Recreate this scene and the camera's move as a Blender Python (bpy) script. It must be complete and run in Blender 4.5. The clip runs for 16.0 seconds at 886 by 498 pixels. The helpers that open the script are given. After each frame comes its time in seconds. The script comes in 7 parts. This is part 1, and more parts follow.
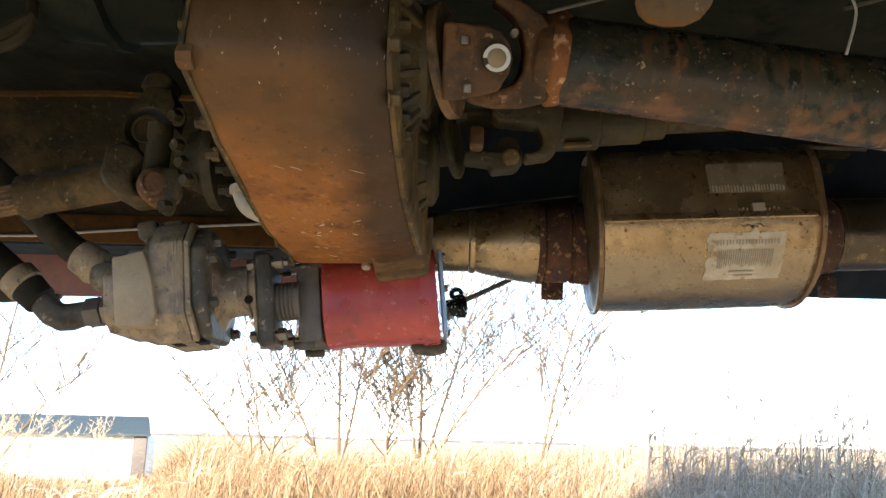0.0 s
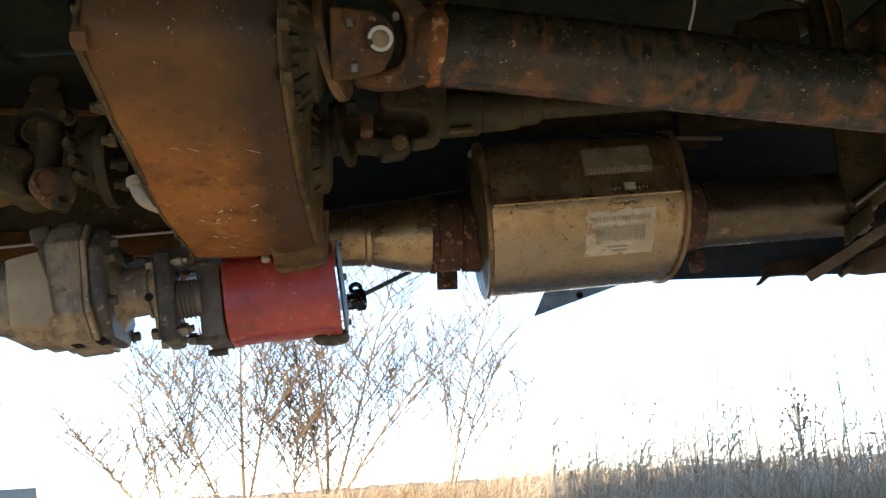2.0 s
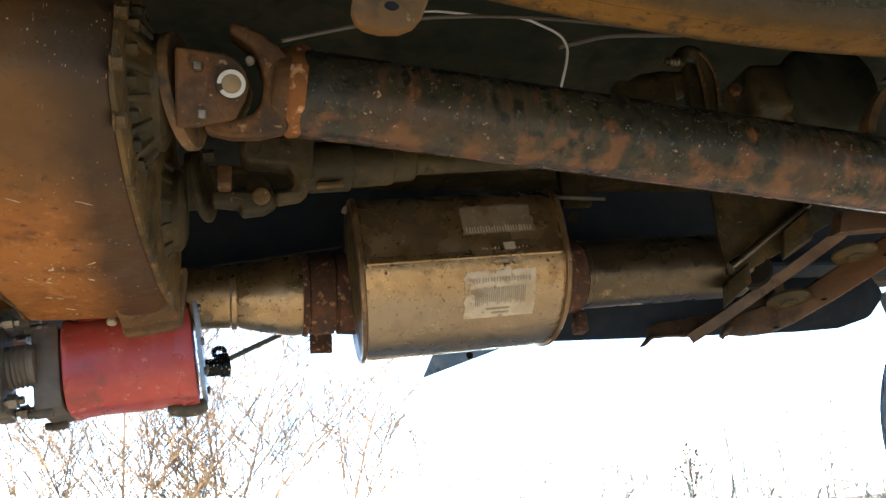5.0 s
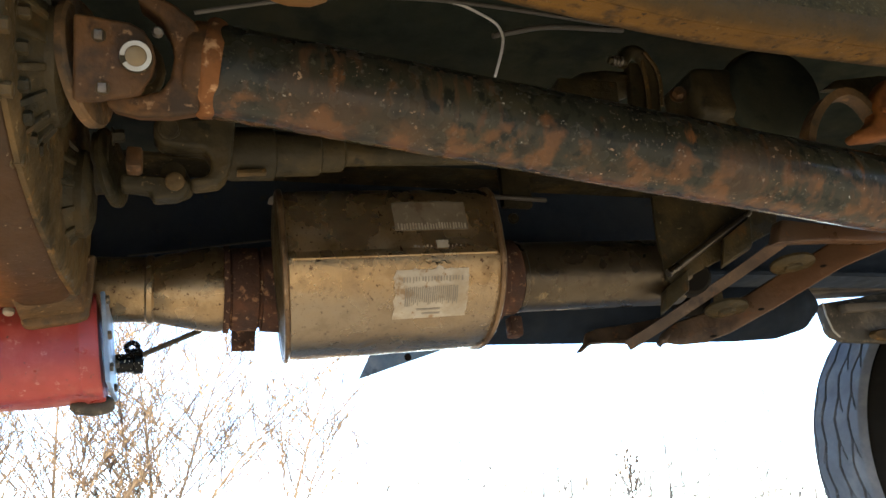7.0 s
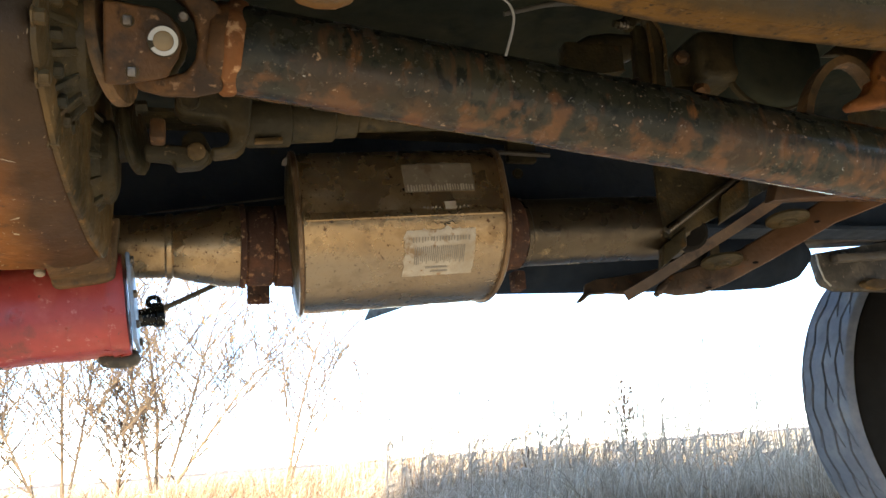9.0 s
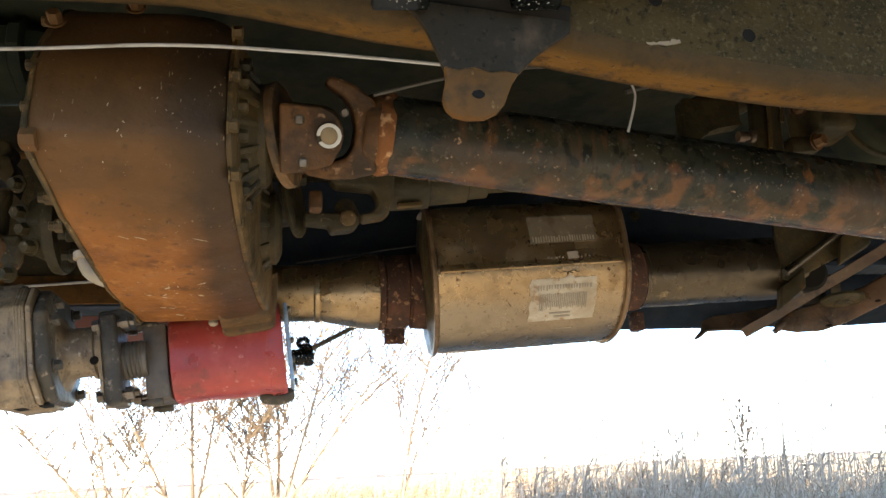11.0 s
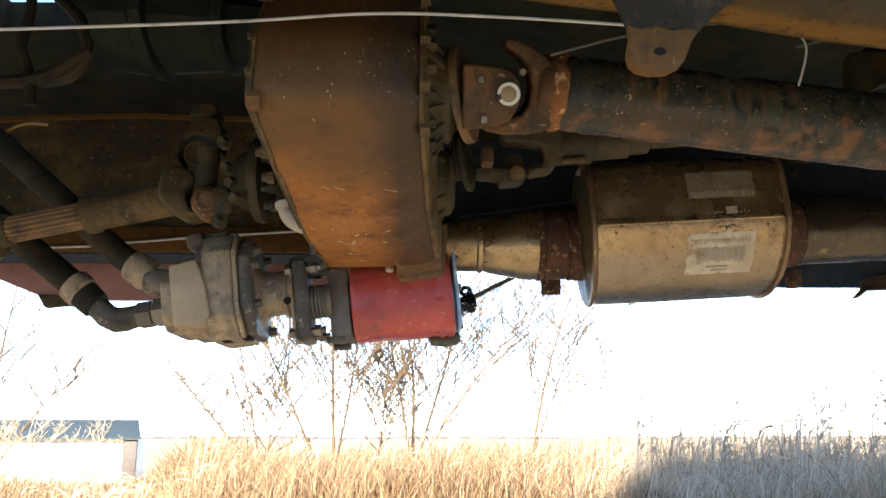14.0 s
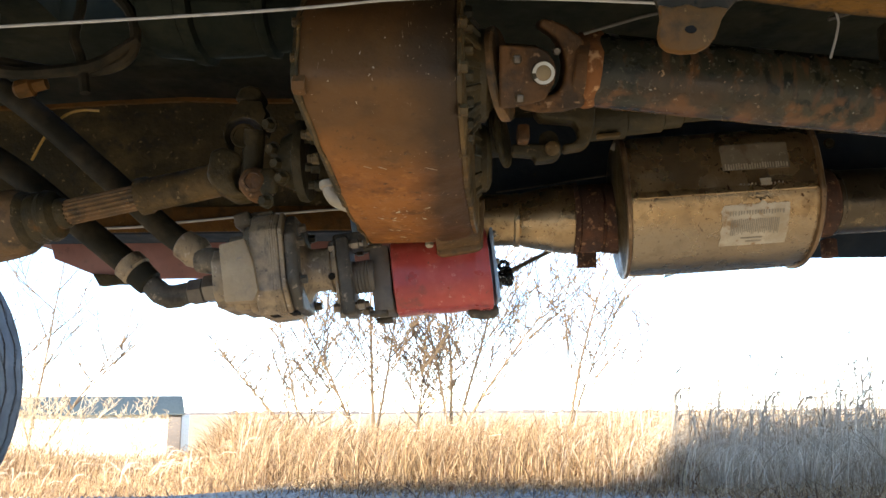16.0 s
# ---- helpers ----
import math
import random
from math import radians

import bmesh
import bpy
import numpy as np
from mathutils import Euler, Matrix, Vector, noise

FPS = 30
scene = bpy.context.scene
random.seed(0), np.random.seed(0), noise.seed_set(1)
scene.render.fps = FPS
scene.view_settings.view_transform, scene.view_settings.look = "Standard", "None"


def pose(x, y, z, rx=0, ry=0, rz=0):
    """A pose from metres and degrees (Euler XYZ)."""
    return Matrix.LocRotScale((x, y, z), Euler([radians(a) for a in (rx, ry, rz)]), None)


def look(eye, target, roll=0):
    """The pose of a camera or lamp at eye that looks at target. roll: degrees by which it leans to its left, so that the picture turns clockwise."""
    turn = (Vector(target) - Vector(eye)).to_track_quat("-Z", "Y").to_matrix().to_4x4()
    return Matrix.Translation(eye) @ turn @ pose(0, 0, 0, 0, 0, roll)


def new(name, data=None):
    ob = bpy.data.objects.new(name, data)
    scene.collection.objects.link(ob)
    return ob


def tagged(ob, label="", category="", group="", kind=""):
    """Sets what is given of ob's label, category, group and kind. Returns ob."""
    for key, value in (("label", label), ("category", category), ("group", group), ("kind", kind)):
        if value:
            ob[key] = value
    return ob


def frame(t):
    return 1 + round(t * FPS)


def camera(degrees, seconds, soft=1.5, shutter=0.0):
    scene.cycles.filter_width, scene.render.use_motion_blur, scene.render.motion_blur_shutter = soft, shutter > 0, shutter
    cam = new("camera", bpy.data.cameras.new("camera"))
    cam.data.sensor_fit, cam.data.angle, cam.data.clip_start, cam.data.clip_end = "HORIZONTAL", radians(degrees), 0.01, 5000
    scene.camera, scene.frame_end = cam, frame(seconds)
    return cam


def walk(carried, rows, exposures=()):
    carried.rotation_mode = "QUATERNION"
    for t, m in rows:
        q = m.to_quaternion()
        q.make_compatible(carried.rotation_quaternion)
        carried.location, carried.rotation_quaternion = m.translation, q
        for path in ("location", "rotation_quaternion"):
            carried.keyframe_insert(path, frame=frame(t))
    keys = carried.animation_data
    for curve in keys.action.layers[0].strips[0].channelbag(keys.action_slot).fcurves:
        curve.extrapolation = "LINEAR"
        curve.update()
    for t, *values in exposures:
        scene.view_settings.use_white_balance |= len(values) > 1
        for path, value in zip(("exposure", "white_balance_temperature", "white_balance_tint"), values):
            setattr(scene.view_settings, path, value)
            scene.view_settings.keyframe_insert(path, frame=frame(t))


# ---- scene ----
cam = camera(56.6, 16.0)
PATH = [
    (0, (0.007, 0.1, 0.367), (0.007, 2.047, 0.823), 1.4),
    (0.5, (-0.007, 0.082, 0.294), (0.026, 2.023, 0.777), 0.3),
    (1, (-0.002, 0.068, 0.26), (0.202, 2.001, 0.732), -3.3),
    (1.5, (-0.005, 0.063, 0.267), (0.231, 1.99, 0.748), -3.5),
    (2, (0.006, 0.066, 0.275), (0.255, 1.973, 0.823), -3.7),
    (2.5, (0.022, 0.078, 0.287), (0.277, 1.983, 0.844), -3.8),
    (3, (0.028, 0.08, 0.287), (0.291, 1.978, 0.861), -3.6),
    (3.5, (0.034, 0.089, 0.292), (0.314, 1.978, 0.889), -3.1),
    (4, (0.039, 0.095, 0.302), (0.347, 1.975, 0.91), -3.0),
    (4.5, (0.047, 0.107, 0.3), (0.438, 1.952, 0.965), -4.4),
    (5, (0.063, 0.122, 0.299), (0.544, 1.948, 0.958), -5.5),
    (7.5, (0.109, 0.165, 0.312), (0.711, 1.959, 0.96), -4.9),
    (8, (0.106, 0.16, 0.318), (0.713, 1.969, 0.918), -4.9),
    (10.5, (0.028, 0.016, 0.372), (0.549, 1.901, 0.787), -4.6),
    (11, (0.023, 0.004, 0.376), (0.369, 1.902, 0.902), -2.8),
    (11.5, (0.016, -0.012, 0.372), (0.341, 1.827, 1.086), -2.8),
    (12, (0.003, -0.025, 0.366), (0.289, 1.83, 1.056), -1.9),
    (12.5, (-0.011, -0.033, 0.358), (0.217, 1.857, 0.969), -1.5),
    (13, (-0.022, -0.045, 0.353), (0.096, 1.856, 0.962), -0.9),
    (13.5, (-0.031, -0.05, 0.346), (0.051, 1.86, 0.933), -0.5),
    (14, (-0.041, -0.061, 0.34), (-0.003, 1.888, 0.789), -0.0),
    (14.5, (-0.047, -0.084, 0.336), (-0.065, 1.877, 0.73), 0.4),
    (15, (-0.048, -0.092, 0.333), (-0.094, 1.868, 0.73), 0.5),
    (15.5, (-0.047, -0.099, 0.33), (-0.093, 1.861, 0.725), 0.1),
    (16, (-0.047, -0.101, 0.331), (-0.094, 1.86, 0.722), -0.3),
]
EXPOSURES = [(0, 2.52), (0.7, 2.32), (1, 1.66), (1.5, 1.50), (1.9, 1.90), (2.6, 2.12), (4, 2.20), (5, 2.74), (8, 2.72), (10.5, 2.71), (12, 3.09), (13, 2.78), (14, 2.58), (14.6, 2.48), (15.2, 2.66), (16, 2.41)]
walk(cam, [(t, look(eye, target, roll)) for t, eye, target, roll in PATH], EXPOSURES)

# ---- light ----
SUN_EL, SUN_AZ = 29.5, 202.0
world = bpy.data.worlds.new("sky")
scene.world = world
world.use_nodes = True
wn, wl = world.node_tree.nodes, world.node_tree.links
sky = wn.new("ShaderNodeTexSky")
sky.sky_type, sky.sun_disc = "NISHITA", False
sky.sun_elevation, sky.sun_rotation = radians(SUN_EL), radians(SUN_AZ)
sky.dust_density, sky.ozone_density = 0.15, 4.0
sky.altitude = 1500
wc = wn.new("ShaderNodeTexCoord")
wm = wn.new("ShaderNodeMapping")
wm.inputs["Scale"].default_value = (1.0, 1.0, 3.2)
wcl = wn.new("ShaderNodeTexNoise")
wcl.inputs["Scale"].default_value, wcl.inputs["Detail"].default_value = 2.6, 6.0
wr = wn.new("ShaderNodeValToRGB")
wr.color_ramp.elements[0].position, wr.color_ramp.elements[1].position = 0.55, 0.78
wx = wn.new("ShaderNodeMix")
wx.data_type = "RGBA"
wx.inputs["B"].default_value = (5.2, 5.7, 6.5, 1)
wl.new(wc.outputs["Generated"], wm.inputs["Vector"])
wl.new(wm.outputs["Vector"], wcl.inputs["Vector"])
wl.new(wcl.outputs["Fac"], wr.inputs["Fac"])
wl.new(wr.outputs["Color"], wx.inputs["Factor"])
wl.new(sky.outputs["Color"], wx.inputs["A"])
wl.new(wx.outputs["Result"], wn["Background"].inputs["Color"])
wn["Background"].inputs["Strength"].default_value = 0.14
sun = new("sun", bpy.data.lights.new("sun", "SUN"))
sun.data.energy, sun.data.angle, sun.data.color = 3.7, radians(3.0), (1.0, 0.93, 0.82)
sd = Vector((math.sin(radians(SUN_AZ)) * math.cos(radians(SUN_EL)), math.cos(radians(SUN_AZ)) * math.cos(radians(SUN_EL)), math.sin(radians(SUN_EL))))
sun.matrix_world = look(sd * 20, (0, 0, 0))

# ---- materials ----
def surface(name, base, layers=(), rough=0.6, metal=0.0, bumps=((60, 0.3),), rough_var=0.15, random_tint=0.0, coat=0.0):
    """A node material: base colour, noise layers (scale, low, high, colour, stretch), fine relief."""
    m = bpy.data.materials.new(name)
    m.use_nodes = True
    n, l = m.node_tree.nodes, m.node_tree.links
    b = n["Principled BSDF"]
    tc = n.new("ShaderNodeTexCoord")
    col = None
    for i, layer in enumerate(((37.0, 0.3, 0.8, tuple(c * 0.72 for c in base), (1, 1, 1)),) + tuple(layers)):
        scale, lo, hi, c, stretch = layer
        mp = n.new("ShaderNodeMapping")
        mp.inputs["Scale"].default_value = stretch
        mp.inputs["Location"].default_value = (i * 3.7, i * 1.3, i * 2.1)
        l.new(tc.outputs["Object"], mp.inputs["Vector"])
        t = n.new("ShaderNodeTexNoise")
        t.inputs["Scale"].default_value, t.inputs["Detail"].default_value, t.inputs["Roughness"].default_value = scale, 6.0, 0.62
        l.new(mp.outputs["Vector"], t.inputs["Vector"])
        r = n.new("ShaderNodeMapRange")
        r.inputs["From Min"].default_value, r.inputs["From Max"].default_value = lo, hi
        l.new(t.outputs["Fac"], r.inputs["Value"])
        x = n.new("ShaderNodeMix")
        x.data_type = "RGBA"
        x.inputs["B"].default_value = (*c, 1)
        if col is None:
            x.inputs["A"].default_value = (*base, 1)
        else:
            l.new(col, x.inputs["A"])
        l.new(r.outputs["Result"], x.inputs["Factor"])
        col = x.outputs["Result"]
    if random_tint:
        g = n.new("ShaderNodeNewGeometry")
        h = n.new("ShaderNodeHueSaturation")
        r = n.new("ShaderNodeMapRange")
        r.inputs["To Min"].default_value, r.inputs["To Max"].default_value = 1 - random_tint, 1 + random_tint
        l.new(g.outputs["Random Per Island"], r.inputs["Value"])
        l.new(r.outputs["Result"], h.inputs["Value"])
        l.new(col, h.inputs["Color"])
        col = h.outputs["Color"]
    l.new(col, b.inputs["Base Color"])
    b.inputs["Metallic"].default_value = metal
    b.inputs["Coat Weight"].default_value = coat
    t = n.new("ShaderNodeTexNoise")
    t.inputs["Scale"].default_value, t.inputs["Detail"].default_value = 22.0, 5.0
    l.new(tc.outputs["Object"], t.inputs["Vector"])
    r = n.new("ShaderNodeMapRange")
    r.inputs["From Min"].default_value, r.inputs["From Max"].default_value = 0.3, 0.7
    r.inputs["To Min"].default_value, r.inputs["To Max"].default_value = max(0.05, rough - rough_var), min(1, rough + rough_var)
    l.new(t.outputs["Fac"], r.inputs["Value"])
    l.new(r.outputs["Result"], b.inputs["Roughness"])
    prev = None
    for scale, strength in bumps:
        t = n.new("ShaderNodeTexNoise")
        t.inputs["Scale"].default_value, t.inputs["Detail"].default_value = scale, 5.0
        l.new(tc.outputs["Object"], t.inputs["Vector"])
        bp = n.new("ShaderNodeBump")
        bp.inputs["Strength"].default_value, bp.inputs["Distance"].default_value = strength, 0.25 / scale
        l.new(t.outputs["Fac"], bp.inputs["Height"])
        if prev:
            l.new(prev, bp.inputs["Normal"])
        prev = bp.outputs["Normal"]
    if prev:
        l.new(prev, b.inputs["Normal"])
    return m


I3 = (1, 1, 1)
RUST, DARKRUST, DUST, GRIME = (0.30, 0.115, 0.035), (0.11, 0.045, 0.022), (0.34, 0.25, 0.15), (0.022, 0.019, 0.016)
M = {
    "casting": surface("rusty_casting", (0.235, 0.090, 0.022), [(4, 0.42, 0.60, (0.29, 0.112, 0.026), I3), (7, 0.50, 0.68, (0.155, 0.060, 0.018), I3), (24, 0.54, 0.72, (0.125, 0.050, 0.017), (1, 1, 0.6)), (60, 0.56, 0.68, (0.34, 0.145, 0.042), I3), (90, 0.60, 0.70, (0.085, 0.038, 0.016), I3)], 0.55, 0.0, ((18, 0.2), (70, 0.3), (200, 0.4))),
    "greasy": surface("greasy_steel", (0.058, 0.049, 0.031), [(12, 0.45, 0.62, (0.095, 0.070, 0.037), I3), (30, 0.58, 0.72, (0.13, 0.070, 0.028), I3), (18, 0.52, 0.68, (0.028, 0.027, 0.020), I3), (120, 0.64, 0.70, (0.24, 0.18, 0.11), I3)], 0.46, 0.0, ((40, 0.6), (160, 0.4))),
    "brown": surface("brown_oily_rust", (0.12, 0.075, 0.036), [(10, 0.45, 0.62, (0.18, 0.10, 0.042), I3), (26, 0.50, 0.66, (0.055, 0.040, 0.024), I3), (70, 0.60, 0.68, (0.24, 0.13, 0.055), I3), (100, 0.64, 0.70, (0.30, 0.19, 0.09), I3)], 0.52, 0.0, ((45, 0.6), (170, 0.45))),
    "rust": surface("rusty_steel", (0.22, 0.085, 0.032), [(11, 0.45, 0.6, RUST, I3), (24, 0.5, 0.66, DARKRUST, I3), (90, 0.62, 0.7, (0.42, 0.22, 0.1), I3)], 0.75, 0.1, ((50, 0.5), (180, 0.4))),
    "shaft": surface("rust_stained_black_tube", (0.030, 0.028, 0.017), [(6, 0.44, 0.64, (0.044, 0.038, 0.021), (0.6, 1, 1)), (8, 0.52, 0.66, (0.066, 0.040, 0.018), (1, 1, 0.5)), (24, 0.58, 0.68, (0.15, 0.064, 0.022), (1.6, 1, 0.4)), (16, 0.47, 0.60, (0.029, 0.028, 0.018), I3), (60, 0.52, 0.60, (0.017, 0.017, 0.011), (1, 1, 0.6)), (140, 0.60, 0.66, (0.085, 0.075, 0.050), I3), (48, 0.69, 0.715, (0.45, 0.29, 0.16), I3), (130, 0.69, 0.71, (0.40, 0.36, 0.28), I3)], 0.22, 0.0, ((30, 0.10), (110, 0.16), (220, 0.14))),
    "rail": surface("rusty_frame_steel", (0.052, 0.040, 0.021), [(5, 0.46, 0.64, (0.066, 0.047, 0.022), I3), (11, 0.48, 0.64, (0.034, 0.028, 0.016), I3), (140, 0.54, 0.66, (0.024, 0.020, 0.013), I3), (110, 0.58, 0.67, (0.110, 0.086, 0.050), I3), (240, 0.56, 0.66, (0.088, 0.070, 0.042), I3)], 0.75, 0.0, ((30, 0.5), (120, 0.7))),
    "flange": surface("yellow_rust_flange", (0.150, 0.074, 0.016), [(2.0, 0.46, 0.62, (0.085, 0.046, 0.015), I3), (6, 0.50, 0.66, (0.075, 0.040, 0.013), (1, 1.4, 1)), (14, 0.56, 0.70, (0.045, 0.028, 0.012), (0.6, 1, 1)), (40, 0.54, 0.68, (0.050, 0.030, 0.013), I3), (90, 0.58, 0.68, (0.028, 0.020, 0.012), I3), (120, 0.64, 0.70, (0.18, 0.115, 0.05), I3)], 0.62, 0.0, ((12, 0.4), (40, 0.6), (140, 0.6))),
    "blackpaint": surface("worn_black_paint", (0.0055, 0.0065, 0.006), [(20, 0.54, 0.72, (0.016, 0.016, 0.013), I3), (260, 0.72, 0.735, (0.62, 0.60, 0.53), I3), (6, 0.66, 0.72, (0.05, 0.042, 0.03), I3)], 0.24, 0.0, ((40, 0.15), (120, 0.1))),
    "beige": surface("dusty_beige_sheet", (0.42, 0.33, 0.215), [(3, 0.4, 0.65, (0.345, 0.265, 0.165), I3), (14, 0.5, 0.7, (0.37, 0.30, 0.20), (1, 0.3, 1)), (26, 0.54, 0.66, (0.33, 0.25, 0.155), I3), (75, 0.64, 0.68, (0.15, 0.10, 0.05), (0.7, 1.2, 1)), (130, 0.62, 0.70, (0.42, 0.34, 0.22), I3)], 0.45, 0.2, ((12, 0.12), (120, 0.15))),
    "galv": surface("dull_corrugated_steel", (0.27, 0.245, 0.205), [(8, 0.45, 0.65, (0.20, 0.18, 0.148), I3), (30, 0.56, 0.70, (0.14, 0.118, 0.09), (1, 0.3, 1)), (110, 0.66, 0.69, (0.60, 0.56, 0.48), I3)], 0.30, 0.6, ((20, 0.10), (150, 0.18))),
    "stainless": surface("heat_stained_stainless", (0.43, 0.290, 0.142), [(4, 0.42, 0.6, (0.31, 0.205, 0.100), (1, 1, 1)), (9, 0.50, 0.68, (0.38, 0.295, 0.185), (0.4, 1, 1)), (26, 0.52, 0.70, (0.215, 0.138, 0.066), I3), (130, 0.615, 0.66, (0.085, 0.042, 0.020), I3), (200, 0.62, 0.69, (0.12, 0.065, 0.03), I3), (14, 0.64, 0.78, (0.18, 0.10, 0.046), I3)], 0.30, 0.85, ((10, 0.15), (60, 0.12), (160, 0.28))),
    "pipe": surface("sooty_exhaust_pipe", (0.17, 0.132, 0.080), [(6, 0.42, 0.60, (0.095, 0.072, 0.044), (0.4, 1, 1)), (13, 0.5, 0.66, (0.080, 0.060, 0.037), I3), (26, 0.62, 0.70, (0.26, 0.19, 0.10), I3), (60, 0.58, 0.68, (0.070, 0.046, 0.027), I3)], 0.33, 0.78, ((16, 0.10), (150, 0.2))),
    "clamp": surface("red_rust_clamp", (0.070, 0.036, 0.023), [(18, 0.48, 0.62, (0.105, 0.046, 0.024), I3), (9, 0.50, 0.64, (0.040, 0.026, 0.020), I3), (60, 0.58, 0.66, (0.25, 0.13, 0.065), I3), (110, 0.62, 0.68, (0.36, 0.24, 0.14), I3)], 0.8, 0.0, ((60, 0.7), (180, 0.5))),
    "red": surface("red_paint", (0.42, 0.055, 0.038), [(5, 0.45, 0.66, (0.31, 0.040, 0.030), I3), (9, 0.52, 0.70, (0.46, 0.11, 0.075), I3), (30, 0.56, 0.72, (0.17, 0.040, 0.028), I3), (70, 0.62, 0.70, (0.50, 0.20, 0.15), I3), (120, 0.64, 0.70, (0.12, 0.05, 0.035), I3)], 0.38, 0.0, ((18, 0.15), (120, 0.2))),
    "alu": surface("grimy_cast_aluminium", (0.33, 0.240, 0.134), [(7, 0.45, 0.62, (0.28, 0.20, 0.11), I3), (13, 0.48, 0.62, (0.14, 0.10, 0.062), I3), (40, 0.54, 0.68, (0.10, 0.072, 0.045), (1, 1, 0.4)), (60, 0.60, 0.7, (0.46, 0.38, 0.28), I3), (110, 0.60, 0.67, (0.075, 0.054, 0.034), I3)], 0.55, 0.1, ((22, 0.3), (130, 0.5))),
    "darkcast": surface("oily_dark_casting", (0.072, 0.062, 0.046), [(14, 0.46, 0.64, (0.14, 0.115, 0.08), I3), (70, 0.60, 0.68, (0.24, 0.19, 0.13), I3), (20, 0.56, 0.68, (0.03, 0.026, 0.02), I3)], 0.5, 0.0, ((30, 0.5), (140, 0.4))),
    "gasket": surface("grey_adapter_plate", (0.13, 0.105, 0.075), [(16, 0.5, 0.66, (0.07, 0.058, 0.045), I3)], 0.6, 0.2, ((40, 0.3),)),
    "bolt": surface("zinc_bolt", (0.21, 0.18, 0.14), [(40, 0.46, 0.62, (0.09, 0.066, 0.044), I3)], 0.45, 0.7, ((80, 0.2),)),
    "hose": surface("dusty_hydraulic_hose", (0.030, 0.028, 0.022), [(10, 0.48, 0.66, (0.075, 0.06, 0.042), I3)], 0.65, 0.0, ((30, 0.2), (160, 0.3))),
    "brass": surface("brass_ring", (0.52, 0.48, 0.38), [(40, 0.55, 0.7, (0.4, 0.32, 0.2), I3)], 0.4, 0.3, ((60, 0.1),)),
    "capface": surface("tan_bearing_cap", (0.26, 0.175, 0.075), [(30, 0.5, 0.66, (0.2, 0.14, 0.07), I3)], 0.5, 0.3, ((60, 0.2),)),
    "redbox": surface("faded_red_brown_paint", (0.25, 0.115, 0.095), [(4, 0.45, 0.65, (0.20, 0.088, 0.070), I3), (40, 0.6, 0.7, (0.13, 0.07, 0.055), I3)], 0.6, 0.0, ((20, 0.15),)),
    # The blue takes in skylight on the far bracket's underside.
    "bluesteel": surface("blue_grey_skylight_steel", (0.20, 0.31, 0.44), [(12, 0.45, 0.62, (0.30, 0.37, 0.45), I3), (30, 0.54, 0.68, (0.11, 0.16, 0.22), I3)], 0.45, 0.1, ((30, 0.15),)),
    "whiteplastic": surface("yellowed_white_plastic", (0.36, 0.30, 0.205), [(20, 0.50, 0.68, (0.25, 0.19, 0.115), I3), (60, 0.56, 0.68, (0.16, 0.115, 0.065), I3)], 0.45, 0.0, ((40, 0.1),)),
    "wire": surface("light_grey_cable", (0.50, 0.47, 0.42), [(30, 0.5, 0.7, (0.3, 0.27, 0.22), I3)], 0.5, 0.0, ()),
    "yellowwire": surface("yellow_wire", (0.50, 0.28, 0.05), (), 0.5, 0.0, ()),
    "darkwire": surface("dark_cable", (0.060, 0.050, 0.036), (), 0.6, 0.0, ()),
    "paper": surface("peeling_foil_label", (0.48, 0.41, 0.30), [(18, 0.48, 0.66, (0.33, 0.26, 0.165), I3), (34, 0.58, 0.68, (0.26, 0.17, 0.085), I3), (90, 0.6, 0.68, (0.26, 0.155, 0.07), I3)], 0.5, 0.3, ((60, 0.2),)),
    "ink": surface("label_print", (0.27, 0.225, 0.16), (), 0.6, 0.0, ()),
    "oily": surface("oily_brown_casting", (0.088, 0.062, 0.033), [(14, 0.46, 0.62, (0.14, 0.090, 0.042), I3), (22, 0.52, 0.64, (0.040, 0.032, 0.020), I3), (60, 0.60, 0.68, (0.20, 0.115, 0.045), I3), (110, 0.65, 0.70, (0.36, 0.27, 0.16), I3)], 0.5, 0.0, ((35, 0.6), (150, 0.5))),
    "yoke": surface("red_rusted_yoke", (0.125, 0.062, 0.024), [(12, 0.44, 0.60, (0.20, 0.095, 0.033), I3), (18, 0.48, 0.62, (0.055, 0.034, 0.018), I3), (50, 0.55, 0.66, (0.075, 0.042, 0.020), I3), (80, 0.62, 0.69, (0.34, 0.20, 0.10), I3)], 0.55, 0.0, ((45, 0.6), (170, 0.5))),
    "weld": surface("flaking_rust_weld", (0.20, 0.085, 0.034), [(30, 0.45, 0.60, (0.085, 0.040, 0.021), I3), (55, 0.57, 0.66, (0.46, 0.28, 0.17), I3)], 0.7, 0.0, ((60, 0.8), (180, 0.5))),
    # Darkened copy of greasy; also stands in for shade on dim parts.
    "grime": surface("black_grease_and_shade", (0.044, 0.038, 0.025), [(14, 0.46, 0.64, (0.074, 0.056, 0.031), I3), (40, 0.56, 0.68, (0.024, 0.022, 0.016), I3), (100, 0.66, 0.71, (0.14, 0.10, 0.06), I3)], 0.5, 0.0, ((40, 0.6), (150, 0.4))),
    "gussetplate": surface("oily_brown_black_plate", (0.034, 0.026, 0.015), [(7, 0.48, 0.66, (0.022, 0.018, 0.012), I3), (16, 0.56, 0.70, (0.085, 0.058, 0.032), (1, 1, 0.6)), (60, 0.58, 0.68, (0.060, 0.042, 0.024), I3), (140, 0.60, 0.68, (0.014, 0.012, 0.009), I3)], 0.6, 0.0, ((40, 0.5), (140, 0.4))),
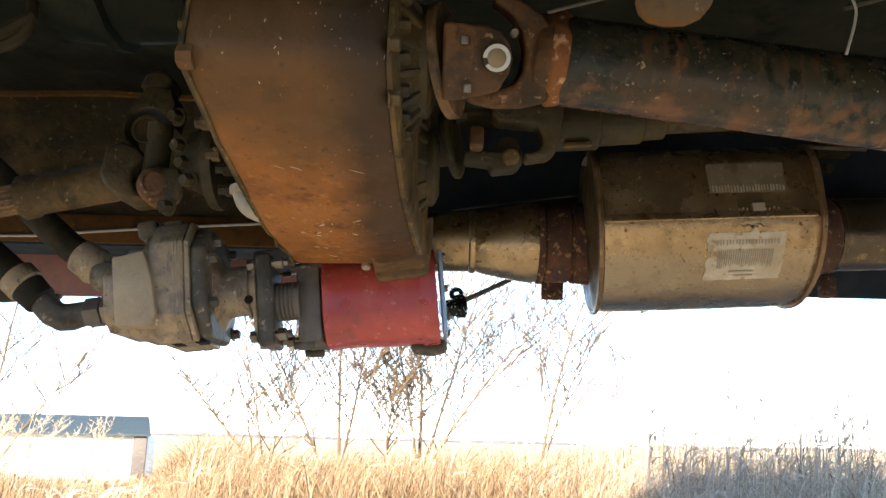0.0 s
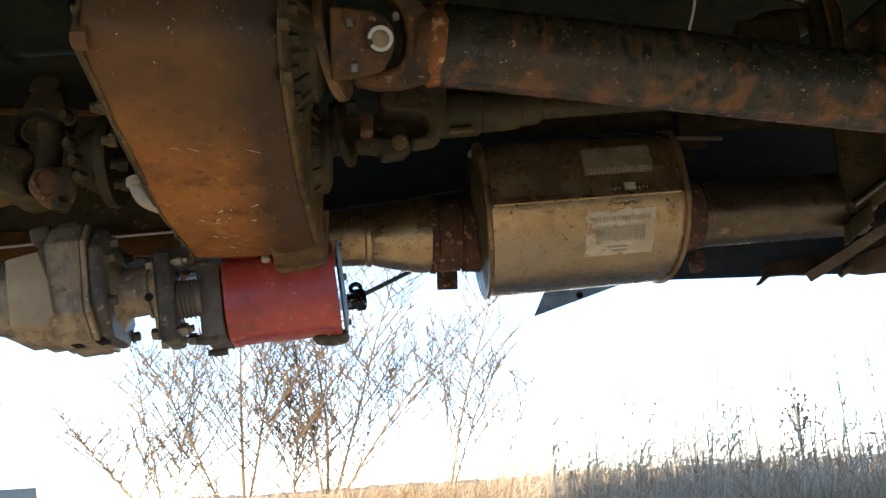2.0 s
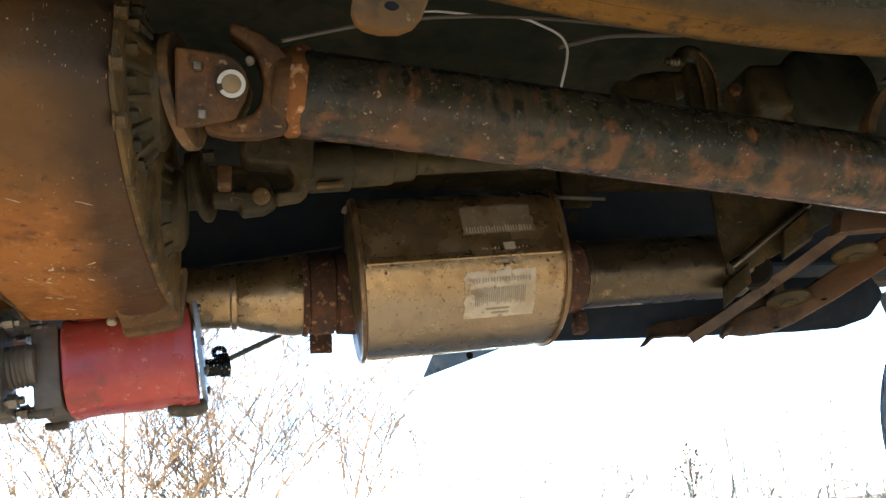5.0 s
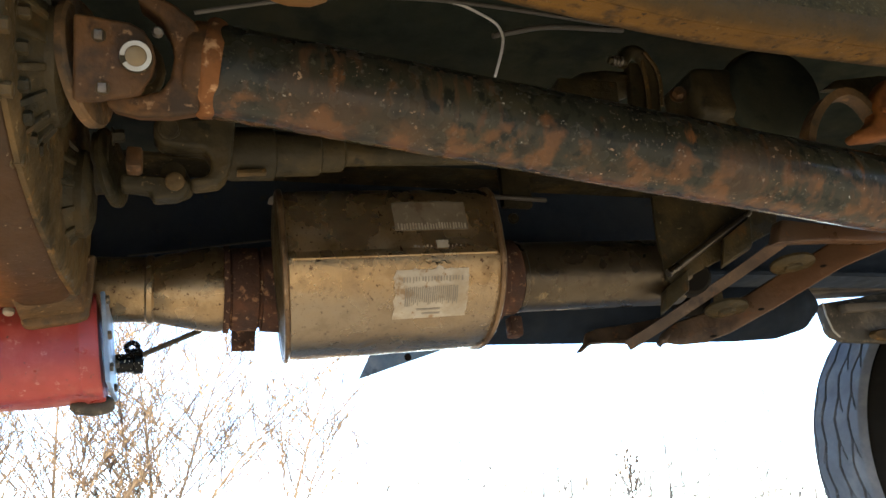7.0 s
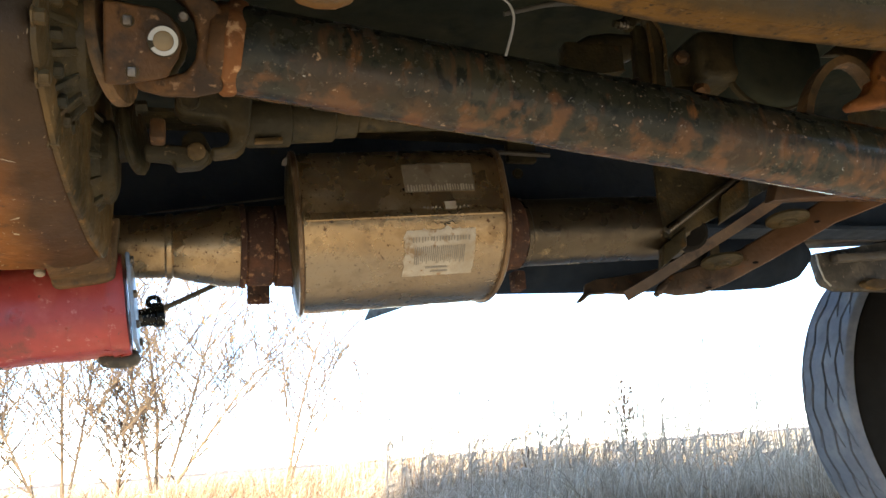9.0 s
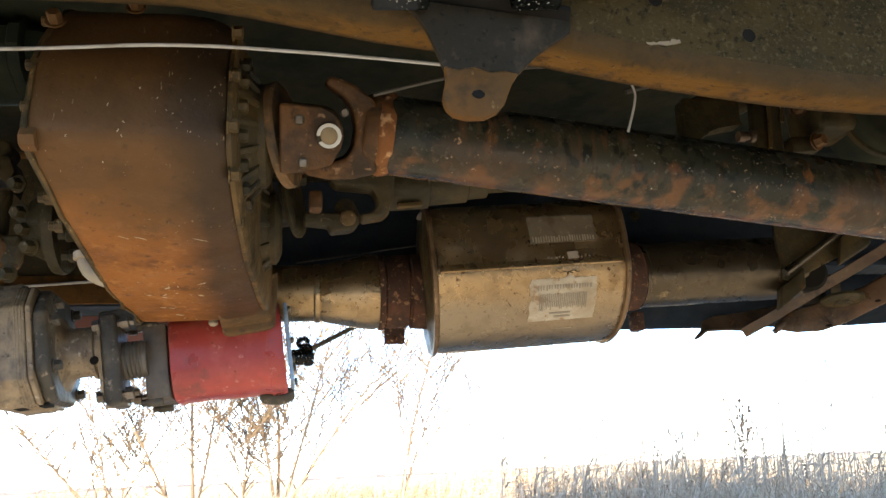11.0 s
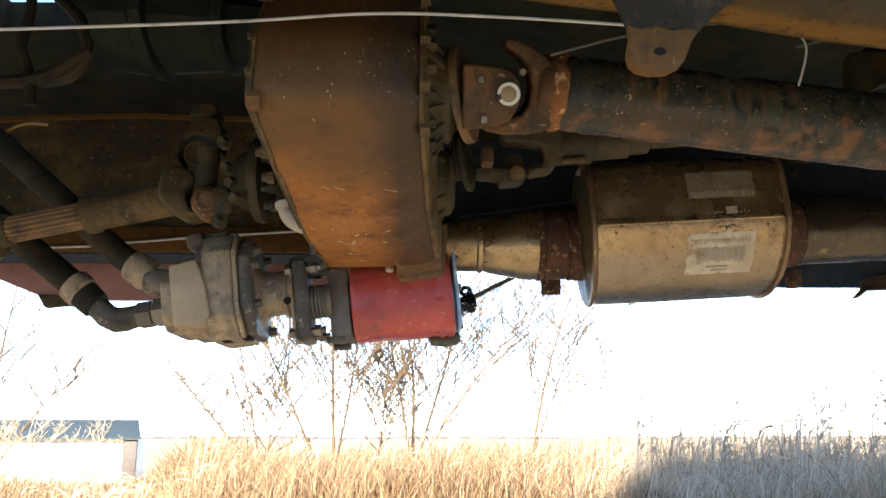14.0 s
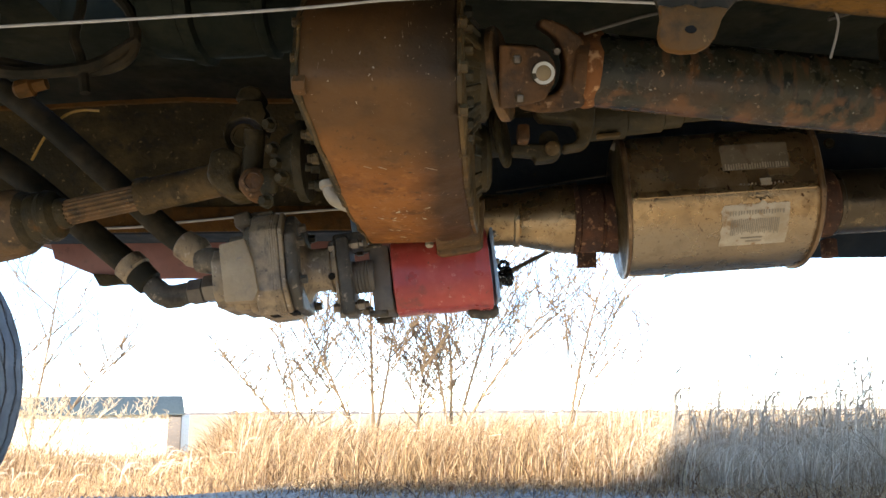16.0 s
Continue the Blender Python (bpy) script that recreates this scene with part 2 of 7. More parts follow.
    "tabrust": surface("brown_rust_tab", (0.135, 0.066, 0.022), [(9, 0.45, 0.62, (0.10, 0.056, 0.022), I3), (30, 0.50, 0.64, (0.070, 0.042, 0.019), I3), (90, 0.64, 0.70, (0.22, 0.13, 0.055), I3)], 0.6, 0.0, ((40, 0.5), (140, 0.5))),
    "palecast": surface("scraped_pale_casting", (0.36, 0.258, 0.138), [(9, 0.45, 0.62, (0.26, 0.185, 0.100), I3), (22, 0.54, 0.68, (0.22, 0.16, 0.095), I3), (80, 0.62, 0.69, (0.22, 0.17, 0.11), I3)], 0.55, 0.05, ((40, 0.3), (130, 0.4))),
    "scratch": surface("bare_nick", (0.52, 0.40, 0.25), [(60, 0.5, 0.66, (0.28, 0.18, 0.09), I3)], 0.5, 0.1, ()),
    "faded": surface("faded_grey_label", (0.20, 0.155, 0.098), [(16, 0.45, 0.66, (0.14, 0.105, 0.062), I3), (40, 0.56, 0.68, (0.11, 0.072, 0.040), I3), (90, 0.6, 0.7, (0.28, 0.23, 0.16), I3)], 0.5, 0.2, ((60, 0.2),)),
    "tyre": surface("grey_tyre_rubber", (0.135, 0.138, 0.142), [(14, 0.48, 0.68, (0.18, 0.175, 0.165), I3)], 0.75, 0.0, ((60, 0.2),)),
    # Rubber, and the flat dark discs painted for the shade inside holes.
    "groove": surface("dark_rubber_and_holes", (0.014, 0.012, 0.009), (), 0.9, 0.0, ()),
    "blackrail": surface("oily_black_rail", (0.030, 0.040, 0.054), [(6, 0.46, 0.66, (0.038, 0.044, 0.050), I3), (14, 0.55, 0.68, (0.020, 0.028, 0.038), I3), (50, 0.66, 0.71, (0.05, 0.045, 0.035), I3)], 0.7, 0.0, ((30, 0.4),)),
    "strapsteel": surface("worn_brown_strap", (0.085, 0.058, 0.038), [(7, 0.45, 0.62, (0.125, 0.080, 0.048), I3), (20, 0.50, 0.66, (0.048, 0.034, 0.024), I3), (45, 0.58, 0.68, (0.15, 0.072, 0.032), I3), (90, 0.63, 0.70, (0.21, 0.14, 0.085), I3)], 0.38, 0.25, ((24, 0.25), (140, 0.3))),
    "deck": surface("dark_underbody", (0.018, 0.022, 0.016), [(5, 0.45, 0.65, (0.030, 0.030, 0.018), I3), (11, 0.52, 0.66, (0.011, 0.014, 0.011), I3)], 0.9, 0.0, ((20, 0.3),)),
    "webrust": surface("dim_brown_rail_web", (0.040, 0.030, 0.015), [(4, 0.42, 0.60, (0.018, 0.016, 0.010), (0.5, 1, 1)), (9, 0.50, 0.66, (0.060, 0.042, 0.018), (0.6, 1, 1)), (30, 0.54, 0.68, (0.022, 0.019, 0.013), I3), (80, 0.62, 0.70, (0.12, 0.080, 0.040), I3)], 0.75, 0.0, ((30, 0.5), (120, 0.5))),
    "tankblack": surface("blue_black_tank_paint", (0.012, 0.017, 0.024), [(7, 0.46, 0.66, (0.018, 0.021, 0.024), I3)], 0.8, 0.0, ((30, 0.15),)),
    "rimsteel": surface("brown_stained_rim", (0.20, 0.125, 0.062), [(12, 0.46, 0.62, (0.11, 0.062, 0.030), I3), (50, 0.56, 0.68, (0.30, 0.20, 0.11), I3), (110, 0.60, 0.68, (0.060, 0.034, 0.018), I3)], 0.42, 0.6, ((60, 0.3),)),
    "paintwhite": surface("white_body_paint", (0.75, 0.75, 0.74), [(2, 0.45, 0.7, (0.66, 0.66, 0.64), I3)], 0.35, 0.0, ((15, 0.05),)),
}



def ragged_tint(m, axis, lo, hi, colour, rag=0.22, amount=0.72, scale=11.0):
    """A ragged-edged tint along one axis: stains and rust, and on the casting shade."""
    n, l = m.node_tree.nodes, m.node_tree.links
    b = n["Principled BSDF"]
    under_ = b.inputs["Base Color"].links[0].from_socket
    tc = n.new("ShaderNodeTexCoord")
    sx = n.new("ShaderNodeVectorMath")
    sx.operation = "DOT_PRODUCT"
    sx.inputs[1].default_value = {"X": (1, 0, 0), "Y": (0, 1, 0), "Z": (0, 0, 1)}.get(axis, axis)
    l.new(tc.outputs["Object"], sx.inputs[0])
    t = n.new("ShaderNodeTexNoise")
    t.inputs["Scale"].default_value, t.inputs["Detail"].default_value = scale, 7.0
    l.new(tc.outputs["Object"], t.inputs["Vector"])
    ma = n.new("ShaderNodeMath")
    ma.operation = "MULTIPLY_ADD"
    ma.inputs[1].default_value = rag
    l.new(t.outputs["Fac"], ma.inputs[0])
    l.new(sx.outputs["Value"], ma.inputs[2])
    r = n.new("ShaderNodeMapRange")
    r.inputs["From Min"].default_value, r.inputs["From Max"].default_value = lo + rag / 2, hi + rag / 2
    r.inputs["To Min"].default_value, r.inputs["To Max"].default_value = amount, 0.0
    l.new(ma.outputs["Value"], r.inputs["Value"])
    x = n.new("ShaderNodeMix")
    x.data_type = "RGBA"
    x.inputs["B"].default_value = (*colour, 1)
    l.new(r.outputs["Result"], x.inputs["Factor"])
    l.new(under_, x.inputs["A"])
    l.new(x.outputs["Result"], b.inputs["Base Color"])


def chips(m, colour, scale, lo, hi, patch, stretch=(1, 1, 1)):
    """Bright nicks that keep to scattered patches."""
    n, l = m.node_tree.nodes, m.node_tree.links
    b = n["Principled BSDF"]
    under_ = b.inputs["Base Color"].links[0].from_socket
    tc = n.new("ShaderNodeTexCoord")
    fac = None
    for s, a, c, st in ((scale, lo, hi, stretch), (patch, 0.50, 0.58, (1, 1, 1))):
        mp = n.new("ShaderNodeMapping")
        mp.inputs["Scale"].default_value = st
        mp.inputs["Location"].default_value = (s * 0.13, 2.3, s * 0.07)
        l.new(tc.outputs["Object"], mp.inputs["Vector"])
        t = n.new("ShaderNodeTexNoise")
        t.inputs["Scale"].default_value, t.inputs["Detail"].default_value = s, 3.0
        l.new(mp.outputs["Vector"], t.inputs["Vector"])
        r = n.new("ShaderNodeMapRange")
        r.inputs["From Min"].default_value, r.inputs["From Max"].default_value = a, c
        l.new(t.outputs["Fac"], r.inputs["Value"])
        if fac is None:
            fac = r.outputs["Result"]
        else:
            mu = n.new("ShaderNodeMath")
            mu.operation = "MULTIPLY"
            l.new(fac, mu.inputs[0])
            l.new(r.outputs["Result"], mu.inputs[1])
            fac = mu.outputs["Value"]
    x = n.new("ShaderNodeMix")
    x.data_type = "RGBA"
    x.inputs["B"].default_value = (*colour, 1)
    l.new(fac, x.inputs["Factor"])
    l.new(under_, x.inputs["A"])
    l.new(x.outputs["Result"], b.inputs["Base Color"])


# Shade painted with the oily tone over the case's front and right side.
ragged_tint(M["casting"], "Y", 0.875, 0.955, (0.078, 0.043, 0.016), 0.14, 0.84)
ragged_tint(M["casting"], "X", -0.074, -0.128, (0.040, 0.026, 0.014), 0.06, 0.88)
ragged_tint(M["flange"], "X", -0.02, 0.14, (0.058, 0.039, 0.017), 0.30, 0.72, 9.0)
ragged_tint(M["flange"], "Y", 0.690, 0.702, (0.048, 0.032, 0.014), 0.010, 0.80, 18.0)
ragged_tint(M["flange"], "Y", 0.734, 0.726, (0.022, 0.016, 0.009), 0.012, 0.80, 40.0)
ragged_tint(M["strapsteel"], "X", 1.24, 1.10, (0.150, 0.068, 0.027), 0.12, 0.65)
# the can turns greyer towards its underside
ragged_tint(M["stainless"], "Z", 0.625, 0.66, (0.20, 0.165, 0.120), 0.05, 0.6)
ragged_tint(M["shaft"], (0.114, 0, 1), 0.726, 0.776, (0.080, 0.042, 0.020), 0.26, 0.50, 15.0)
ragged_tint(M["shaft"], (0.114, 0, 1), 0.722, 0.750, (0.165, 0.070, 0.024), 0.26, 0.58, 30.0)
chips(M["shaft"], (0.082, 0.044, 0.021), 60, 0.53, 0.66, 9, (1.6, 1, 0.35))
chips(M["shaft"], (0.26, 0.17, 0.10), 150, 0.67, 0.70, 11)
ragged_tint(M["shaft"], (0.114, 0, 1), 0.724, 0.732, (0.040, 0.036, 0.024), 0.10, 0.7, 34.0)
chips(M["casting"], (0.36, 0.26, 0.16), 230, 0.71, 0.73, 6)
chips(M["casting"], (0.34, 0.24, 0.14), 110, 0.69, 0.72, 6, (2.4, 1, 0.45))
chips(M["blackpaint"], (0.66, 0.64, 0.57), 330, 0.655, 0.68, 14)
for k, v in (("greasy", 0.12), ("oily", 0.12), ("brown", 0.15), ("yoke", 0.15), ("rail", 0.05), ("flange", 0.06), ("hose", 0.12), ("darkcast", 0.2), ("clamp", 0.15), ("tabrust", 0.1), ("weld", 0.15), ("rust", 0.15), ("grime", 0.12), ("gussetplate", 0.08), ("blackpaint", 0.3), ("webrust", 0.08), ("tankblack", 0.1), ("shaft", 0.20), ("strapsteel", 0.25)):
    M[k].node_tree.nodes["Principled BSDF"].inputs["Specular IOR Level"].default_value = v
for k, v in (("greasy", 0.78), ("oily", 0.92), ("grime", 0.85), ("hose", 0.75), ("webrust", 1.9), ("pipe", 0.9), ("yoke", 0.75)):
    for nd in M[k].node_tree.nodes:
        if nd.bl_idname == "ShaderNodeMix":
            for s_ in (nd.inputs["A"], nd.inputs["B"]):
                c_ = s_.default_value
                s_.default_value = (c_[0] * v, c_[1] * v, c_[2] * v, 1)
for k in ("greasy", "oily", "rust", "rail", "weld", "tabrust", "hose", "grime"):
    for nd in M[k].node_tree.nodes:
        if nd.bl_idname == "ShaderNodeMix":
            for s_ in (nd.inputs["A"], nd.inputs["B"]):
                c_ = s_.default_value
                s_.default_value = (c_[0], c_[1] * 0.93, c_[2] * 0.72, 1)
M["casting"].node_tree.nodes["Principled BSDF"].inputs["Specular IOR Level"].default_value = 0.14
M["blackpaint"].node_tree.nodes["Principled BSDF"].inputs["Specular IOR Level"].default_value = 0.18
M["groove"].node_tree.nodes["Principled BSDF"].inputs["Specular IOR Level"].default_value = 0.1
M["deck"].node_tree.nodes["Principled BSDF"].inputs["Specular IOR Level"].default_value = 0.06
M["blackrail"].node_tree.nodes["Principled BSDF"].inputs["Specular IOR Level"].default_value = 0.2

# ---- mesh helpers ----
def thing(name, at, label="", category="", group="", kind=""):
    e = new(name)
    e.empty_display_size = 0.05
    e.location = at
    return tagged(e, label, category, group, kind)


def finish(bm, name, material, sharp=38):
    me = bpy.data.meshes.new(name)
    bmesh.ops.recalc_face_normals(bm, faces=bm.faces)
    bm.to_mesh(me)
    bm.free()
    me.materials.append(M[material] if isinstance(material, str) else material)
    me.polygons.foreach_set("use_smooth", [True] * len(me.polygons))
    me.set_sharp_from_angle(angle=radians(sharp))
    return me


def world_origin(ob):
    p = Vector((0, 0, 0))
    while ob:
        p += ob.location + (ob.matrix_parent_inverse.translation if ob.parent else Vector((0, 0, 0)))
        ob = ob.parent
    return p


def part(name, bm, material, parent, label="", sharp=38):
    ob = new(name, finish(bm, name, material, sharp))
    if parent:
        ob.parent = parent
        ob.matrix_parent_inverse = Matrix.Translation(-world_origin(parent))
    return tagged(ob, label)


def solo(name, bm, material, label="", category="", group="", kind="", sharp=38):
    return tagged(new(name, finish(bm, name, material, sharp)), label, category, group, kind)


def bev(bm, w, seg=2, angle=30):
    es = [e for e in bm.edges if len(e.link_faces) == 2 and e.calc_face_angle(0) > radians(angle)]
    bmesh.ops.bevel(bm, geom=es, offset=w, segments=seg, affect="EDGES", profile=0.5, clamp_overlap=True)
    return bm


def box(c, size, rot=(0, 0, 0), w=0.002, bm=None, seg=2):
    out = bmesh.new()
    m = pose(*c, *rot) @ Matrix.Diagonal((*size, 1))
    bmesh.ops.create_cube(out, size=1, matrix=m)
    if w:
        bev(out, w, seg)
    return merge(bm, out)


def merge(bm, other):
    if bm is None:
        return other
    me = bpy.data.meshes.new("tmp")
    other.to_mesh(me)
    other.free()
    bm.from_mesh(me)
    bpy.data.meshes.remove(me)
    return bm


def frame_of(d):
    d = Vector(d).normalized()
    u = d.cross(Vector((0, 0, 1)) if abs(d.z) < 0.9 else Vector((0, 1, 0))).normalized()
    return d, u, d.cross(u).normalized()


def lathe(p0, d, profile, seg=32, bm=None, ell=(1, 1), wob=0.0, phase=0.0):
    """Turned form round the axis from p0 along d; profile: (distance along, radius)."""
    out = bmesh.new()
    d, u, v = frame_of(d)
    p0 = Vector(p0)
    rings = []
    for s, r in profile:
        ring = []
        for i in range(seg):
            a = 2 * math.pi * i / seg + phase
            rr = r * (1 + wob * noise.noise(Vector((math.cos(a) * 2, math.sin(a) * 2, s * 30))))
            ring.append(out.verts.new(p0 + d * s + (u * math.cos(a) * ell[0] + v * math.sin(a) * ell[1]) * rr))
        rings.append(ring)
    for a, b in zip(rings, rings[1:]):
        for i in range(seg):
            out.faces.new((a[i], a[(i + 1) % seg], b[(i + 1) % seg], b[i]))
    out.faces.new(rings[0])
    out.faces.new(rings[-1])
    return merge(bm, out)


def smooth_path(pts, n=8):
    """A Catmull-Rom curve through the points."""
    P = [Vector(p) for p in pts]
    P = [P[0] * 2 - P[1]] + P + [P[-1] * 2 - P[-2]]
    out = []
    for i in range(1, len(P) - 2):
        for k in range(n):
            t = k / n
            out.append(0.5 * ((2 * P[i]) + (P[i + 1] - P[i - 1]) * t + (2 * P[i - 1] - 5 * P[i] + 4 * P[i + 1] - P[i + 2]) * t * t + (3 * P[i] - P[i - 1] - 3 * P[i + 1] + P[i + 2]) * t ** 3))
    return out + [P[-2]]


def sweep(pts, r, seg=12, bm=None, flat=None):
    """A tube along points; r: one radius or one for each point. flat: (width, height) gives a strap."""
    out = bmesh.new()
    P = [Vector(p) for p in pts]
    R = r if isinstance(r, (list, tuple)) else [r] * len(P)
    up = None
    rings = []
    for i, p in enumerate(P):
        d = (P[min(i + 1, len(P) - 1)] - P[max(i - 1, 0)]).normalized()
        if up is None:
            up = frame_of(d)[2]
        up = (up - d * up.dot(d)).normalized()
        side = d.cross(up)
        if flat:
            w, h = flat[0] / 2, flat[1] / 2
            ring = [out.verts.new(p + side * a * w + up * b * h) for a, b in ((-1, -1), (1, -1), (1, 1), (-1, 1))]
        else:
            ring = [out.verts.new(p + (side * math.cos(2 * math.pi * k / seg) + up * math.sin(2 * math.pi * k / seg)) * R[i]) for k in range(seg)]
        rings.append(ring)
    n = len(rings[0])
    for a, b in zip(rings, rings[1:]):
        for i in range(n):
            out.faces.new((a[i], a[(i + 1) % n], b[(i + 1) % n], b[i]))
    out.faces.new(rings[0])
    out.faces.new(rings[-1])
    return merge(bm, out)


def slab(poly, depth, w=0.0015, bm=None, seg=2):
    """A plate: a planar outline of 3D points pushed along depth."""
    out = bmesh.new()
    a = [out.verts.new(Vector(p)) for p in poly]
    b = [out.verts.new(Vector(p) + Vector(depth)) for p in poly]
    out.faces.new(a)
    out.faces.new(list(reversed(b)))
    n = len(a)
    for i in range(n):
        out.faces.new((a[i], b[i], b[(i + 1) % n], a[(i + 1) % n]))
    bmesh.ops.recalc_face_normals(out, faces=out.faces)
    if w:
        bev(out, w, seg)
    return merge(bm, out)


def hexbolt(p, d, r=0.009, h=0.009, washer=True):
    bm = lathe(p, d, [(0, r * 1.35), (0.002, r * 1.35)], 16) if washer else None
    return lathe(Vector(p) + Vector(d).normalized() * (0.002 if washer else 0), d, [(0, r * 0.98), (h * 0.8, r), (h, r * 0.8)], 6, bm)


def lump(bm, k=0.003, s=9.0):
    for v in bm.verts:
        v.co += Vector((noise.noise(v.co * s), noise.noise(v.co * s + Vector((5, 0, 0))), noise.noise(v.co * s + Vector((0, 9, 0))))) * k
    return bm


# ---- ground ----
def clearing(x, y):
    """1 in the low open patch to the west, 0 in the tall grass."""
    return max(0.0, min(1.0, (-1.05 - (y - 4.2) * 0.30 - x) / 0.5)) if y > 4.0 else 0.0


def ground_z(x, y):
    d = max(0.0, min(1.0, (y - 8.0) / 15.0))
    far = max(0.0, min(1.0, (y - 40.0) / 200.0))
    dip = -1.05 * d * d * (3 - 2 * d) * (1 - far)
    n = noise.noise(Vector((x * 0.4, y * 0.4, 0))) * 0.03 + noise.noise(Vector((x * 1.7, y * 1.7, 3))) * 0.012
    return -0.06 + dip - 0.10 * clearing(x, y) + n * min(1.0, max(0.0, (y - 2.0) / 3.0)) * (1 - far)


def edge_y(x):
    """Where the gravel ends and the grass begins."""
    return 4.25 - 0.16 * x - 0.03 * x * abs(x) * (1 if x > 0 else 0) + 0.12 * noise.noise(Vector((x * 1.3, 0, 0)))


def make_ground():
    xs = sorted(set([-3000, -1200, -500, -200, -90, -50, -30, -20] + [i * 0.5 for i in range(-28, 29)] + [20, 30, 50, 90, 200, 500, 1200, 3000]))
    ys = sorted(set([-200, -60, -20, -8] + [i * 0.4 for i in range(-10, 60)] + [26, 30, 36, 44, 60, 90, 140, 240, 400, 800, 1600, 3500]))
    bm = bmesh.new()
    grid = [[bm.verts.new((x, y, ground_z(x, y))) for x in xs] for y in ys]
    for a, b in zip(grid, grid[1:]):
        for i in range(len(xs) - 1):
            bm.faces.new((a[i], a[i + 1], b[i + 1], b[i]))
    m = surface("gravel_and_dry_field", (0.38, 0.33, 0.25), [(90, 0.45, 0.62, (0.14, 0.12, 0.095), I3), (55, 0.58, 0.7, (0.44, 0.39, 0.31), I3), (1.3, 0.45, 0.65, (0.22, 0.19, 0.145), I3)], 0.9, 0.0, ((70, 0.8), (25, 0.5)))
    n, l = m.node_tree.nodes, m.node_tree.links
    b = n["Principled BSDF"]
    gravel = b.inputs["Base Color"].links[0].from_socket
    tc = n.new("ShaderNodeTexCoord")
    sx = n.new("ShaderNodeSeparateXYZ")
    l.new(tc.outputs["Object"], sx.inputs["Vector"])
    nz = n.new("ShaderNodeTexNoise")
    nz.inputs["Scale"].default_value, nz.inputs["Detail"].default_value = 1.6, 6.0
    l.new(tc.outputs["Object"], nz.inputs["Vector"])
    ad = n.new("ShaderNodeMath")
    ad.operation = "MULTIPLY_ADD"
    ad.inputs[1].default_value = 1.6
    l.new(nz.outputs["Fac"], ad.inputs[0])
    sl = n.new("ShaderNodeMath")
    sl.operation = "MULTIPLY_ADD"
    sl.inputs[1].default_value = 0.2
    l.new(sx.outputs["X"], sl.inputs[0])
    l.new(sx.outputs["Y"], sl.inputs[2])
    l.new(sl.outputs["Value"], ad.inputs[2])
    mr = n.new("ShaderNodeMapRange")
    mr.inputs["From Min"].default_value, mr.inputs["From Max"].default_value = 4.7, 5.3
    l.new(ad.outputs["Value"], mr.inputs["Value"])
    field = n.new("ShaderNodeTexNoise")
    field.inputs["Scale"].default_value, field.inputs["Detail"].default_value = 0.6, 8.0
    l.new(tc.outputs["Object"], field.inputs["Vector"])
    fx = n.new("ShaderNodeMix")
    fx.data_type = "RGBA"
    fx.inputs["A"].default_value, fx.inputs["B"].default_value = (0.30, 0.20, 0.09, 1), (0.42, 0.30, 0.15, 1)
    l.new(field.outputs["Fac"], fx.inputs["Factor"])
    mx = n.new("ShaderNodeMix")
    mx.data_type = "RGBA"
    l.new(mr.outputs["Result"], mx.inputs["Factor"])
    l.new(gravel, mx.inputs["A"])
    l.new(fx.outputs["Result"], mx.inputs["B"])
    l.new(mx.outputs["Result"], b.inputs["Base Color"])
    return solo("ground", bm, m, "grey gravel yard running into a dry straw field", "ground", kind="structure")


make_ground()


# ---- frame of the truck ----
def interp(table, x):
    return float(np.interp(x, [a for a, _ in table], [b for _, b in table]))


NEAR_BOTTOM = [(-2.6, 0.816), (-0.40, 0.816), (-0.10, 0.821), (-0.02, 0.810), (0.09, 0.791), (0.28, 0.768), (0.36, 0.753), (0.45, 0.742), (0.54, 0.732), (0.62, 0.7285), (0.80, 0.726), (3.2, 0.726)]


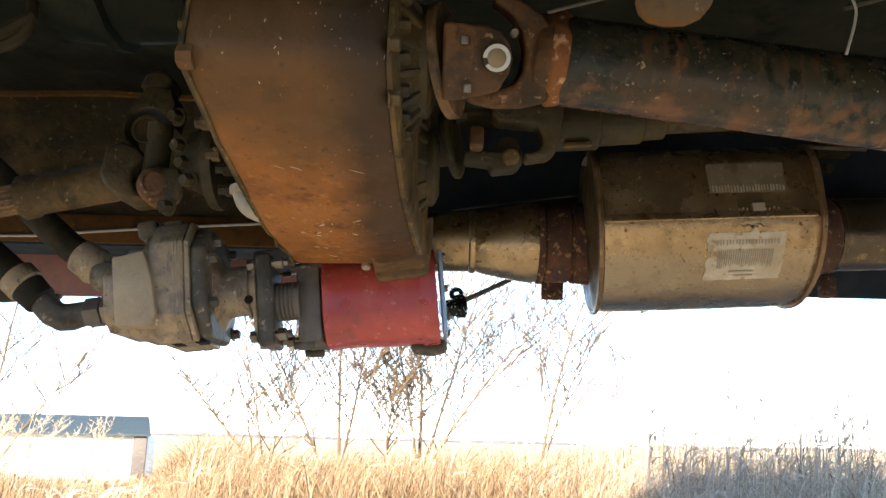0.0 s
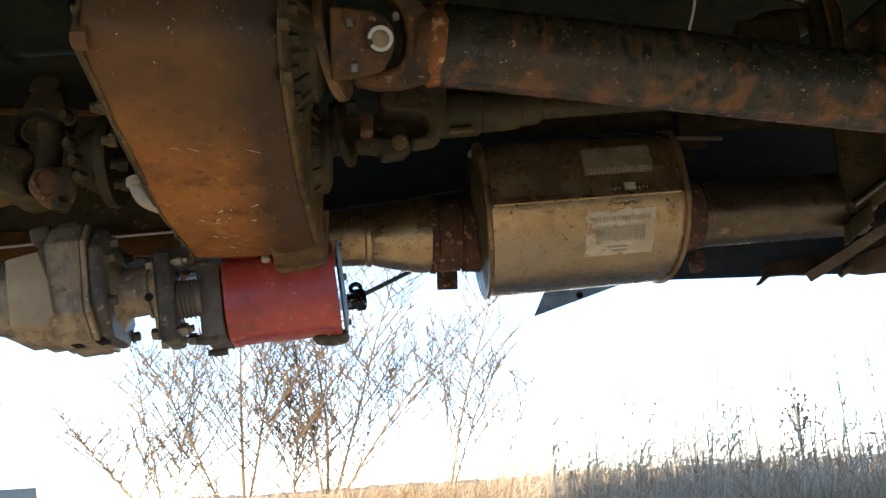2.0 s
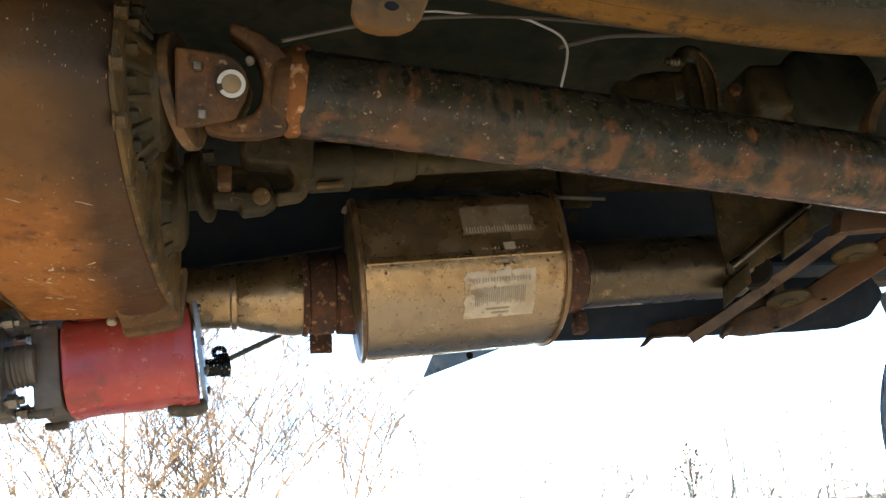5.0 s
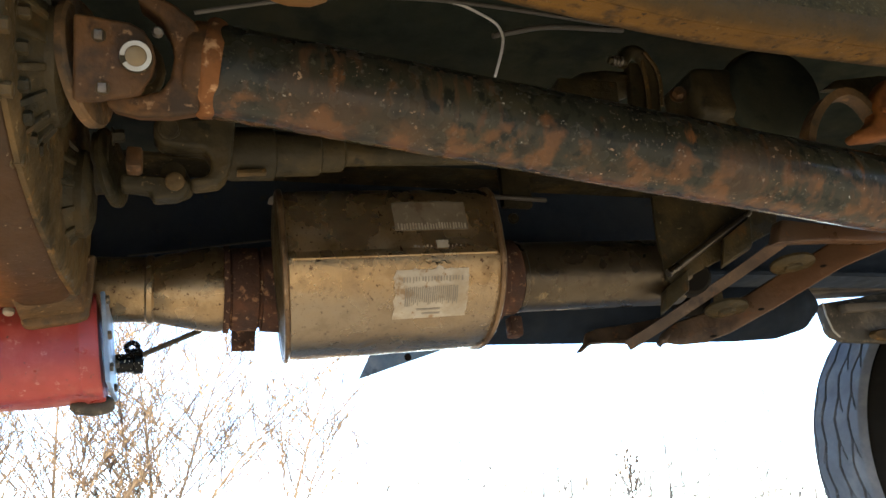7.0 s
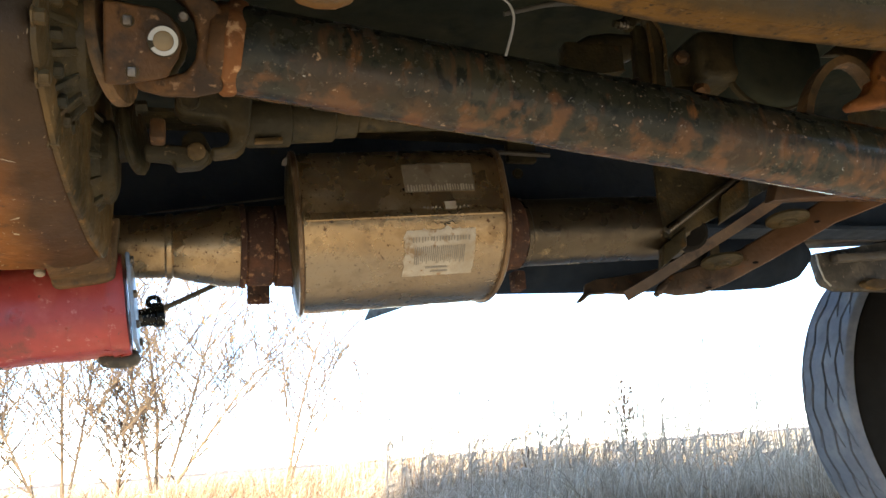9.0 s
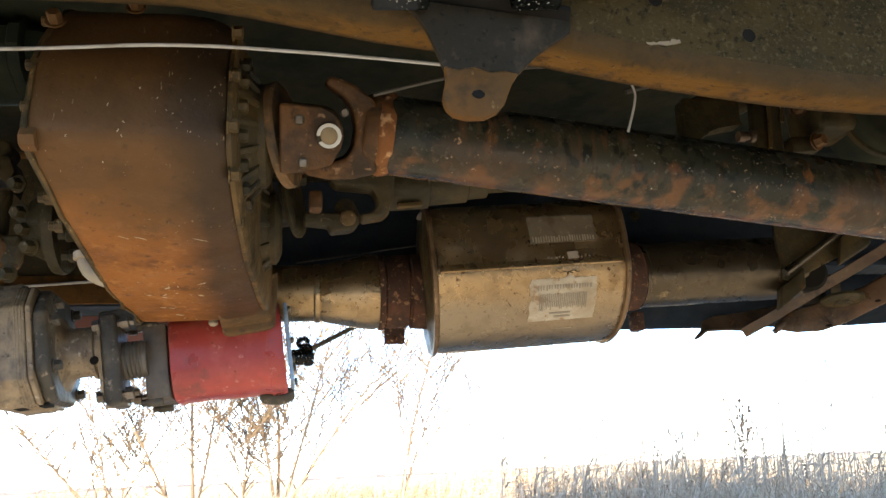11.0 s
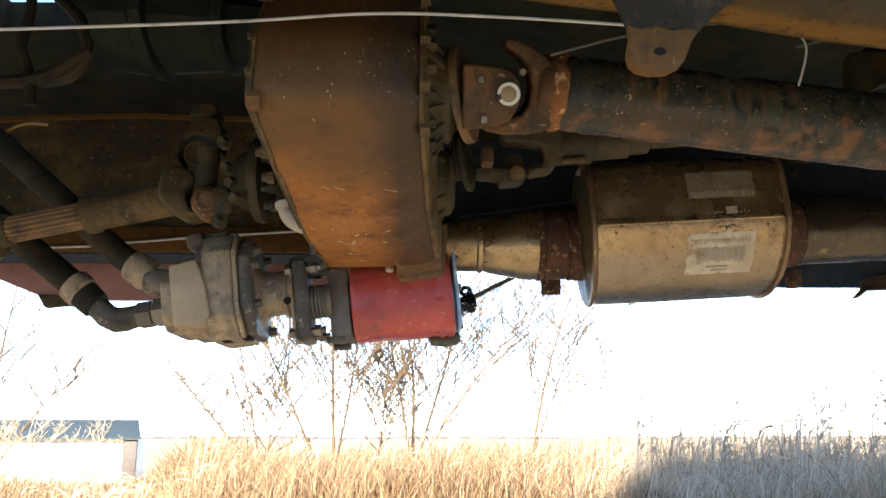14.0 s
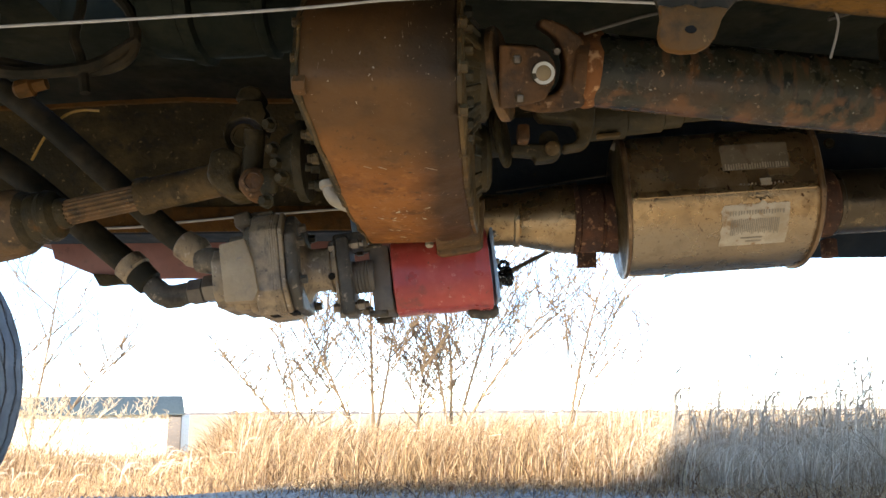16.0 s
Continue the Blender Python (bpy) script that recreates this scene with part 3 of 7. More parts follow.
def channel(y_out, y_in, bottom, top, stations, t=0.008):
    """Web and two flanges of a frame channel as separate meshes."""
    web, low, up = bmesh.new(), bmesh.new(), bmesh.new()

    def strip(bm, quads):
        rings = [[bm.verts.new(q) for q in ring] for ring in quads]
        for a, b in zip(rings, rings[1:]):
            for i in range(4):
                bm.faces.new((a[i], a[(i + 1) % 4], b[(i + 1) % 4], b[i]))
        bm.faces.new(rings[0])
        bm.faces.new(rings[-1])

    s = 1 if y_in > y_out else -1
    yi = y_out + s * t
    strip(web, [[(x, y_out, bottom(x) + 0.018), (x, yi, bottom(x) + 0.018), (x, yi, top), (x, y_out, top)] for x in stations])
    strip(low, [[(x, y_out + s * 0.0205, bottom(x) - 0.002), (x, y_in, bottom(x) + 0.001), (x, y_in, bottom(x) + 0.001 + t), (x, y_out + s * 0.0205, bottom(x) + t)] for x in stations])
    strip(up, [[(x, yi + s * 0.0005, top - t), (x, y_in, top - t), (x, y_in, top), (x, yi + s * 0.0005, top)] for x in stations])
    # the rounded corner belongs to the flange
    R_ = 0.020
    cor = bmesh.new()
    rings = []
    for x in stations:
        b0 = bottom(x)
        out, inn = [], []
        for k in range(6):
            a = radians(90 * k / 5)
            out.append((x, y_out + s * (R_ - R_ * math.cos(a)) - s * 0.0006, b0 - 0.0025 + R_ - R_ * math.sin(a)))
            inn.append((x, y_out + s * (R_ - (R_ - t) * math.cos(a)), b0 + R_ - (R_ - t) * math.sin(a)))
        rings.append([cor.verts.new(p) for p in out + inn[::-1]])
    for a, b in zip(rings, rings[1:]):
        for i in range(12):
            cor.faces.new((a[i], a[(i + 1) % 12], b[(i + 1) % 12], b[i]))
    cor.faces.new(rings[0]), cor.faces.new(rings[-1])
    for b in (web, low, up):
        bev(b, 0.0025, 2, 50)
    merge(low, cor)
    return web, low, up


ST = [-2.6, -1.5, -0.8] + [-0.45 + 0.06 * i for i in range(26)] + [1.3, 1.8, 2.4, 3.2]
near = thing("near_frame_rail", (0, 0.69, 0.84), "rusty pitted steel truck frame rail with a yellowed bottom flange", "frame rail", "frame rails")
w_, l_, u_ = channel(0.682, 0.735, lambda x: interp(NEAR_BOTTOM, x), 1.04, ST)
part("web", w_, "rail", near)
part("bottom_flange", l_, "flange", near, "yellow-brown rusted flange")
part("top_flange", u_, "rail", near)
for hx, hz in ((0.374, 0.821), (0.470, 0.786), (-0.245, 0.866)):
    part("bolt_hole", lathe((hx, 0.6835, hz), (0, -1, 0), [(0, 0.0110), (0.0022, 0.0100), (0.0030, 0.0082), (0.0026, 0.0074)], 18, wob=0.15), "rail", near, "worn rim of a drilled hole")
    # uncut hole: a dark disc stands for its shaded inside
    part("hole_core", lathe((hx - 0.001, 0.6835, hz), (0, -1, 0), [(0, 0.0078), (0.0028, 0.0076), (0.0029, 0.001)], 18, wob=0.12), "groove", near, "dark drilled hole")
cr = random.Random(4)
for cx_, cz_, w_x, w_z in ((0.378, 0.7735, 0.012, 0.0022), (0.389, 0.7755, 0.006, 0.0028), (0.364, 0.7725, 0.006, 0.0016)):
    part("paint_chip", slab([(cx_ + w_x * math.cos(a) * cr.uniform(0.6, 1.2) + 0.3 * w_z * math.sin(a), 0.6808, cz_ + w_z * math.sin(a) * cr.uniform(0.5, 1.3)) for a in [i * 0.4488 for i in range(14)]], (0, 0.0012, 0), 0), "palecast", near, "pale chipped fleck")

far_rail = thing("far_frame_rail", (0, 1.56, 0.7), "dark brown oily truck frame rail with cables along it", "frame rail", "frame rails")
w_, l_, u_ = channel(1.62, 1.53, lambda x: 0.692 if x < 0.1 else 0.692 + min(0.07, (x - 0.1) * 0.2), 0.972, ST)
part("web", w_, "blackrail", far_rail)
part("bottom_flange", l_, "blackrail", far_rail)
part("lower_strake", box((-0.9, 1.524, 0.722), (1.7, 0.006, 0.052), w=0.002), "tabrust", far_rail, "rusty brown lower strake")
part("top_flange", u_, "webrust", far_rail)
part("web_panel", slab([(-1.35, 1.528, 0.748), (-0.27, 1.528, 0.750), (-0.27, 1.528, 0.966), (-0.40, 1.528, 0.974), (-0.62, 1.528, 0.979), (-0.85, 1.528, 0.972), (-1.35, 1.528, 0.962)], (0, 0.006, 0), 0.002), "webrust", far_rail, "brown oily web plate")
part("web_lip", sweep([(-1.35, 1.526, 0.963), (-0.93, 1.526, 0.968), (-0.80, 1.526, 0.975), (-0.62, 1.526, 0.981), (-0.52, 1.526, 0.976), (-0.40, 1.526, 0.974)], 0, flat=(0.016, 0.008)), "tabrust", far_rail, "lighter rust-brown upper lip")

# deck and body that close the place above; unseen hood and box cast shade
body = thing("truck_body", (0, 1.1, 1.1), "dark underside of the truck deck and body above the frame", "truck body", kind="structure")
def spread(name, x0, x1, y0, y1, z0, z1, w, mname):
    part(name, box(((x0 + x1) / 2, (y0 + y1) / 2, (z0 + z1) / 2), (x1 - x0, y1 - y0, z1 - z0), w=w), mname, body)


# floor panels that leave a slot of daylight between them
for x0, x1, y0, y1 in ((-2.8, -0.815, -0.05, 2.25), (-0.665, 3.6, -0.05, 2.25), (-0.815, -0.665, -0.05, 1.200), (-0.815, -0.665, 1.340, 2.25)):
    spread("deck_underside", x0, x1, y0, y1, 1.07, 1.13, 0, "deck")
for x0, x1, y0, y1 in ((-2.77, -1.30, 0.2, 2.1), (-0.64, 0.125, 0.2, 2.1), (-1.30, -0.64, 0.2, 1.17), (-1.30, -0.64, 1.80, 2.1)):
    spread("unseen_hood", x0, x1, y0, y1, 1.134, 1.28, 0.01, "paintwhite")
# unseen box, sized so its shadow falls on the right-hand grass
part("unseen_cargo_box", slab([(0.14, -0.05, 1.14), (3.66, -0.05, 1.14), (3.66, -0.05, 2.45), (0.14, -0.05, 2.45)], (0, 2.3, 0), 0.02), "paintwhite", body)
for cx, nm in ((1.55, "crossmember"),):
    cm = thing(nm, (cx, 1.12, 0.9), "greasy dark steel crossmember between the frame rails", "crossmember", "crossmembers")
    part("web", box((cx, 1.152, 0.985), (0.012, 0.735, 0.10), w=0.002), "greasy", cm)
    part("flange", box((cx + 0.036, 1.152, 0.930), (0.06, 0.735, 0.010), w=0.002), "greasy", cm)

gb = thing("gearbox", (-0.55, 1.25, 1.0), "dim olive-brown gearbox housing above the front driveshaft", "gearbox")
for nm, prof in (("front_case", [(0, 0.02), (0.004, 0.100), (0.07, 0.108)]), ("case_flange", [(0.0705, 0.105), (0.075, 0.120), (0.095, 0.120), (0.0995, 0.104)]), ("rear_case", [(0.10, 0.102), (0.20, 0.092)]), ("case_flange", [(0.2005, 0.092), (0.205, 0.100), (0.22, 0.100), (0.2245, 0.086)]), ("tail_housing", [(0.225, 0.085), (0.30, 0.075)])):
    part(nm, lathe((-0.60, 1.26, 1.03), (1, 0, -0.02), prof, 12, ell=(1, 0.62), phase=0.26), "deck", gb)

# gusset under the near rail, with its round tab
gus = thing("frame_bracket", (0.21, 0.675, 0.75), "oily black gusset bracket with a rusty round tab", "bracket")
gl = [(0.118, 0.806), (0.125, 0.795), (0.132, 0.787), (0.140, 0.774), (0.146, 0.759), (0.151, 0.745), (0.155, 0.733)]
gt = [(0.156, 0.723), (0.1535, 0.713), (0.152, 0.703), (0.154, 0.694), (0.161, 0.687), (0.174, 0.684), (0.190, 0.685), (0.202, 0.691), (0.210, 0.701), (0.214, 0.711), (0.218, 0.721)]
gr = [(0.225, 0.731), (0.236, 0.743), (0.246, 0.753), (0.257, 0.761), (0.280, 0.777), (0.282, 0.790)]
part("plate", slab([(x, 0.6755, z) for x, z in gl + gr], (0, 0.008, 0), 0.002), "gussetplate", gus)
part("tab", slab([(x, 0.6735, z) for x, z in [(0.1545, 0.737), (0.155, 0.733)] + gt + [(0.225, 0.731), (0.212, 0.734), (0.198, 0.7315), (0.183, 0.737), (0.168, 0.733)]], (0, 0.0095, 0), 0.003, seg=3), "tabrust", gus, "rusty rounded tab with a bolt hole")
part("bolt_hole", lathe((0.185, 0.6738, 0.708), (0.1, -1, 0), [(0, 0.0056), (0.0010, 0.0052), (0.0011, 0.001)], 16, ell=(1.15, 0.8), wob=0.2), "groove", gus, "dark bolt hole")
part("fold", slab([(0.126, 0.683, 0.807), (0.280, 0.683, 0.783), (0.280, 0.668, 0.795), (0.126, 0.668, 0.818)], (0, 0, 0.006), 0.0015), "groove", gus)

# boxes hung outside the near rail
SL = 0.27


def under(y, x=0.0):
    """Height of the undersides of the boxes, which rise towards the outside and the rear."""
    return 0.811 + 0.055 * x + (0.66 - y) * SL


def sheet(x0, x1, y0, y1, dz, t, w=0.002):
    xa, xb = x0 if isinstance(x0, tuple) else (x0, x0), x1 if isinstance(x1, tuple) else (x1, x1)
    return slab([(xa[0], y0, under(y0, xa[0]) + dz), (xb[0], y0, under(y0, xb[0]) + dz), (xb[1], y1, under(y1, xb[1]) + dz), (xa[1], y1, under(y1, xa[1]) + dz)], (0, 0, t), w)


tool = thing("side_box", (-0.9, 0.4, 0.9), "dusty beige sheet metal side box with chipped paint", "side box")
part("bottom_panel", sheet(-1.9, 0.084, 0.655, 0.12, 0.0, 0.012), "beige", tool)
part("edge_lip", sheet(-1.9, 0.085, 0.664, 0.650, -0.002, 0.008), "beige", tool, "folded grey lip")
part("end_strip", sheet((0.050, 0.058), 0.0855, 0.634, 0.12, -0.005, 0.004, 0.001), "beige", tool)
part("front_panel", slab([(-1.9, 0.118, 0.89), (0.086, 0.118, 0.98), (0.086, 0.118, 1.4), (-1.9, 0.118, 1.4)], (0, 0.01, 0), 0.002), "beige", tool)

tank = thing("corrugated_tank", (1.2, 0.4, 0.9), "dull grey corrugated steel panel beside the frame rail", "tank")
bm = bmesh.new()
rows = []
for i in range(0, 468):
    x = 0.274 + i * 0.005
    ph = ((x - 0.274) / 0.118) % 1.0
    h = 0.0052 * min(1.0, max(0.0, min((ph - 0.18) / 0.16, (0.62 - ph) / 0.10))) - 0.0026 * max(0.0, 1 - abs(ph - 0.86) / 0.09)
    rows.append([bm.verts.new((x + (0.655 - y) * 0.06, y, under(y, x) - 0.006 - 1.3 * h + min(0.012, 0.035 * (x - 0.279)) + 0.02 * ((0.655 - y) / 0.5) ** 2)) for y in (0.655, 0.5, 0.35, 0.2, 0.1)])
for a, b in zip(rows, rows[1:]):
    for k in range(4):
        bm.faces.new((a[k], a[k + 1], b[k + 1], b[k]))
r = bmesh.ops.extrude_face_region(bm, geom=bm.faces[:])
bmesh.ops.translate(bm, vec=(0, 0, 0.004), verts=[v for v in r["geom"] if isinstance(v, bmesh.types.BMVert)])
part("bottom_panel", bm, "galv", tank)
part("front_panel", box((1.5, 0.095, 1.22), (2.36, 0.01, 0.42), w=0.002), "galv", tank)

hang = thing("box_hanger", (0.2, 0.5, 0.85), "speckled black painted channel hanger between box and tank", "bracket")
for x0, x1, dz in ((0.088, 0.142, -0.030), (0.219, 0.268, -0.030)):
    part("leg", sheet(x0, (x1, x1 + 0.006), 0.668, 0.1, dz, 0.012, 0.004), "blackpaint", hang)
part("channel_web", sheet(0.138, 0.222, 0.655, 0.1, 0.014, 0.008, 0.001), "blackpaint", hang)
part("rib", sheet((0.207, 0.210), (0.215, 0.218), 0.66, 0.1, 0.009, -0.030, 0.003), "blackpaint", hang)

# unseen plain wall closing the yard behind, added to shade the near ground
wm_ = surface("plain_rendered_wall", (0.30, 0.28, 0.25), [(1.5, 0.45, 0.65, (0.24, 0.22, 0.20), I3)], 0.85, 0.0, ((20, 0.2),))
solo("shade_wall", box((0.0, -3.7, 0.68), (70.0, 0.2, 1.56), w=0), wm_, "unseen plain grey wall added behind the yard to shade the near ground", "wall", kind="structure")

# ---- transfer case ----
from mathutils import bvhtree

tcase = thing("transfer_case", (-0.18, 1.0, 0.6), "rust-brown cast iron transfer case with scratches and grease", "transfer case")
SEC = [(0.94, 0.915), (0.868, 0.895), (0.818, 0.805), (0.800, 0.712), (0.915, 0.652), (1.02, 0.628), (1.12, 0.610), (1.235, 0.606), (1.285, 0.632), (1.33, 0.70), (1.31, 0.80), (1.16, 0.90)]


def casting(stations, w, mid=(1.07, 0.76)):
    """A lofted case: (x, growth of the section about its middle)."""
    bm = bmesh.new()
    sec = []
    n = len(SEC)
    for i in range(n):
        p, q, r = Vector(SEC[i - 1]), Vector(SEC[i]), Vector(SEC[(i + 1) % n])
        d0, d1 = (p - q), (r - q)
        k = min(0.022, d0.length * 0.4, d1.length * 0.4)
        a_, b_ = q + d0.normalized() * k, q + d1.normalized() * k
        for t in (0, 0.25, 0.5, 0.75, 1):
            sec.append(a_.lerp(q, t).lerp(q.lerp(b_, t), t))
    dense = []
    for i, q in enumerate(sec):
        r = sec[(i + 1) % len(sec)]
        m = max(1, int((r - q).length / 0.02))
        dense += [q.lerp(r, j / m) for j in range(m)]
    rings = []
    for x, g in stations:
        rings.append([bm.verts.new((x, mid[0] + (y - mid[0]) * g, mid[1] + (z - mid[1]) * g)) for y, z in dense])
    for a_, b_ in zip(rings, rings[1:]):
        for i in range(len(dense)):
            bm.faces.new((a_[i], a_[(i + 1) % len(dense)], b_[(i + 1) % len(dense)], b_[i]))
    bm.faces.new(rings[0]), bm.faces.new(rings[-1])
    for v in bm.verts:
        x, y = v.co.x, v.co.y
        if x < -0.1:
            t = max(0.0, min(1.0, (y - 0.82) / 0.10)) * 0.018 + max(0.0, min(1.0, (y - 0.92) / 0.32)) * 0.026
            v.co.x += t * (-0.1 - x) / 0.14
        else:
            v.co.x += 0.030 * max(0.0, min(1.0, (y - 0.8) / 0.47)) * min(1.0, (x + 0.1) / 0.04)
    return lump(bm, 0.0035, 8.0)


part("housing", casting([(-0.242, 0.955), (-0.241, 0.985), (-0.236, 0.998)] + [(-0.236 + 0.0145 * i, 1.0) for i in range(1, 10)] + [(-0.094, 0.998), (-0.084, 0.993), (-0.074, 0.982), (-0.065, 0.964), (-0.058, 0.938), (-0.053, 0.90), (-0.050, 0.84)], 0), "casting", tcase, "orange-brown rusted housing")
hull = bpy.data.objects["housing"].data
tree_ = bvhtree.BVHTree.FromPolygons([v.co for v in hull.vertices], [tuple(p.vertices) for p in hull.polygons])
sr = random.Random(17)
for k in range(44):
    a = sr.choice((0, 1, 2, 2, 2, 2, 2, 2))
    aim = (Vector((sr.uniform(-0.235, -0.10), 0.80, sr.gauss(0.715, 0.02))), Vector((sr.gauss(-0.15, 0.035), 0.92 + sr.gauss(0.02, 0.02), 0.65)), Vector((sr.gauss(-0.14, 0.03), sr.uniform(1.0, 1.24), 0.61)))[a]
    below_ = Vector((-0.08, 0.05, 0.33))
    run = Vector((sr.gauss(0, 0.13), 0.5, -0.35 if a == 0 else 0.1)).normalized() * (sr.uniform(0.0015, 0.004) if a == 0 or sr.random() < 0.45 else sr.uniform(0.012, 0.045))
    pts_ = []
    for t in (0, 0.33, 0.66, 1):
        q_ = aim + run * t + Vector((sr.gauss(0, 0.0006), 0, 0))
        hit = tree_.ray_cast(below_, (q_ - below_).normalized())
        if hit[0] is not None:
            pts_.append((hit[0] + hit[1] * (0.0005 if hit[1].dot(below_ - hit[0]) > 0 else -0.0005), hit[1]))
    if len(pts_) == 4:
        bm = bmesh.new()
        w = sr.uniform(0.0004, 0.0009) if a < 2 else sr.uniform(0.0008, 0.0028)
        rows_ = []
        for i, (p, n_) in enumerate(pts_):
            s_ = run.cross(n_).normalized() * w * (0.35 if i in (0, 3) else 1.0)
            up_ = n_ * 0.0004 * (1 if n_.dot(below_ - p) > 0 else -1)
            rows_.append([bm.verts.new(p - s_), bm.verts.new(p + up_), bm.verts.new(p + s_)])
        for a_, b_ in zip(rows_, rows_[1:]):
            for i in range(2):
                bm.faces.new((a_[i], a_[i + 1], b_[i + 1], b_[i]))
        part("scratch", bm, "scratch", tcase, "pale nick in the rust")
part("rear_flange", casting([(-0.0565, 0.90), (-0.0550, 0.928), (-0.0500, 0.930), (-0.0485, 0.91), (-0.046, 0.84)], 0), "oily", tcase, "dark oily bolted flange")
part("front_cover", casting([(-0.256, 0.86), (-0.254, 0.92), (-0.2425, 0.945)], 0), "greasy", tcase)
part("gasket_edge", lump(casting([(-0.2440, 0.97), (-0.2435, 1.000), (-0.2410, 1.004), (-0.2390, 1.002), (-0.2380, 0.985)], 0), 0.004, 55.0), "oily", tcase, "rough oily gasket edge")
part("side_plate", slab([(-0.092, 1.05, 0.628), (-0.040, 1.05, 0.650), (-0.014, 1.276, 0.640), (-0.014, 1.276, 0.606), (-0.090, 1.276, 0.598)], (0, 0.004, 0.010), 0.002), "brown", tcase)
part("corner_boss", lathe((-0.246, 0.810, 0.712), (1, 0, 0), [(0, 0.0085), (0.002, 0.0115), (0.010, 0.0125), (0.016, 0.0120)], 7), "casting", tcase)
for y, z in ((0.822, 0.752), (0.826, 0.80), (0.862, 0.872), (0.90, 0.682), (0.945, 0.664)):
    part("cover_bolt", lathe((-0.236, y, z), (-1, 0, 0), [(0, 0.0085), (0.009, 0.0080), (0.010, 0.006), (0.015, 0.006), (0.016, 0.005)], 8), "oily", tcase)
for k, (y, z) in enumerate(((0.856, 0.865), (0.832, 0.80), (0.818, 0.735), (0.853, 0.694), (0.93, 0.665), (1.03, 0.648), (1.13, 0.634))):
    part("flange_bolt", lathe((-0.050, y, z), (1, 0, 0), [(0, 0.010), (0.002, 0.010), (0.0025, 0.0075), (0.011, 0.0075), (0.012, 0.006)], 6), "oily", tcase)
for x, z, y in ((-0.155, 0.893, 0.866), (-0.232, 0.860, 0.846)):
    part("breather_bolt", hexbolt((x, y - 0.004, z), (0, -0.9, 0.4), 0.008, 0.012), "casting", tcase)
part("skid_flap", slab([(-0.092, 1.262, 0.670), (-0.008, 1.262, 0.690), (-0.012, 1.262, 0.604), (-0.022, 1.262, 0.599), (-0.082, 1.262, 0.590), (-0.090, 1.262, 0.595)], (0, 0.024, 0), 0.006, seg=3), "brown", tcase, "grey-brown flat flap")
part("drain_plug", lathe((-0.102, 1.252, 0.611), (0, -0.2, -1), [(0, 0.007), (0.005, 0.007), (0.007, 0.005)], 12), "whiteplastic", tcase, "pale drain plug")


def retainer(c, r0, r1, length, fins, parent, mname):
    """A bolted bearing retainer: flange ring, waisted cone and radial webs."""
    part("bearing_retainer", lathe(c, (1, 0, 0), [(0, r0), (0.003, r0 * 1.02), (0.009, r0), (0.012, r0 * 0.90), (0.018, r0 * 0.78), (length * 0.7, r1), (length * 0.9, r1), (length, r1 * 0.90), (length + 0.004, r1 * 0.7)], 48, wob=0.02), mname, parent)
    for k in range(fins):
        a = 2 * math.pi * k / fins + 0.2
        o = Vector((0, math.cos(a), math.sin(a)))
        w = o.cross(Vector((1, 0, 0))) * 0.0035
        p = Vector(c)
        web = [p + Vector((0.008, 0, 0)) + o * r0 * 0.97, p + Vector((0.014, 0, 0)) + o * r0 * 0.93, p + Vector((length * 0.75, 0, 0)) + o * r1 * 1.06, p + Vector((length * 0.75, 0, 0)) + o * r1 * 0.8, p + Vector((0.008, 0, 0)) + o * r0 * 0.7]
        part("rib", slab([q - w for q in web], w * 2, 0.0012), mname, parent)
        b = a + math.pi / fins
        part("retainer_bolt", hexbolt((c[0] + 0.009, c[1] + math.cos(b) * r0 * 0.90, c[2] + math.sin(b) * r0 * 0.90), (1, 0, 0), 0.0075, 0.010), mname, parent)


retainer((-0.052, 0.94, 0.775), 0.094, 0.062, 0.042, 16, tcase, "greasy")
retainer((-0.050, 1.135, 0.720), 0.082, 0.052, 0.046, 12, tcase, "greasy")

# ---- rear driveshaft ----
rear = thing("rear_driveshaft", (0.5, 0.935, 0.70), "black driveshaft tube with orange rust stains and a universal joint", "driveshaft", "driveshafts")
A0, A1 = Vector((0.118, 0.937, 0.781)), Vector((1.32, 0.93, 0.632))
ax = (A1 - A0).normalized()
L = (A1 - A0).length
part("tube", lathe(A0, ax, [(0.012, 0.0475), (0.016, 0.049), (L - 0.2, 0.049), (L, 0.048)], 56, wob=0.004), "shaft", rear)
part("weld_bead", lathe(A0, ax, [(-0.002, 0.046), (0.001, 0.0500), (0.005, 0.0520), (0.012, 0.0512), (0.016, 0.0495), (0.019, 0.048)], 90, wob=0.09), "weld", rear, "rusty weld bead")
J = Vector((0.060, 0.94, 0.782))
fl = lathe((0.0, 0.94, 0.776), (1, -0.30, 0.06), [(0, 0.058), (0.0015, 0.0635), (0.009, 0.0640), (0.012, 0.061), (0.013, 0.050)], 64, wob=0.006)
part("companion_flange", fl, "brown", rear, "rust-brown round flange")
part("flange_neck", lathe((-0.022, 0.94, 0.776), (1, 0, 0), [(0, 0.040), (0.016, 0.042)], 40), "greasy", rear)
cd = Vector((0.0, -0.90, -0.40)).normalized()
C = Vector((0.057, 0.872, 0.749))
cu = Vector((1, 0, 0))
cv = cd.cross(cu).normalized()


def on_ear(a, b, h=0.0):
    return C + cu * a + cv * b + cd * h


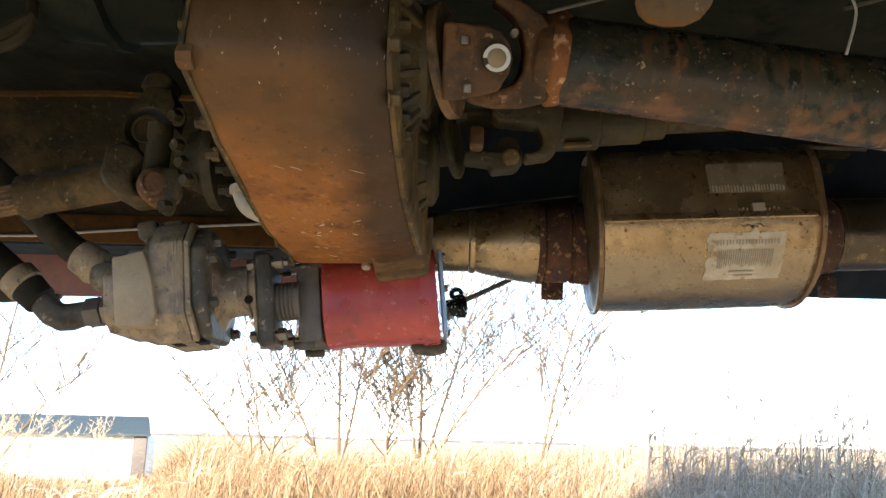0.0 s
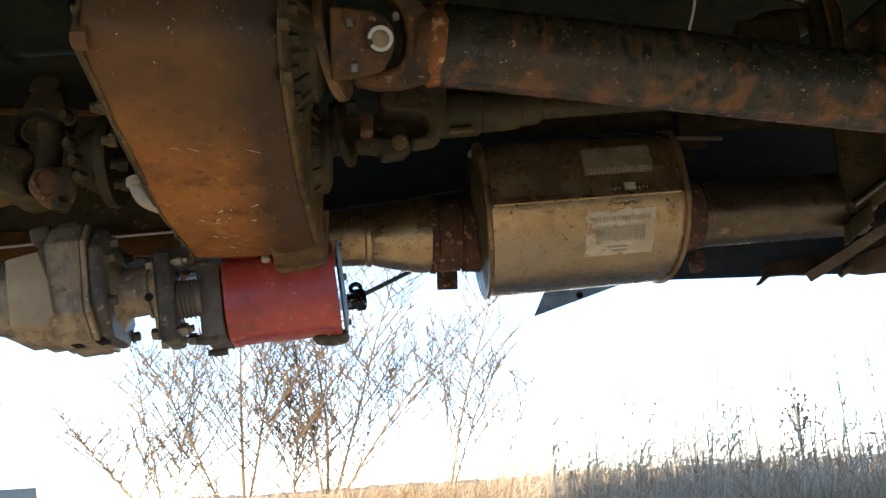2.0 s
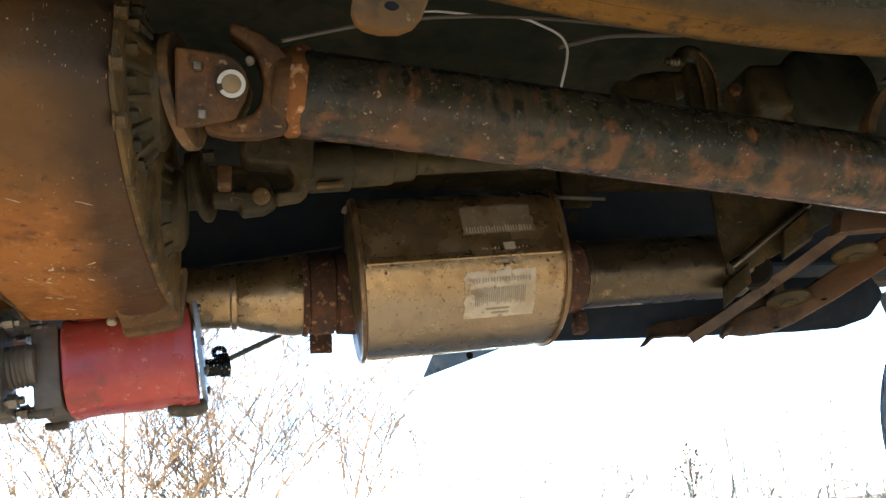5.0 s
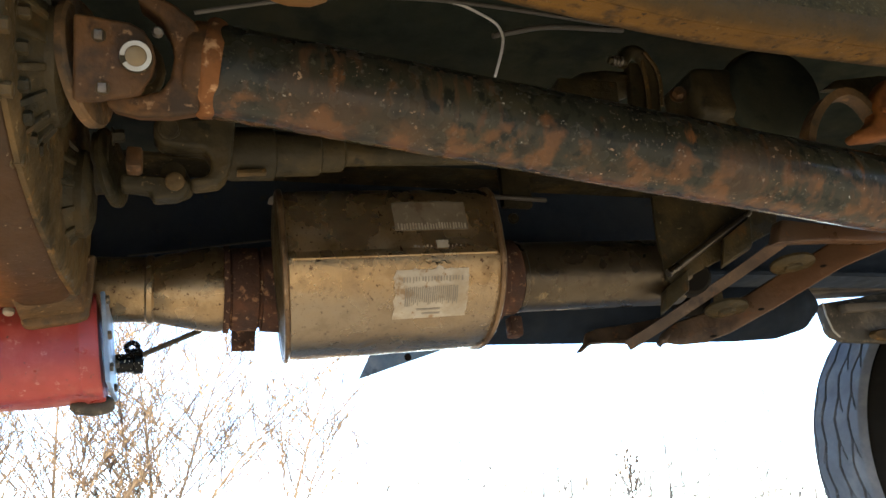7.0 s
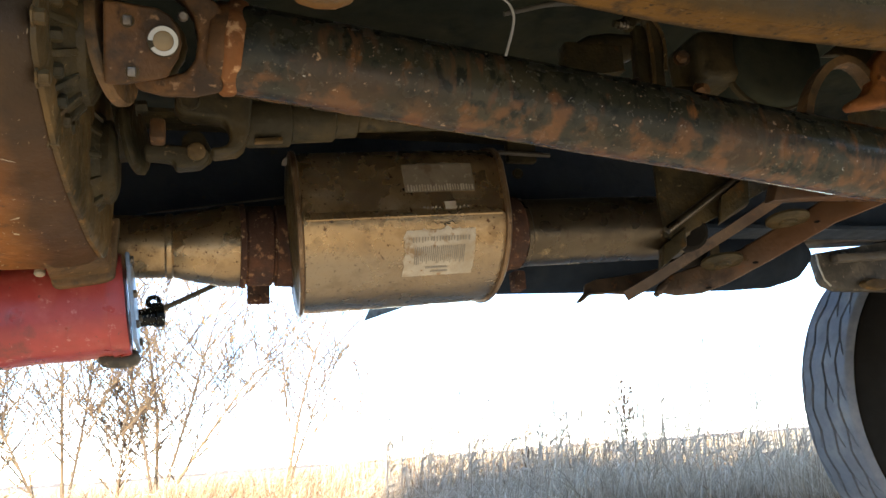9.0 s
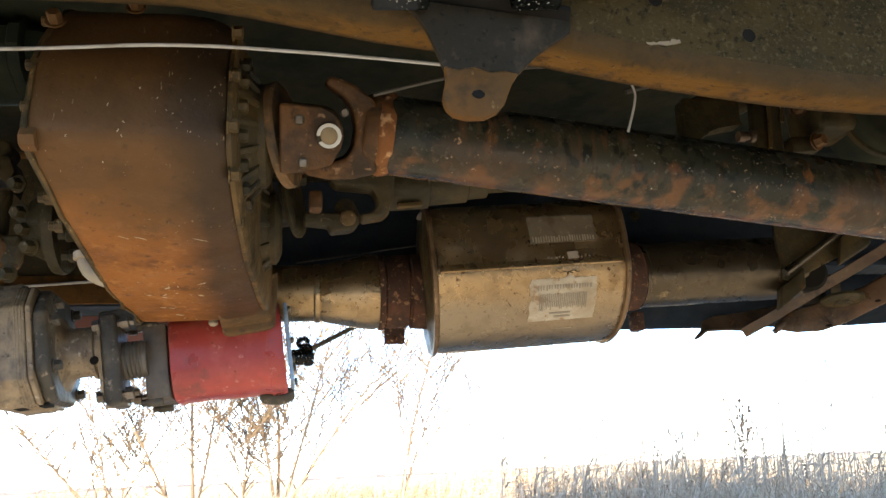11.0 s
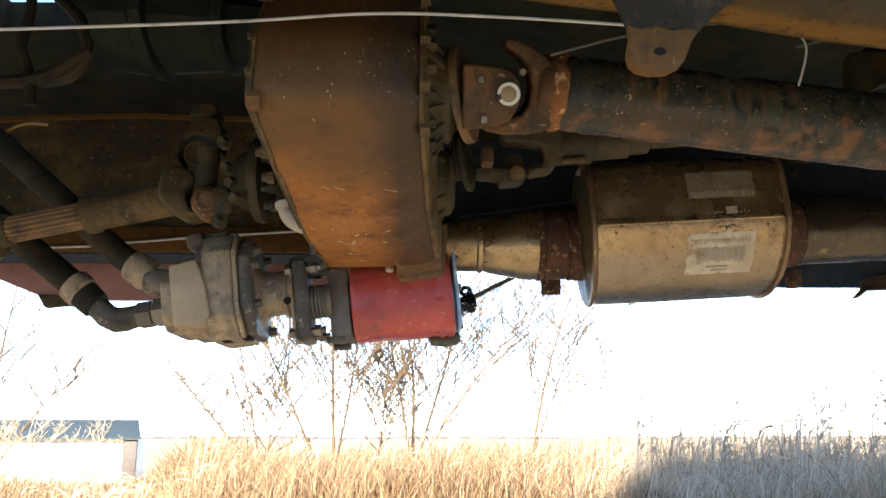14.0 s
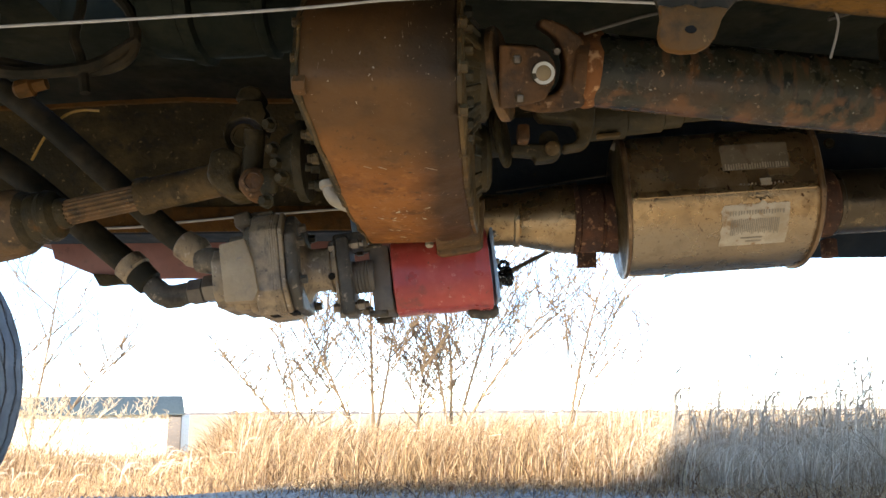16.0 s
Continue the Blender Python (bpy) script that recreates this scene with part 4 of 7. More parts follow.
U = [(0.060, 0.030), (0.051, 0.042), (0.032, 0.056), (0.014, 0.063), (0.000, 0.066), (-0.003, 0.056), (0.008, 0.049), (0.019, 0.041), (0.029, 0.026), (0.033, 0.004), (0.030, -0.016), (0.022, -0.029), (0.004, -0.034), (-0.018, -0.035), (-0.030, -0.041), (-0.026, -0.050), (0.0, -0.055), (0.030, -0.054), (0.058, -0.047)]
part("weld_yoke", slab([on_ear(a, b + 0.003, -0.036) for a, b in U], -cd * 0.066, 0.007, seg=3), "yoke", rear, "orange-brown rusted yoke")
part("yoke_collar", lathe(A0 - ax * 0.016, ax, [(0, 0.044), (0.004, 0.0475), (0.018, 0.0485)], 48), "yoke", rear)


def ear_block(s):
    """A yoke ear round one bearing cap; s: 1 for the near side."""
    outline = [(-0.055, -0.044), (-0.036, -0.043), (-0.010, -0.037), (0.004, -0.033), (0.008, -0.024), (0.014, -0.014), (0.017, 0.0), (0.014, 0.014), (0.006, 0.026), (-0.006, 0.032), (-0.030, 0.034), (-0.055, 0.036)]
    if s > 0:
        return slab([on_ear(a, b, -0.006) for a, b in outline], -cd * 0.024, 0.004, seg=3)
    q = J + (J - C)
    return slab([q + cu * a + cv * b for a, b in outline], cd * 0.024, 0.004, seg=3)


part("flange_ear", ear_block(1), "yoke", rear, "dark greasy ear of the flange yoke")
part("flange_ear", ear_block(-1), "greasy", rear)
part("cross", lathe(C - cd * 0.02, -cd, [(0, 0.014), (0.10, 0.014)], 20), "greasy", rear)
part("bearing_cap", lathe(C - cd * 0.012, cd, [(0, 0.0150), (0.012, 0.0150), (0.0135, 0.0140), (0.0137, 0.011)], 32), "greasy", rear)
ring = bmesh.new()
N = 40
vs = []
for i in range(N + 1):
    a = radians(215) + radians(325) * i / N
    vs.append([ring.verts.new(on_ear(math.cos(a) * r, math.sin(a) * r, h)) for r, h in ((0.0140, 0.0015), (0.0140, 0.0036), (0.0098, 0.0036), (0.0098, 0.0015))])
for a, b in zip(vs, vs[1:]):
    for k in range(4):
        ring.faces.new((a[k], a[(k + 1) % 4], b[(k + 1) % 4], b[k]))
ring.faces.new(vs[0]), ring.faces.new(vs[-1])
part("snap_ring", ring, "brass", rear, "bright pale snap ring")
part("cap_face", lathe(C, cd, [(0, 0.0096), (0.0026, 0.0096), (0.0034, 0.0084)], 28), "capface", rear, "tan bearing cap face")
for a, b in ((-0.033, 0.0175), (-0.029, -0.031)):
    part("strap_bolt", box(on_ear(a, b, -0.004), (0.0075, 0.008, 0.009), (24, 0, 0), 0.0012), "bolt", rear, "bright bolt head")
    part("bolt_washer", lathe(on_ear(a, b, -0.007), cd, [(0, 0.0068), (0.0022, 0.0066)], 16), "oily", rear)
for a, b, h in ((0.018, 0.027, -0.020),):
    part("strap_bolt", lathe(on_ear(a, b, h), cd, [(0, 0.0055), (0.006, 0.0052), (0.008, 0.0035)], 10), "bolt", rear)

# ---- second shaft, lower and further in ----
low = thing("inner_driveshaft", (0.15, 1.15, 0.76), "short greasy brown driveshaft with cast yokes", "driveshaft", "driveshafts")
B0 = Vector((-0.004, 1.14, 0.762))
B1 = Vector((0.15, 1.14, 0.784))
bx = Vector((1, 0.05, 0.09)).normalized()
part("companion_flange", lathe(B0 + Vector((0.016, 0, -0.006)), (1, -0.28, 0.10), [(0, 0.042), (0.002, 0.048), (0.007, 0.049), (0.010, 0.046), (0.012, 0.036)], 44), "greasy", low)
part("flange_neck", lathe(B0, (1, 0, 0), [(0, 0.038), (0.02, 0.036)], 32), "grime", low)
part("tube", lathe(B1, bx, [(-0.016, 0.020), (-0.006, 0.030), (0.006, 0.0345), (0.058, 0.0345), (0.061, 0.030), (0.118, 0.029), (0.121, 0.025), (0.15, 0.024), (0.155, 0.017), (0.50, 0.016)], 36, wob=0.01), "grime", low, "stepped slip tube")


def fork(pts, depth, mname, nm):
    return part(nm, slab([(x, 1.085 + 0.3 * (0.78 - z), z + 0.016) for x, z in pts], (0, depth, 0), 0.006, seg=3), mname, low)


fork([(0.160, 0.800), (0.156, 0.742), (0.150, 0.722), (0.142, 0.714), (0.111, 0.709), (0.107, 0.717), (0.126, 0.720), (0.132, 0.728), (0.131, 0.742), (0.124, 0.751), (0.100, 0.753), (0.074, 0.755), (0.065, 0.764), (0.064, 0.778), (0.074, 0.790), (0.090, 0.792), (0.110, 0.786), (0.135, 0.790)], 0.032, "grime", "yoke_fork")
fork([(0.030, 0.719), (0.062, 0.719), (0.098, 0.718), (0.108, 0.711), (0.104, 0.701), (0.096, 0.695), (0.066, 0.692), (0.064, 0.701), (0.046, 0.703), (0.030, 0.704)], 0.026, "grime", "flange_ear")
part("bearing_cap", lathe((0.083, 1.083, 0.786), (0, -1, -0.3), [(0, 0.013), (0.003, 0.013), (0.0035, 0.0105), (0.001, 0.010)], 26), "grime", low)
part("bearing_cap", lathe((0.090, 1.098, 0.724), (0.15, -0.9, -0.3), [(0, 0.011), (0.006, 0.011), (0.008, 0.0085), (0.0085, 0.004)], 20), "oily", low, "worn bearing cap")
part("cross", lathe((0.088, 1.12, 0.745), (0.2, 1, 0), [(0, 0.015), (0.05, 0.016)], 18), "grime", low)
part("slip_strip", box((0.181, 1.122, 0.7515), (0.036, 0.010, 0.006), (0, -5, 0), 0.001), "oily", low, "narrow balance strip")
part("rust_nut", box((0.046, 1.085, 0.742), (0.018, 0.03, 0.026), (0, 0, 0), 0.004), "yoke", low, "rusty flange nut")
part("flange_bolt", hexbolt((0.020, 1.09, 0.775), (1, 0, 0.1), 0.008, 0.012), "grime", low)

# ---- front driveshaft ----
front = thing("front_driveshaft", (-0.6, 1.2, 0.65), "brown greasy front driveshaft with exposed splines and rust", "driveshaft", "driveshafts")
F0, F1 = Vector((-0.415, 1.185, 0.712)), Vector((-1.30, 1.27, 0.555))
fx = (F1 - F0).normalized()
part("slip_tube", lathe(F0, fx, [(0.0, 0.030), (0.012, 0.0275), (0.145, 0.0275), (0.15, 0.031), (0.165, 0.031), (0.168, 0.024)], 36, wob=0.01), "oily", front)
spl = bmesh.new()
rings = []
fd, fu, fv = frame_of(fx)
for s in (0.168, 0.292):
    rings.append([spl.verts.new(F0 + fx * s + (fu * math.cos(a) + fv * math.sin(a)) * (0.0215 if k % 4 < 2 else 0.0185)) for k, a in enumerate([2 * math.pi * i / 64 for i in range(64)])])
for i in range(64):
    spl.faces.new((rings[0][i], rings[0][(i + 1) % 64], rings[1][(i + 1) % 64], rings[1][i]))
part("spline", spl, "brown", front, "rusty splined section", sharp=20)
part("boot", lathe(F0, fx, [(0.290, 0.022), (0.296, 0.026), (0.305, 0.026), (0.312, 0.040), (0.322, 0.044), (0.332, 0.040), (0.340, 0.043), (0.350, 0.041), (0.356, 0.047), (0.366, 0.052)], 44), "greasy", front, "greasy seal boot")
part("tube", lathe(F0, fx, [(0.362, 0.050), (0.372, 0.056), (0.40, 0.058), (0.9, 0.058)], 44, wob=0.006), "brown", front, "brown rusty tube")
part("flange", lathe((-0.288, 1.15, 0.725), (-1, 0.05, 0), [(0, 0.064), (0.006, 0.066), (0.014, 0.064), (0.018, 0.050), (0.04, 0.040)], 40, wob=0.03), "grime", front)


def knuckle(pts, y0, depth, mname, nm, label=""):
    return part(nm, slab([(x, y0, z) for x, z in pts], (0, depth, 0), 0.007, seg=3), mname, front, label)


def disc(x, z, r, a0=0, a1=360, n=14):
    return [(x + r * math.cos(radians(a0 + (a1 - a0) * i / n)), z + r * math.sin(radians(a0 + (a1 - a0) * i / n))) for i in range(n + 1)]


# fork of the slip tube, closing round the near bearing cap
knuckle([(-0.445, 0.740), (-0.425, 0.748), (-0.400, 0.738), (-0.392, 0.724), (-0.404, 0.712), (-0.408, 0.696), (-0.400, 0.680), (-0.384, 0.668), (-0.410, 0.664), (-0.438, 0.680), (-0.450, 0.70)], 1.135, 0.06, "greasy", "yoke_ear")
knuckle(disc(-0.369, 0.684, 0.025, 60, 400), 1.118, 0.05, "yoke", "yoke_ear", "rusty ear round the near bearing cap")
knuckle([(-0.360, 0.704), (-0.338, 0.706), (-0.330, 0.690), (-0.332, 0.664), (-0.354, 0.660), (-0.360, 0.672)], 1.114, 0.012, "greasy", "cap_strap")
# Upper ear and lug use the darker grime: shade put into their colour.
knuckle([(-0.420, 0.748)] + disc(-0.392, 0.765, 0.030, 210, 20, 10) + [(-0.358, 0.800), (-0.366, 0.822), (-0.400, 0.824), (-0.412, 0.800), (-0.426, 0.775)], 1.135, 0.055, "grime", "upper_ear")
knuckle([(-0.412, 0.826), (-0.404, 0.848), (-0.388, 0.852), (-0.370, 0.848), (-0.366, 0.836), (-0.376, 0.822)], 1.14, 0.05, "grime", "top_lug", "rounded lug on the upper ear")
part("bearing_cap", lathe((-0.369, 1.118, 0.684), (0, -1, -0.1), [(0, 0.0175), (0.004, 0.0175), (0.006, 0.0150), (0.0062, 0.0125), (0.002, 0.0118), (0.0015, 0.001)], 30), "yoke", front, "rusty bearing cap")
part("bearing_cap", lathe((-0.392, 1.136, 0.764), (0, -1, 0.1), [(0, 0.021), (0.003, 0.020), (0.003, 0.016), (-0.004, 0.015), (-0.005, 0.001)], 28), "grime", front)
part("cross", lathe((-0.38, 1.15, 0.725), (0.1, -0.2, 1), [(-0.05, 0.017), (0.05, 0.017)], 18), "grime", front)
for x, z in ((-0.338, 0.735), (-0.346, 0.652), (-0.322, 0.688), (-0.345, 0.775), (-0.330, 0.712)):
    part("flange_bolt", hexbolt((x, 1.118, z), (-0.35, -0.9, -0.2), 0.009, 0.014), "greasy", front)
for x, z in ((-0.282, 0.700), (-0.276, 0.672), (-0.284, 0.745), (-0.300, 0.785)):
    part("case_stud", lathe((x + 0.018, 1.105, z), (-1, -0.15, 0), [(0, 0.009), (0.012, 0.009), (0.013, 0.0065), (0.022, 0.0065)], 8), "grime", front)

# ---- exhaust ----
exh = thing("exhaust_converter", (0.42, 1.40, 0.6), "heat-stained stainless exhaust converter can with rusty clamps and two labels", "exhaust")
MX = Vector((1, 0, 0.058)).normalized()
MP = Vector((0.232, 1.402, 0.704))
RY, RZ, ML = 0.148, 0.116, 0.334


FRONT = [(0.0, 0.988, 0.156), (0.25, 0.985, -0.20), (0.50, 0.955, -0.54), (0.62, 0.90, -0.70), (0.72, 0.78, -0.83), (0.84, 0.50, -0.95), (1.0, 0.105, -0.995)]


def can_section(a):
    """Across and down from the axis at so many degrees: a steep flat side above the seam, a deep belly below it."""
    a = (a + 180) % 360 - 180
    c, q = math.cos(radians(a)), math.sin(radians(a))
    if -84 < a < 9:
        t = [r[0] for r in FRONT]
        c, q = float(np.interp((9 - a) / 93, t, [r[1] for r in FRONT])), float(np.interp((9 - a) / 93, t, [r[2] for r in FRONT]))
    return c * RY, q * RZ * (1.0 + 0.12 * max(0.0, q) ** 0.7)


def can_point(x, a, h=0.0):
    """A point on the can: metres along it, degrees round it (0 faces the near rail, 90 is underneath), height above the skin."""
    d, u, v = frame_of(MX)
    c, q = can_section(a)
    n = (u * c / RY ** 2 + v * q / RZ ** 2).normalized()
    return MP + d * x + u * c + v * q + n * h


def can_loft(profile, seg=120):
    bm = bmesh.new()
    d, u, v = frame_of(MX)
    rings = []
    for x, k in profile:
        ring = []
        for i in range(seg):
            c, q = can_section(360 * i / seg)
            kk = k * (1 + 0.004 * noise.noise(Vector((i * 0.12, x * 14, 0))))
            xs = x + max(0.0, 1 - x / 0.12) * 0.075 * (RY - c)
            ring.append(bm.verts.new(MP + d * xs + (u * c + v * q) * kk))
        rings.append(ring)
    for a, b in zip(rings, rings[1:]):
        for i in range(seg):
            bm.faces.new((a[i], a[(i + 1) % seg], b[(i + 1) % seg], b[i]))
    bm.faces.new(rings[0]), bm.faces.new(rings[-1])
    return bm


part("shell", can_loft([(0.004, 0.99), (0.012, 0.985), (0.016, 0.996)] + [(0.016 + (ML - 0.032) * i / 8, 1.0) for i in range(1, 8)] + [(ML - 0.016, 0.996), (ML - 0.012, 0.985), (ML - 0.004, 0.99)]), "stainless", exh)
for s in (0.0, ML - 0.006):
    part("end_rim", can_loft([(s - 0.002, 0.985), (s - 0.001, 1.02), (s + 0.001, 1.03), (s + 0.005, 1.028), (s + 0.008, 1.0)]), "rimsteel", exh, "rolled end seam")
# front cap's dark greasy tone stands in for its shade
part("end_cap", can_loft([(-0.006, 0.55), (-0.005, 0.8), (-0.002, 0.975)]), "greasy", exh)
part("end_cap", can_loft([(ML + 0.003, 0.975), (ML + 0.009, 0.8), (ML + 0.012, 0.55)]), "clamp", exh)
seam = bmesh.new()
sv = []
for i in range(90):
    x = 0.012 + (ML - 0.026) * i / 89
    k = 0.0014 * (1 if i % 3 else 0.1) * (1 if x < 0.15 else 0.25)
    sv.append([seam.verts.new(can_point(x, a, h)) for a, h in ((4.0, 0.0002), (6.5, 0.0012 + k), (9.5, 0.0014 + k), (10.4, 0.0003), (10.8, -0.001))])
for a, b in zip(sv, sv[1:]):
    for k in range(4):
        seam.faces.new((a[k], a[k + 1], b[k + 1], b[k]))
part("weld_seam", seam, "stainless", exh, "welded lap seam")


def can_patch(x0, x1, a0, a1, h, rag=0.0, nx=22, na=14):
    bm = bmesh.new()
    g = []
    for j in range(na + 1):
        row = []
        for i in range(nx + 1):
            fx_, fa = i / nx, j / na
            x, a = x0 + (x1 - x0) * fx_, a0 + (a1 - a0) * fa
            if rag and j == 0:
                a += rag * (noise.noise(Vector((fx_ * 9, 1.7, 0))) + 0.6) * 8
            if rag and i in (0, nx):
                x += rag * 0.006 * noise.noise(Vector((fa * 7, i, 0)))
            row.append(bm.verts.new(can_point(x, a, h)))
        g.append(row)
    for a, b in zip(g, g[1:]):
        for i in range(nx):
            bm.faces.new((a[i], a[i + 1], b[i + 1], b[i]))
    r = bmesh.ops.extrude_face_region(bm, geom=bm.faces[:])
    vs_ = [v for v in r["geom"] if isinstance(v, bmesh.types.BMVert)]
    d, u, v_ = frame_of(MX)
    for q in vs_:
        rel = q.co - MP
        rel -= d * rel.dot(d)
        q.co += rel.normalized() * 0.0006
    return bm


lab = part("label", can_patch(0.160, 0.274, 17, 52, 0.0005, 0.9), "paper", exh, "peeling foil label with faded print")
lab2 = part("label", can_patch(0.166, 0.280, -40, -11, 0.0005, 0.3), "faded", exh, "faded dusty label")
random.seed(5)
for k in range(26):
    x = 0.176 + k * 0.0032
    part("print_bar", can_patch(x, x + random.uniform(0.0011, 0.0018), 30.0 + random.uniform(0, 1), 40.0 + random.uniform(0, 3.5), 0.0013, 0, 1, 3), "ink", lab)
for k in range(20):
    x = 0.172 + k * 0.0047 + random.uniform(0, 0.001)
    part("print_bar", can_patch(x, x + random.uniform(0.0014, 0.0026), 24.0, 26.5 + random.uniform(0, 1.5), 0.0013, 0, 1, 2), "ink", lab)
for a in (45.0, 48.0):
    part("print_bar", can_patch(0.195 + (a - 45) * 0.003, 0.232, a, a + 1.2, 0.0013, 0, 6, 1), "ink", lab)
for k in range(24):
    x = 0.170 + k * 0.0045 + random.uniform(0, 0.001)
    part("print_bar", can_patch(x, x + random.uniform(0.0014, 0.0028), -18 + random.uniform(0, 2), -12.5 + random.uniform(0, 1), 0.0013, 0, 1, 3), "paper", lab2, "pale worn stroke")
part("label", can_patch(0.226, 0.244, -3, 5, 0.003, 0.4, 6, 5), "paper", exh, "small pale sticker scrap")
for k in range(12):
    x = 0.190 + k * 0.0065
    if not 0.222 < x < 0.244:
        part("label_scrap", can_patch(x, x + random.uniform(0.002, 0.005), 0.5 + random.uniform(-1, 1), 4.0 + random.uniform(-1, 1), 0.003, 0.4, 2, 2), "paper", exh, "torn pale label scrap")
torn = random.Random(44)
for k in range(7):
    x0, a = 0.196 + k * 0.0068, 15.5 + torn.uniform(-1.0, 1.2)
    way = [can_point(x0 + 0.0030 * i, a + torn.uniform(-1.1, 1.1), 0.0012 + 0.001 * (i % 2)) for i in range(4)]
    part("label_tear", sweep(way, 0, flat=(0.0012 + 0.0010 * torn.random(), 0.0004)), "grime", exh, "dark torn label edge")

part("hanger_clip", bev(sweep(smooth_path([(0.224, 1.315, 0.790), (0.226, 1.312, 0.797), (0.236, 1.312, 0.801), (0.247, 1.318, 0.794)], 4), 0, flat=(0.010, 0.003)), 0.0008, 1, 50), "gasket", exh, "small bent pale clip")
inlet = thing("exhaust_inlet_pipe", (0.05, 1.42, 0.62), "sooty exhaust inlet cone with a rusty red clamp and hanger tab", "exhaust pipe")
P0 = Vector((-0.12, 1.42, 0.687))
px_ = Vector((1, 0, 0.01)).normalized()
part("pipe", lathe(P0, px_, [(0, 0.049), (0.168, 0.049), (0.171, 0.052), (0.178, 0.052), (0.181, 0.049)], 48), "stainless", inlet)
part("cone", lathe(P0, px_, [(0.181, 0.049), (0.195, 0.053), (0.25, 0.064), (0.268, 0.066), (0.280, 0.064)], 48), "stainless", inlet)
part("clamp", lathe(P0, px_, [(0.279, 0.060), (0.280, 0.067), (0.288, 0.068), (0.289, 0.062), (0.292, 0.062)], 40), "clamp", inlet, "narrow band clamp")
part("clamp_collar", lathe(P0, px_, [(0.290, 0.058), (0.292, 0.064), (0.330, 0.065), (0.332, 0.060), (0.335, 0.060), (0.337, 0.066), (0.372, 0.068), (0.374, 0.05)], 44, wob=0.01), "clamp", inlet, "flaking rusty collar")
part("hanger_tab", slab([(0.176, 1.468, 0.650), (0.213, 1.468, 0.650), (0.213, 1.480, 0.606), (0.176, 1.480, 0.606)], (0, 0.006, 0.001), 0.001), "clamp", inlet, "hanging rusty tab")
part("tab_bolt", lathe((0.195, 1.478, 0.616), (0, -1, 0), [(0, 0.004), (0.004, 0.004), (0.005, 0.003)], 10), "clamp", inlet)

outlet = thing("exhaust_outlet_pipe", (0.85, 1.43, 0.65), "brown stained exhaust outlet pipe with a rusty collar", "exhaust pipe")
O0 = Vector((0.572, 1.43, 0.715))
ox = Vector((1, 0.0, 0.045)).normalized()
part("collar", lathe(O0, ox, [(0, 0.055), (0.004, 0.074), (0.042, 0.074), (0.046, 0.066), (0.070, 0.066), (0.074, 0.062)], 44, wob=0.012), "clamp", outlet, "rusty collar")
part("pipe", lathe(O0, ox, [(0.06, 0.0605), (0.40, 0.0605)], 48), "pipe", outlet)
part("weld_ring", lathe(O0, ox, [(0.073, 0.0600), (0.075, 0.0625), (0.082, 0.0625), (0.084, 0.0600)], 48, wob=0.01), "pipe", outlet)
part("collar_tab", box((0.645, 1.44, 0.632), (0.022, 0.03, 0.035), w=0.004), "clamp", outlet)

# ---- power take-off and pump ----
pto = thing("power_take_off", (-0.09, 1.34, 0.5), "red painted power take-off housing with bolted end plate", "power take-off")


def rounded(x0, x1, cy, cz, hy, hz, rad, mname, parent, label="", taper=1.0, nm="body"):
    pts = []
    for sy, sz, a0 in ((1, 1, 0), (-1, 1, 90), (-1, -1, 180), (1, -1, 270)):
        for k in range(5):
            a = radians(a0 + 22.5 * k)
            pts.append((sy * (hy - rad) + rad * math.cos(a), sz * (hz - rad) + rad * math.sin(a)))
    bm = bmesh.new()
    n_ = x1 - x0
    prof = [(0, 0.95), (0.002, 1.01), (0.010, 1.015), (0.014, 0.985), (0.05, 0.992), (n_ * 0.5, 0.5 + 0.5 * taper), (n_ - 0.034, taper * 0.985), (n_ - 0.026, taper * 1.0), (n_ - 0.023, taper * 1.035), (n_ - 0.004, taper * 1.035), (n_, taper * 1.01)]
    rings_ = [[bm.verts.new((x0 + s, cy + y * k, cz + z * k)) for y, z in pts] for s, k in prof]
    for a, b in zip(rings_, rings_[1:]):
        for i in range(len(pts)):
            bm.faces.new((a[i], a[(i + 1) % len(pts)], b[(i + 1) % len(pts)], b[i]))
    bm.faces.new(rings_[0]), bm.faces.new(rings_[-1])
    return part(nm, bm, mname, parent, label)


rounded(-0.168, 0.000, 1.345, 0.570, 0.068, 0.065, 0.044, "red", pto, "red painted housing", 1.05)
part("neck", box((-0.085, 1.34, 0.628), (0.13, 0.09, 0.05), w=0.015, seg=3), "red", pto)
part("end_plate", box((0.0085, 1.345, 0.570), (0.006, 0.140, 0.122), w=0.002), "bluesteel", pto, "pale blue-grey end plate")
for y, z in ((1.281, 0.530), (1.281, 0.572), (1.281, 0.620), (1.35, 0.516), (1.405, 0.56)):
    part("end_bolt", lathe((0.0115, y, z), (1, 0, 0), [(0, 0.006), (0.004, 0.006), (0.005, 0.004)], 6), "darkcast", pto)
part("drain_nose", sweep(smooth_path([(-0.045, 1.36, 0.502), (-0.015, 1.365, 0.496), (0.008, 1.37, 0.500)], 4), [0.006] + [0.012] * 7 + [0.008], 12), "darkcast", pto, "black lug under the housing")
part("adapter_plate", box((-0.187, 1.345, 0.566), (0.034, 0.125, 0.112), w=0.004), "gasket", pto, "grey-brown adapter plate")
for y, z in ((1.290, 0.507), (1.395, 0.507), (1.29, 0.620), (1.39, 0.620)):
    part("adapter_bolt", lathe((-0.212, y, z), (1, 0, 0), [(0, 0.0055), (0.008, 0.0055), (0.0082, 0.0075), (0.030, 0.0075), (0.031, 0.006)], 10), "darkcast", pto)

